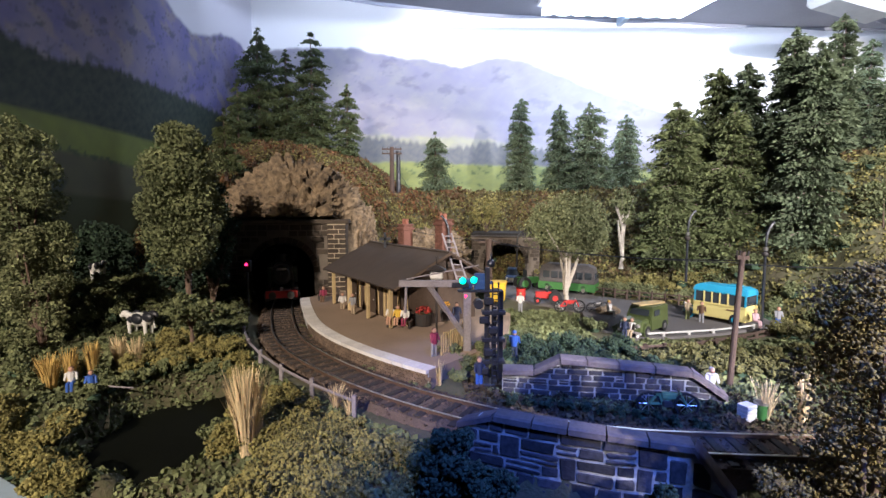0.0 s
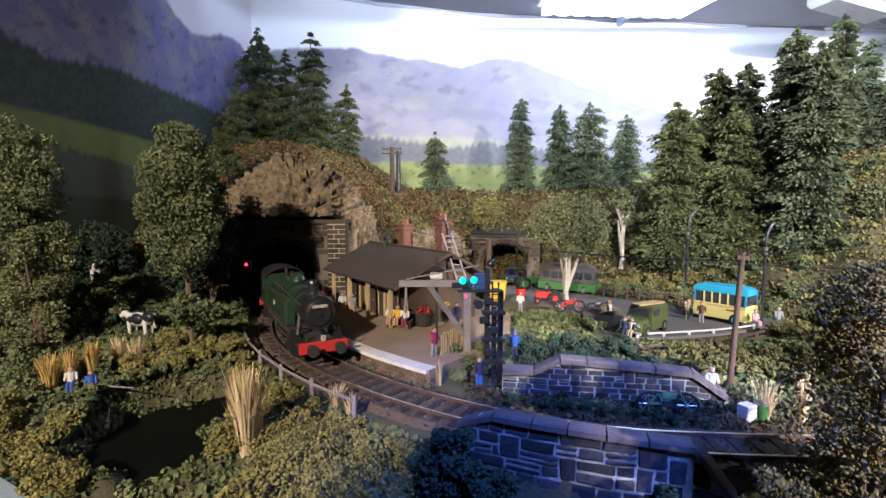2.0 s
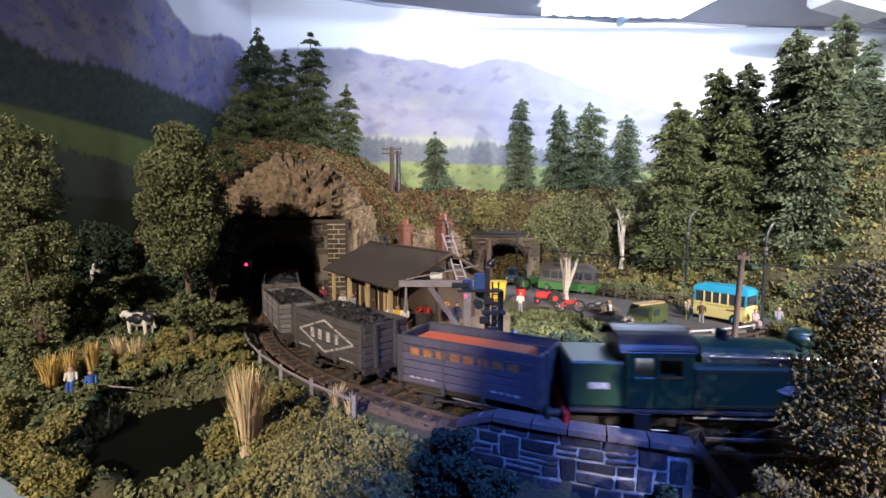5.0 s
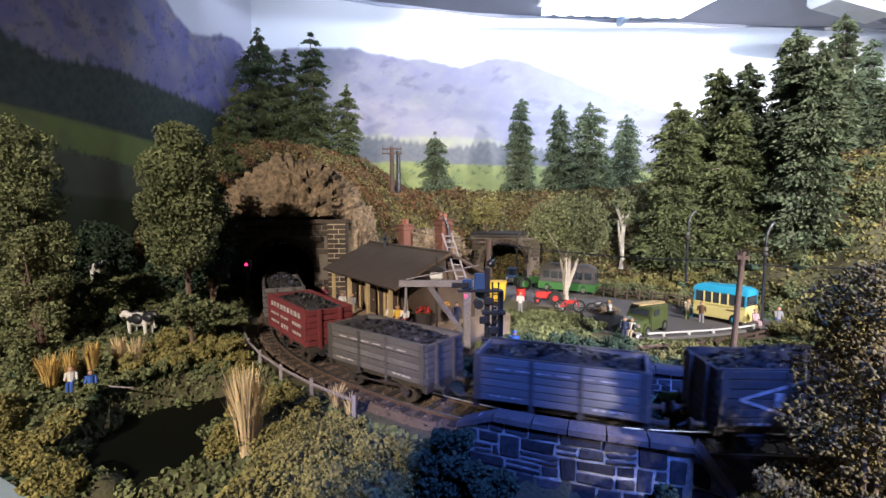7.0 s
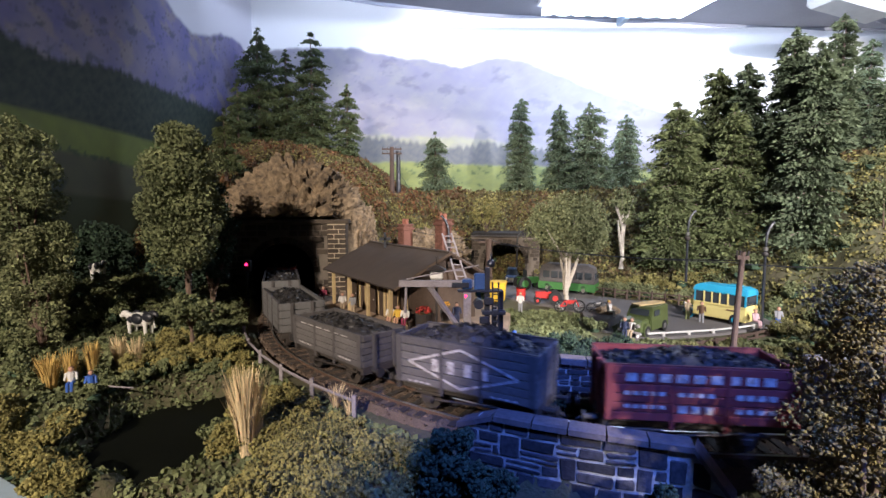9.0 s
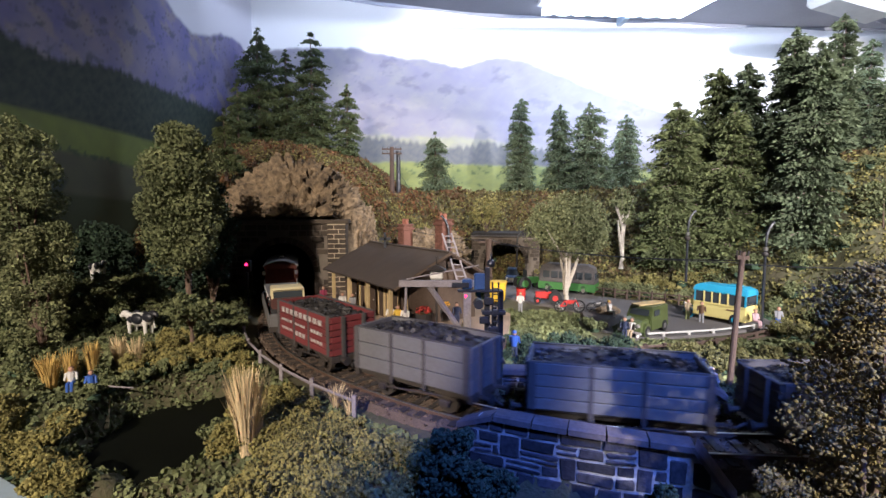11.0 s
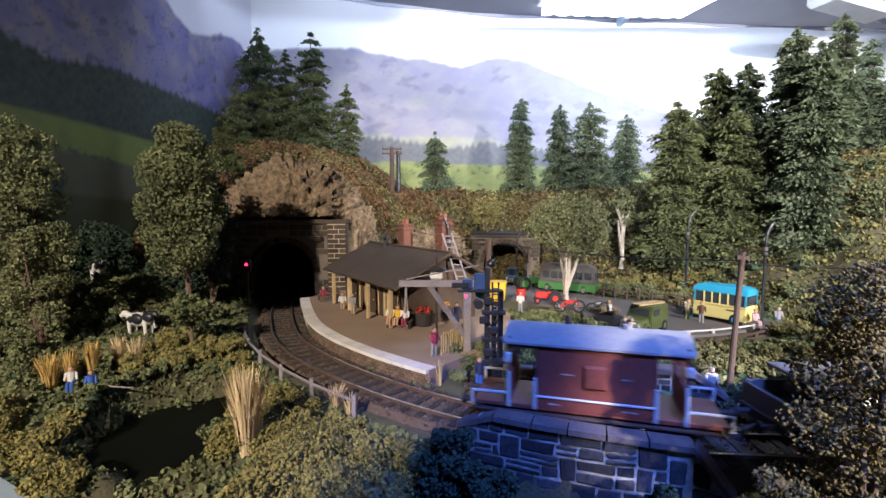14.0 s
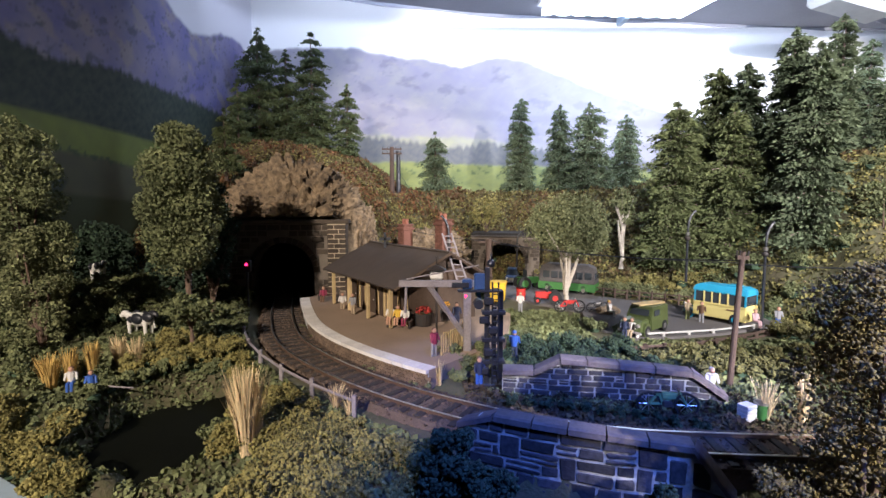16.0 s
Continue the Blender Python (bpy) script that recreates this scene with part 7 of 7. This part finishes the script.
def make_bus():
    t = thing("country_bus", P(25.2, 42.4, 0, rz=-56), "cream and sky-blue bonneted country bus in the yard", "bus")
    part("lower_body", prism_body(B(), [(-3.0, .35), (3.0, .35), (3.0, 1.75), (-3.0, 1.75)], 1.12, .03), "buscream", t)
    part("bonnet", prism_body(B(), [(-4.3, .5), (-2.9, .45), (-2.9, 1.75), (-3.9, 1.6), (-4.3, 1.3)], .8, .15), "buscream", t)
    part("window_band", bx(B(), -2.75, 2.9, -1.06, 1.06, 1.7, 2.75), "glass", t)
    for x in (-2.8, -1.7, -.8, .1, 1.0, 1.9, 2.85):
        for y in (-1.05, 1.05):
            part("window_pillar", bx(B(), x - .09, x + .09, y - .05, y + .05, 1.7, 2.75), "skyblue" if abs(x) > 2 else "buscream", t)
    part("roof", prism_body(B(), [(-3.1, 2.65), (3.1, 2.65), (3.0, 3.15), (2.3, 3.32), (-2.3, 3.32), (-3.0, 3.1)], 1.15, .3), "skyblue", t, "sky-blue roof")
    part("roof_rack", bx(B(), .4, 1.7, -.6, .6, 3.32, 3.42, .03), "skyblue", t)
    part("waistband", bx(bx(B(), -2.95, 3.0, -1.15, -1.11, 1.55, 1.66), -2.95, 3.0, 1.11, 1.15, 1.55, 1.66), "buscream", t)
    for y in (-.78, .78):
        part("mudguard", rod(B(), (-3.5, y - .22, .55), (-3.5, y + .22, .55), .62, .62, 14), "skyblue", t)
        part("headlight", ball(B(), (-4.25, y * .8, 1.15), .18), "steel", t)
    part("rear_window", bx(B(), 2.9, 3.03, -.7, .7, 1.9, 2.6, .03), "glass", t)
    part("lettering", bx(B(), .9, 1.9, -1.15, -1.12, 1.2, 1.32), "brown_", t, "small brown bar of lettering")
    part("bumper", bx(B(), -4.45, -4.3, -.95, .95, .4, .58, .03), "steel", t)
    wheel4(t, (-3.5, 1.7), .98, .46, .16, "skyblue")
    t.scale = (.76, .94, .98)


make_bus()


def make_army_van():
    t = thing("green_van", P(16.4, 38.7, 0, rz=42), "olive-green van with a plank on its roof", "van")
    # local -x is the front
    part("body", prism_body(B(), [(-.7, .3), (2.1, .3), (2.1, 1.95), (-.3, 1.95), (-.75, 1.3)], .98, .12), "army", t)
    part("bonnet", prism_body(B(), [(-2.0, .35), (-.6, .35), (-.6, 1.25), (-1.8, 1.1), (-2.0, .8)], .85, .12), "army", t)
    part("windscreen", prism_body(B(), [(-.76, 1.3), (-.6, 1.28), (-.3, 1.8), (-.42, 1.84)], .8, .08), "glass", t)
    for y in (-.93, .93):
        part("side_window", bx(B(), -.25, .55, y - .03, y + .03, 1.3, 1.75, .02), "glass", t)
        part("wing", rod(B(), (-1.3, y * .85 - .18, .48), (-1.3, y * .85 + .18, .48), .5, .5, 14), "army", t)
        part("headlight", ball(B(), (-1.95, y * .62, .8), .15), "lettering", t)
    part("grille", bx(B(), -2.05, -1.98, -.35, .35, .5, .95, .02), "iron", t)
    part("bumper", bx(B(), -2.15, -2.05, -.85, .85, .3, .42, .02), "lettering", t)
    wheel4(t, (-1.3, 1.4), .82, .4)
    t.scale = (1.12, 1.12, 1.1)
    k = thing("roof_plank", P(17.0, 39.2, 2.17, 0, 0, 26), "pale timber planks lying on the van roof", "planks")
    for i in range(3):
        part("plank", bx(B(), -1.5, 1.5, -.45 + i * .3, -.2 + i * .3, 0, .15, .02), "cream", k)


make_army_van()


M["carblue"] = mat("dark_blue_car_paint", (0.06, 0.10, 0.20), 0.35, 0.1)


def make_saloon(x, y, turn, k, paint, label):
    t = thing("saloon_car", P(x, y, 0, rz=turn), label, "car")
    part("body", prism_body(B(), [(-2.3, .35), (2.3, .35), (2.35, 1.0), (1.4, 1.12), (-1.5, 1.12), (-2.3, .95)], .92, .12), paint, t)
    part("cabin", prism_body(B(), [(-1.5, 1.08), (1.4, 1.08), (.9, 1.85), (-.7, 1.88)], .84, .2), "glass", t)
    part("car_roof", prism_body(B(), [(-.85, 1.82), (1.0, 1.82), (.8, 1.98), (-.6, 2.0)], .66, .08), paint, t)
    for y in (-.6, .6):
        part("headlight", ball(B(), (-2.3, y, .78), .17), "white", t)
    part("grille", bx(B(), -2.38, -2.3, -.4, .4, .5, .9, .02), "steel", t)
    part("bumper", bx(B(), -2.5, -2.38, -.9, .9, .32, .46, .03), "steel", t)
    wheel4(t, (-1.45, 1.45), .8, .38)


make_saloon(9.4, 64.6, 80, 1, "carblue", "dark blue saloon car leaving the bridge")


def make_coach():
    t = thing("green_coach", P(15.0, 57.0, 0, rz=-30), "green and grey old coach half hidden by a tree", "coach")
    part("lower_body", prism_body(B(), [(-3.9, .35), (3.9, .35), (4.0, 1.3), (-3.9, 1.3)], 1.2, .04), "green", t)
    part("upper_body", prism_body(B(), [(-3.8, 1.25), (3.95, 1.25), (3.6, 3.1), (2.8, 3.4), (-3.0, 3.4), (-3.7, 3.0)], 1.18, .3), "w_grey", t)
    for i in range(6):
        for y in (-1.1, 1.1):
            part("window", bx(B(), -3.2 + i * 1.15, -2.3 + i * 1.15, y - .06, y + .06, 1.75, 2.55, .03), "glass", t)
    part("rear_window", bx(B(), 3.75, 3.95, -.6, .6, 1.8, 2.5, .03), "glass", t)
    wheel4(t, (-2.6, 2.4), 1.0, .5)
    t.scale = (.86, .95, 1.0)


make_coach()


def make_tractor():
    t = thing("farm_tractor", P(10.6, 59.2, 0, rz=15), "small green farm tractor in the yard", "tractor")
    part("engine", bx(B(), -.4, 1.4, -.32, .32, .7, 1.5, .06), "green", t)
    part("seat", bx(B(), -1.0, -.5, -.3, .3, 1.2, 1.4, .05), "iron", t)
    part("mudguard", bx(bx(B(), -1.3, -.2, -.95, -.6, 1.3, 1.45, .04), -1.3, -.2, .6, .95, 1.3, 1.45, .04), "green", t)
    part("exhaust", rod(B(), (.7, 0, 1.5), (.7, 0, 2.3), .08), "iron", t)
    part("cab_screen", bx(B(), -.5, -.4, -.5, .5, 1.4, 2.4, .03), "glass", t)
    for y in (-.8, .8):
        k = part("rear_wheel", rod(B(), (-.8, y - .18, .8), (-.8, y + .18, .8), .8, .8, 18), "tyre", t)
        part("hub", rod(B(), (-.8, y - .2, .8), (-.8, y + .2, .8), .45, .45, 14), "green", k)
        k = part("front_wheel", rod(B(), (1.2, y * .7 - .1, .42), (1.2, y * .7 + .1, .42), .42, .42, 14), "tyre", t)
        part("hub", rod(B(), (1.2, y * .7 - .12, .42), (1.2, y * .7 + .12, .42), .2, .2, 10), "green", k)


make_tractor()


def make_three_wheeler():
    t = thing("red_tractor", P(10.7, 50.2, 0, rz=-8), "small red tractor on black tyres in the yard", "tractor")
    part("bonnet", bx(B(), -.9, .8, -.35, .35, .55, 1.25, .08), "red", t)
    part("seat", bx(B(), .7, 1.1, -.3, .3, .9, 1.2, .05), "iron", t)
    part("driver_column", rod(B(), (.3, 0, 1.2), (.6, 0, 1.9), .12), "black", t)
    part("steering_wheel", rod(B(), (.55, 0, 1.85), (.6, 0, 1.92), .3, .3, 12), "black", t)
    for y in (-.65, .65):
        k = part("rear_wheel", rod(B(), (1.1, y - .15, .68), (1.1, y + .15, .68), .68, .68, 18), "tyre", t)
        part("hub", rod(B(), (1.1, y - .17, .68), (1.1, y + .17, .68), .3, .3, 12), "red", k)
        k = part("front_wheel", rod(B(), (-.7, y * .8 - .1, .36), (-.7, y * .8 + .1, .36), .36, .36, 14), "tyre", t)
        part("hub", rod(B(), (-.7, y * .8 - .12, .36), (-.7, y * .8 + .12, .36), .15, .15, 10), "red", k)


make_three_wheeler()


def two_wheeler(x, y, z, turn, paint, r, label, name, lean=0):
    t = thing(name, P(x, y, z, lean, 0, turn), label, name.replace("_", " "))
    for sx in (-1, 1):
        c = Vector((sx * 1.35 * r * 1.2, 0, r))
        bm = B()
        for i in range(18):
            a, b = i * math.pi / 9, (i + 1) * math.pi / 9
            rod(bm, c + Vector((r * math.cos(a), 0, r * math.sin(a))), c + Vector((r * math.cos(b), 0, r * math.sin(b))), .09 * r + .02, .09 * r + .02, 5)
        k = part("wheel", bm, "tyre", t)
        bm = B()
        for i in range(8):
            a = i * math.pi / 4
            rod(bm, c, c + Vector((r * .95 * math.cos(a), 0, r * .95 * math.sin(a))), .02, .02, 3)
        part("spokes", bm, "steel", k)
    q = r
    bm = B()
    for a, b in (((-1.6, 1), (-.45, 1.05)), ((-.45, 1.05), (-.75, 2.0)), ((-.75, 2.0), (.9, 1.95)), ((.9, 1.95), (-.45, 1.05)), ((-1.6, 1), (-.75, 2.0)), ((1.6, 1), (.95, 2.3))):
        rod(bm, (a[0] * q, 0, a[1] * q), (b[0] * q, 0, b[1] * q), .09 * q + .02, .09 * q + .02, 6)
    part("frame", bm, paint, t)
    part("tank", bx(B(), -.5 * q, .7 * q, -.2 * q, .2 * q, 1.5 * q, 1.95 * q, .06 * q), paint, t)
    part("saddle", bx(B(), -1.15 * q, -.5 * q, -.2 * q, .2 * q, 2.0 * q, 2.15 * q, .05 * q), "black", t)
    part("handlebar", rod(B(), (.95 * q, -.5 * q, 2.35 * q), (.95 * q, .5 * q, 2.35 * q), .05), "steel", t)
    part("engine", bx(B(), -.5 * q, .45 * q, -.22 * q, .22 * q, .7 * q, 1.35 * q, .1 * q), "iron", t)


two_wheeler(11.3, 23.3, -.28, -8, "palegreen", .56, "green motorcycle leaning on the lineside wall", "motorcycle", -10)
two_wheeler(12.3, 46.0, 0, -6, "red", .55, "red motorcycle parked at the yard's edge", "motorcycle")
two_wheeler(15.2, 47.0, 0, 10, "steel", .42, "grey bicycle lying beside the road", "bicycle", 25)

box = thing("yellow_bin", P(5.7, 51.2, 0, rz=-12), "yellow wheeled bin beside the yard", "bin")
part("bin_body", prism_body(B(), [(-.95, .1), (.95, .1), (1.1, 2.0), (-1.1, 2.0)], .8, -.15), "yellow", box)
part("lid", bx(B(), -1.15, 1.15, -.95, .95, 2.0, 2.2, .06), "yellow", box)
box = thing("red_barrel", P(8.6, 52.3, 0), "small red oil drum in the yard", "drum")
part("drum", rod(B(), (0, 0, 0), (0, 0, 1.25), .5, .5, 16), "red", box)
for z in (.1, .62, 1.2):
    part("hoop", rod(B(), (0, 0, z - .05), (0, 0, z + .05), .54, .54, 16), "red", box)
rockpile = thing("boulder", P(15.9, 45.5, 0), "pale boulder at the road's edge", "boulder")
bm = ball(B(), (0, 0, .2), .9, 1.3, .8, .6, 3)
for w in bm.verts:
    w.co += w.co.normalized() * .12 * noise.noise(w.co * 2)
part("stone", bm, "rock", rockpile)
crate = thing("white_crate", P(15.0, 22.9, -.3, rz=24) @ Matrix.Scale(.8, 4), "white slatted crate beside the wall's end", "crate")
for i in range(4):
    part("slat", bx(B(), -.45, .45, -.35, .35, i * .26, i * .26 + .22, .02), "white", crate)
bucket = thing("green_bucket", P(15.8, 23.0, -.3), "small green bucket beside a crate", "bucket")
part("pail", rod(B(), (0, 0, 0), (0, 0, .8), .26, .34, 14), "green", bucket)
part("rim", rod(B(), (0, 0, .78), (0, 0, .86), .37, .37, 14), "steel", bucket)


# fishing rods and plank by the pond
rodf = thing("fishing_rod", P(-19.2, 25.9, .3), "thin pale fishing rod reaching over the pond", "fishing rod")
part("cane", rod(B(), (0, 0, 0), (2.4, -.6, .1), .07, .03, 5), "paleoak", rodf)
plank = thing("driftwood_plank", P(-18.2, 25.0, -.9, 0, 35, -60), "pale leaning plank on the pond bank", "plank")
part("board", bx(B(), -1.0, 1.0, -.2, .2, -.06, .06, .02), "cream", plank)


# ---- cows ----
M["cowhide"] = mat("white_hide", (.72, .70, .67), .8, .2)


def cow(x, y, turn, label):
    t = thing("cow", P(x, y, ground_at(x, y) + .05, rz=turn), label, "cow")
    bm = ball(B(), (0, 0, 1.2), .55, 1.9, .85, .95, 3)
    ball(bm, (-.75, 0, 1.3), .45, 1.1, .9, 1, 3)
    body = part("body", bm, "cowhide", t, smooth=True)
    for c, r in (((-.1, -.36, 1.35), .44), ((-.1, .36, 1.3), .46), ((-.95, .25, 1.45), .42), ((-.95, -.25, 1.5), .42), ((.55, -.3, 1.5), .36), ((.5, .32, 1.2), .3)):
        part("black_patch", ball(B(), c, r, 1.25, .5, .9), "black", body, "black hide patch", smooth=True)
    bm = ball(B(), (1.35, 0, 1.55), .28, 1.3, .85, .9, 2)
    ball(bm, (1.65, 0, 1.4), .18, 1.1, 1, .9, 2)
    rod(bm, (.8, 0, 1.35), (1.3, 0, 1.55), .3, .2, 8)
    part("head", bm, "cowhide", t, smooth=True)
    for sx in (-.75, .7):
        for sy in (-.28, .28):
            part("leg", rod(B(), (sx, sy, 0), (sx, sy, 1.1), .1, .17, 7), "cowhide", t)
    part("tail", rod(B(), (-1.2, 0, 1.5), (-1.35, 0, .6), .05, .05, 5), "cowhide", t)


cow(-22.6, 35.2, 165, "black and white cow grazing in the field")
cow(-35.6, 49.2, 105, "black and white cow standing at the wood's edge")


def signal_motion():
    walk(signal_arm, [(0, P(-1.0, -.12, 6.15)), (3.6, P(-1.0, -.12, 6.15)), (3.9, P(-.55, .62, 5.95, 0, 80, 0)), (16, P(-.55, .62, 5.95, 0, 80, 0))])


motions()
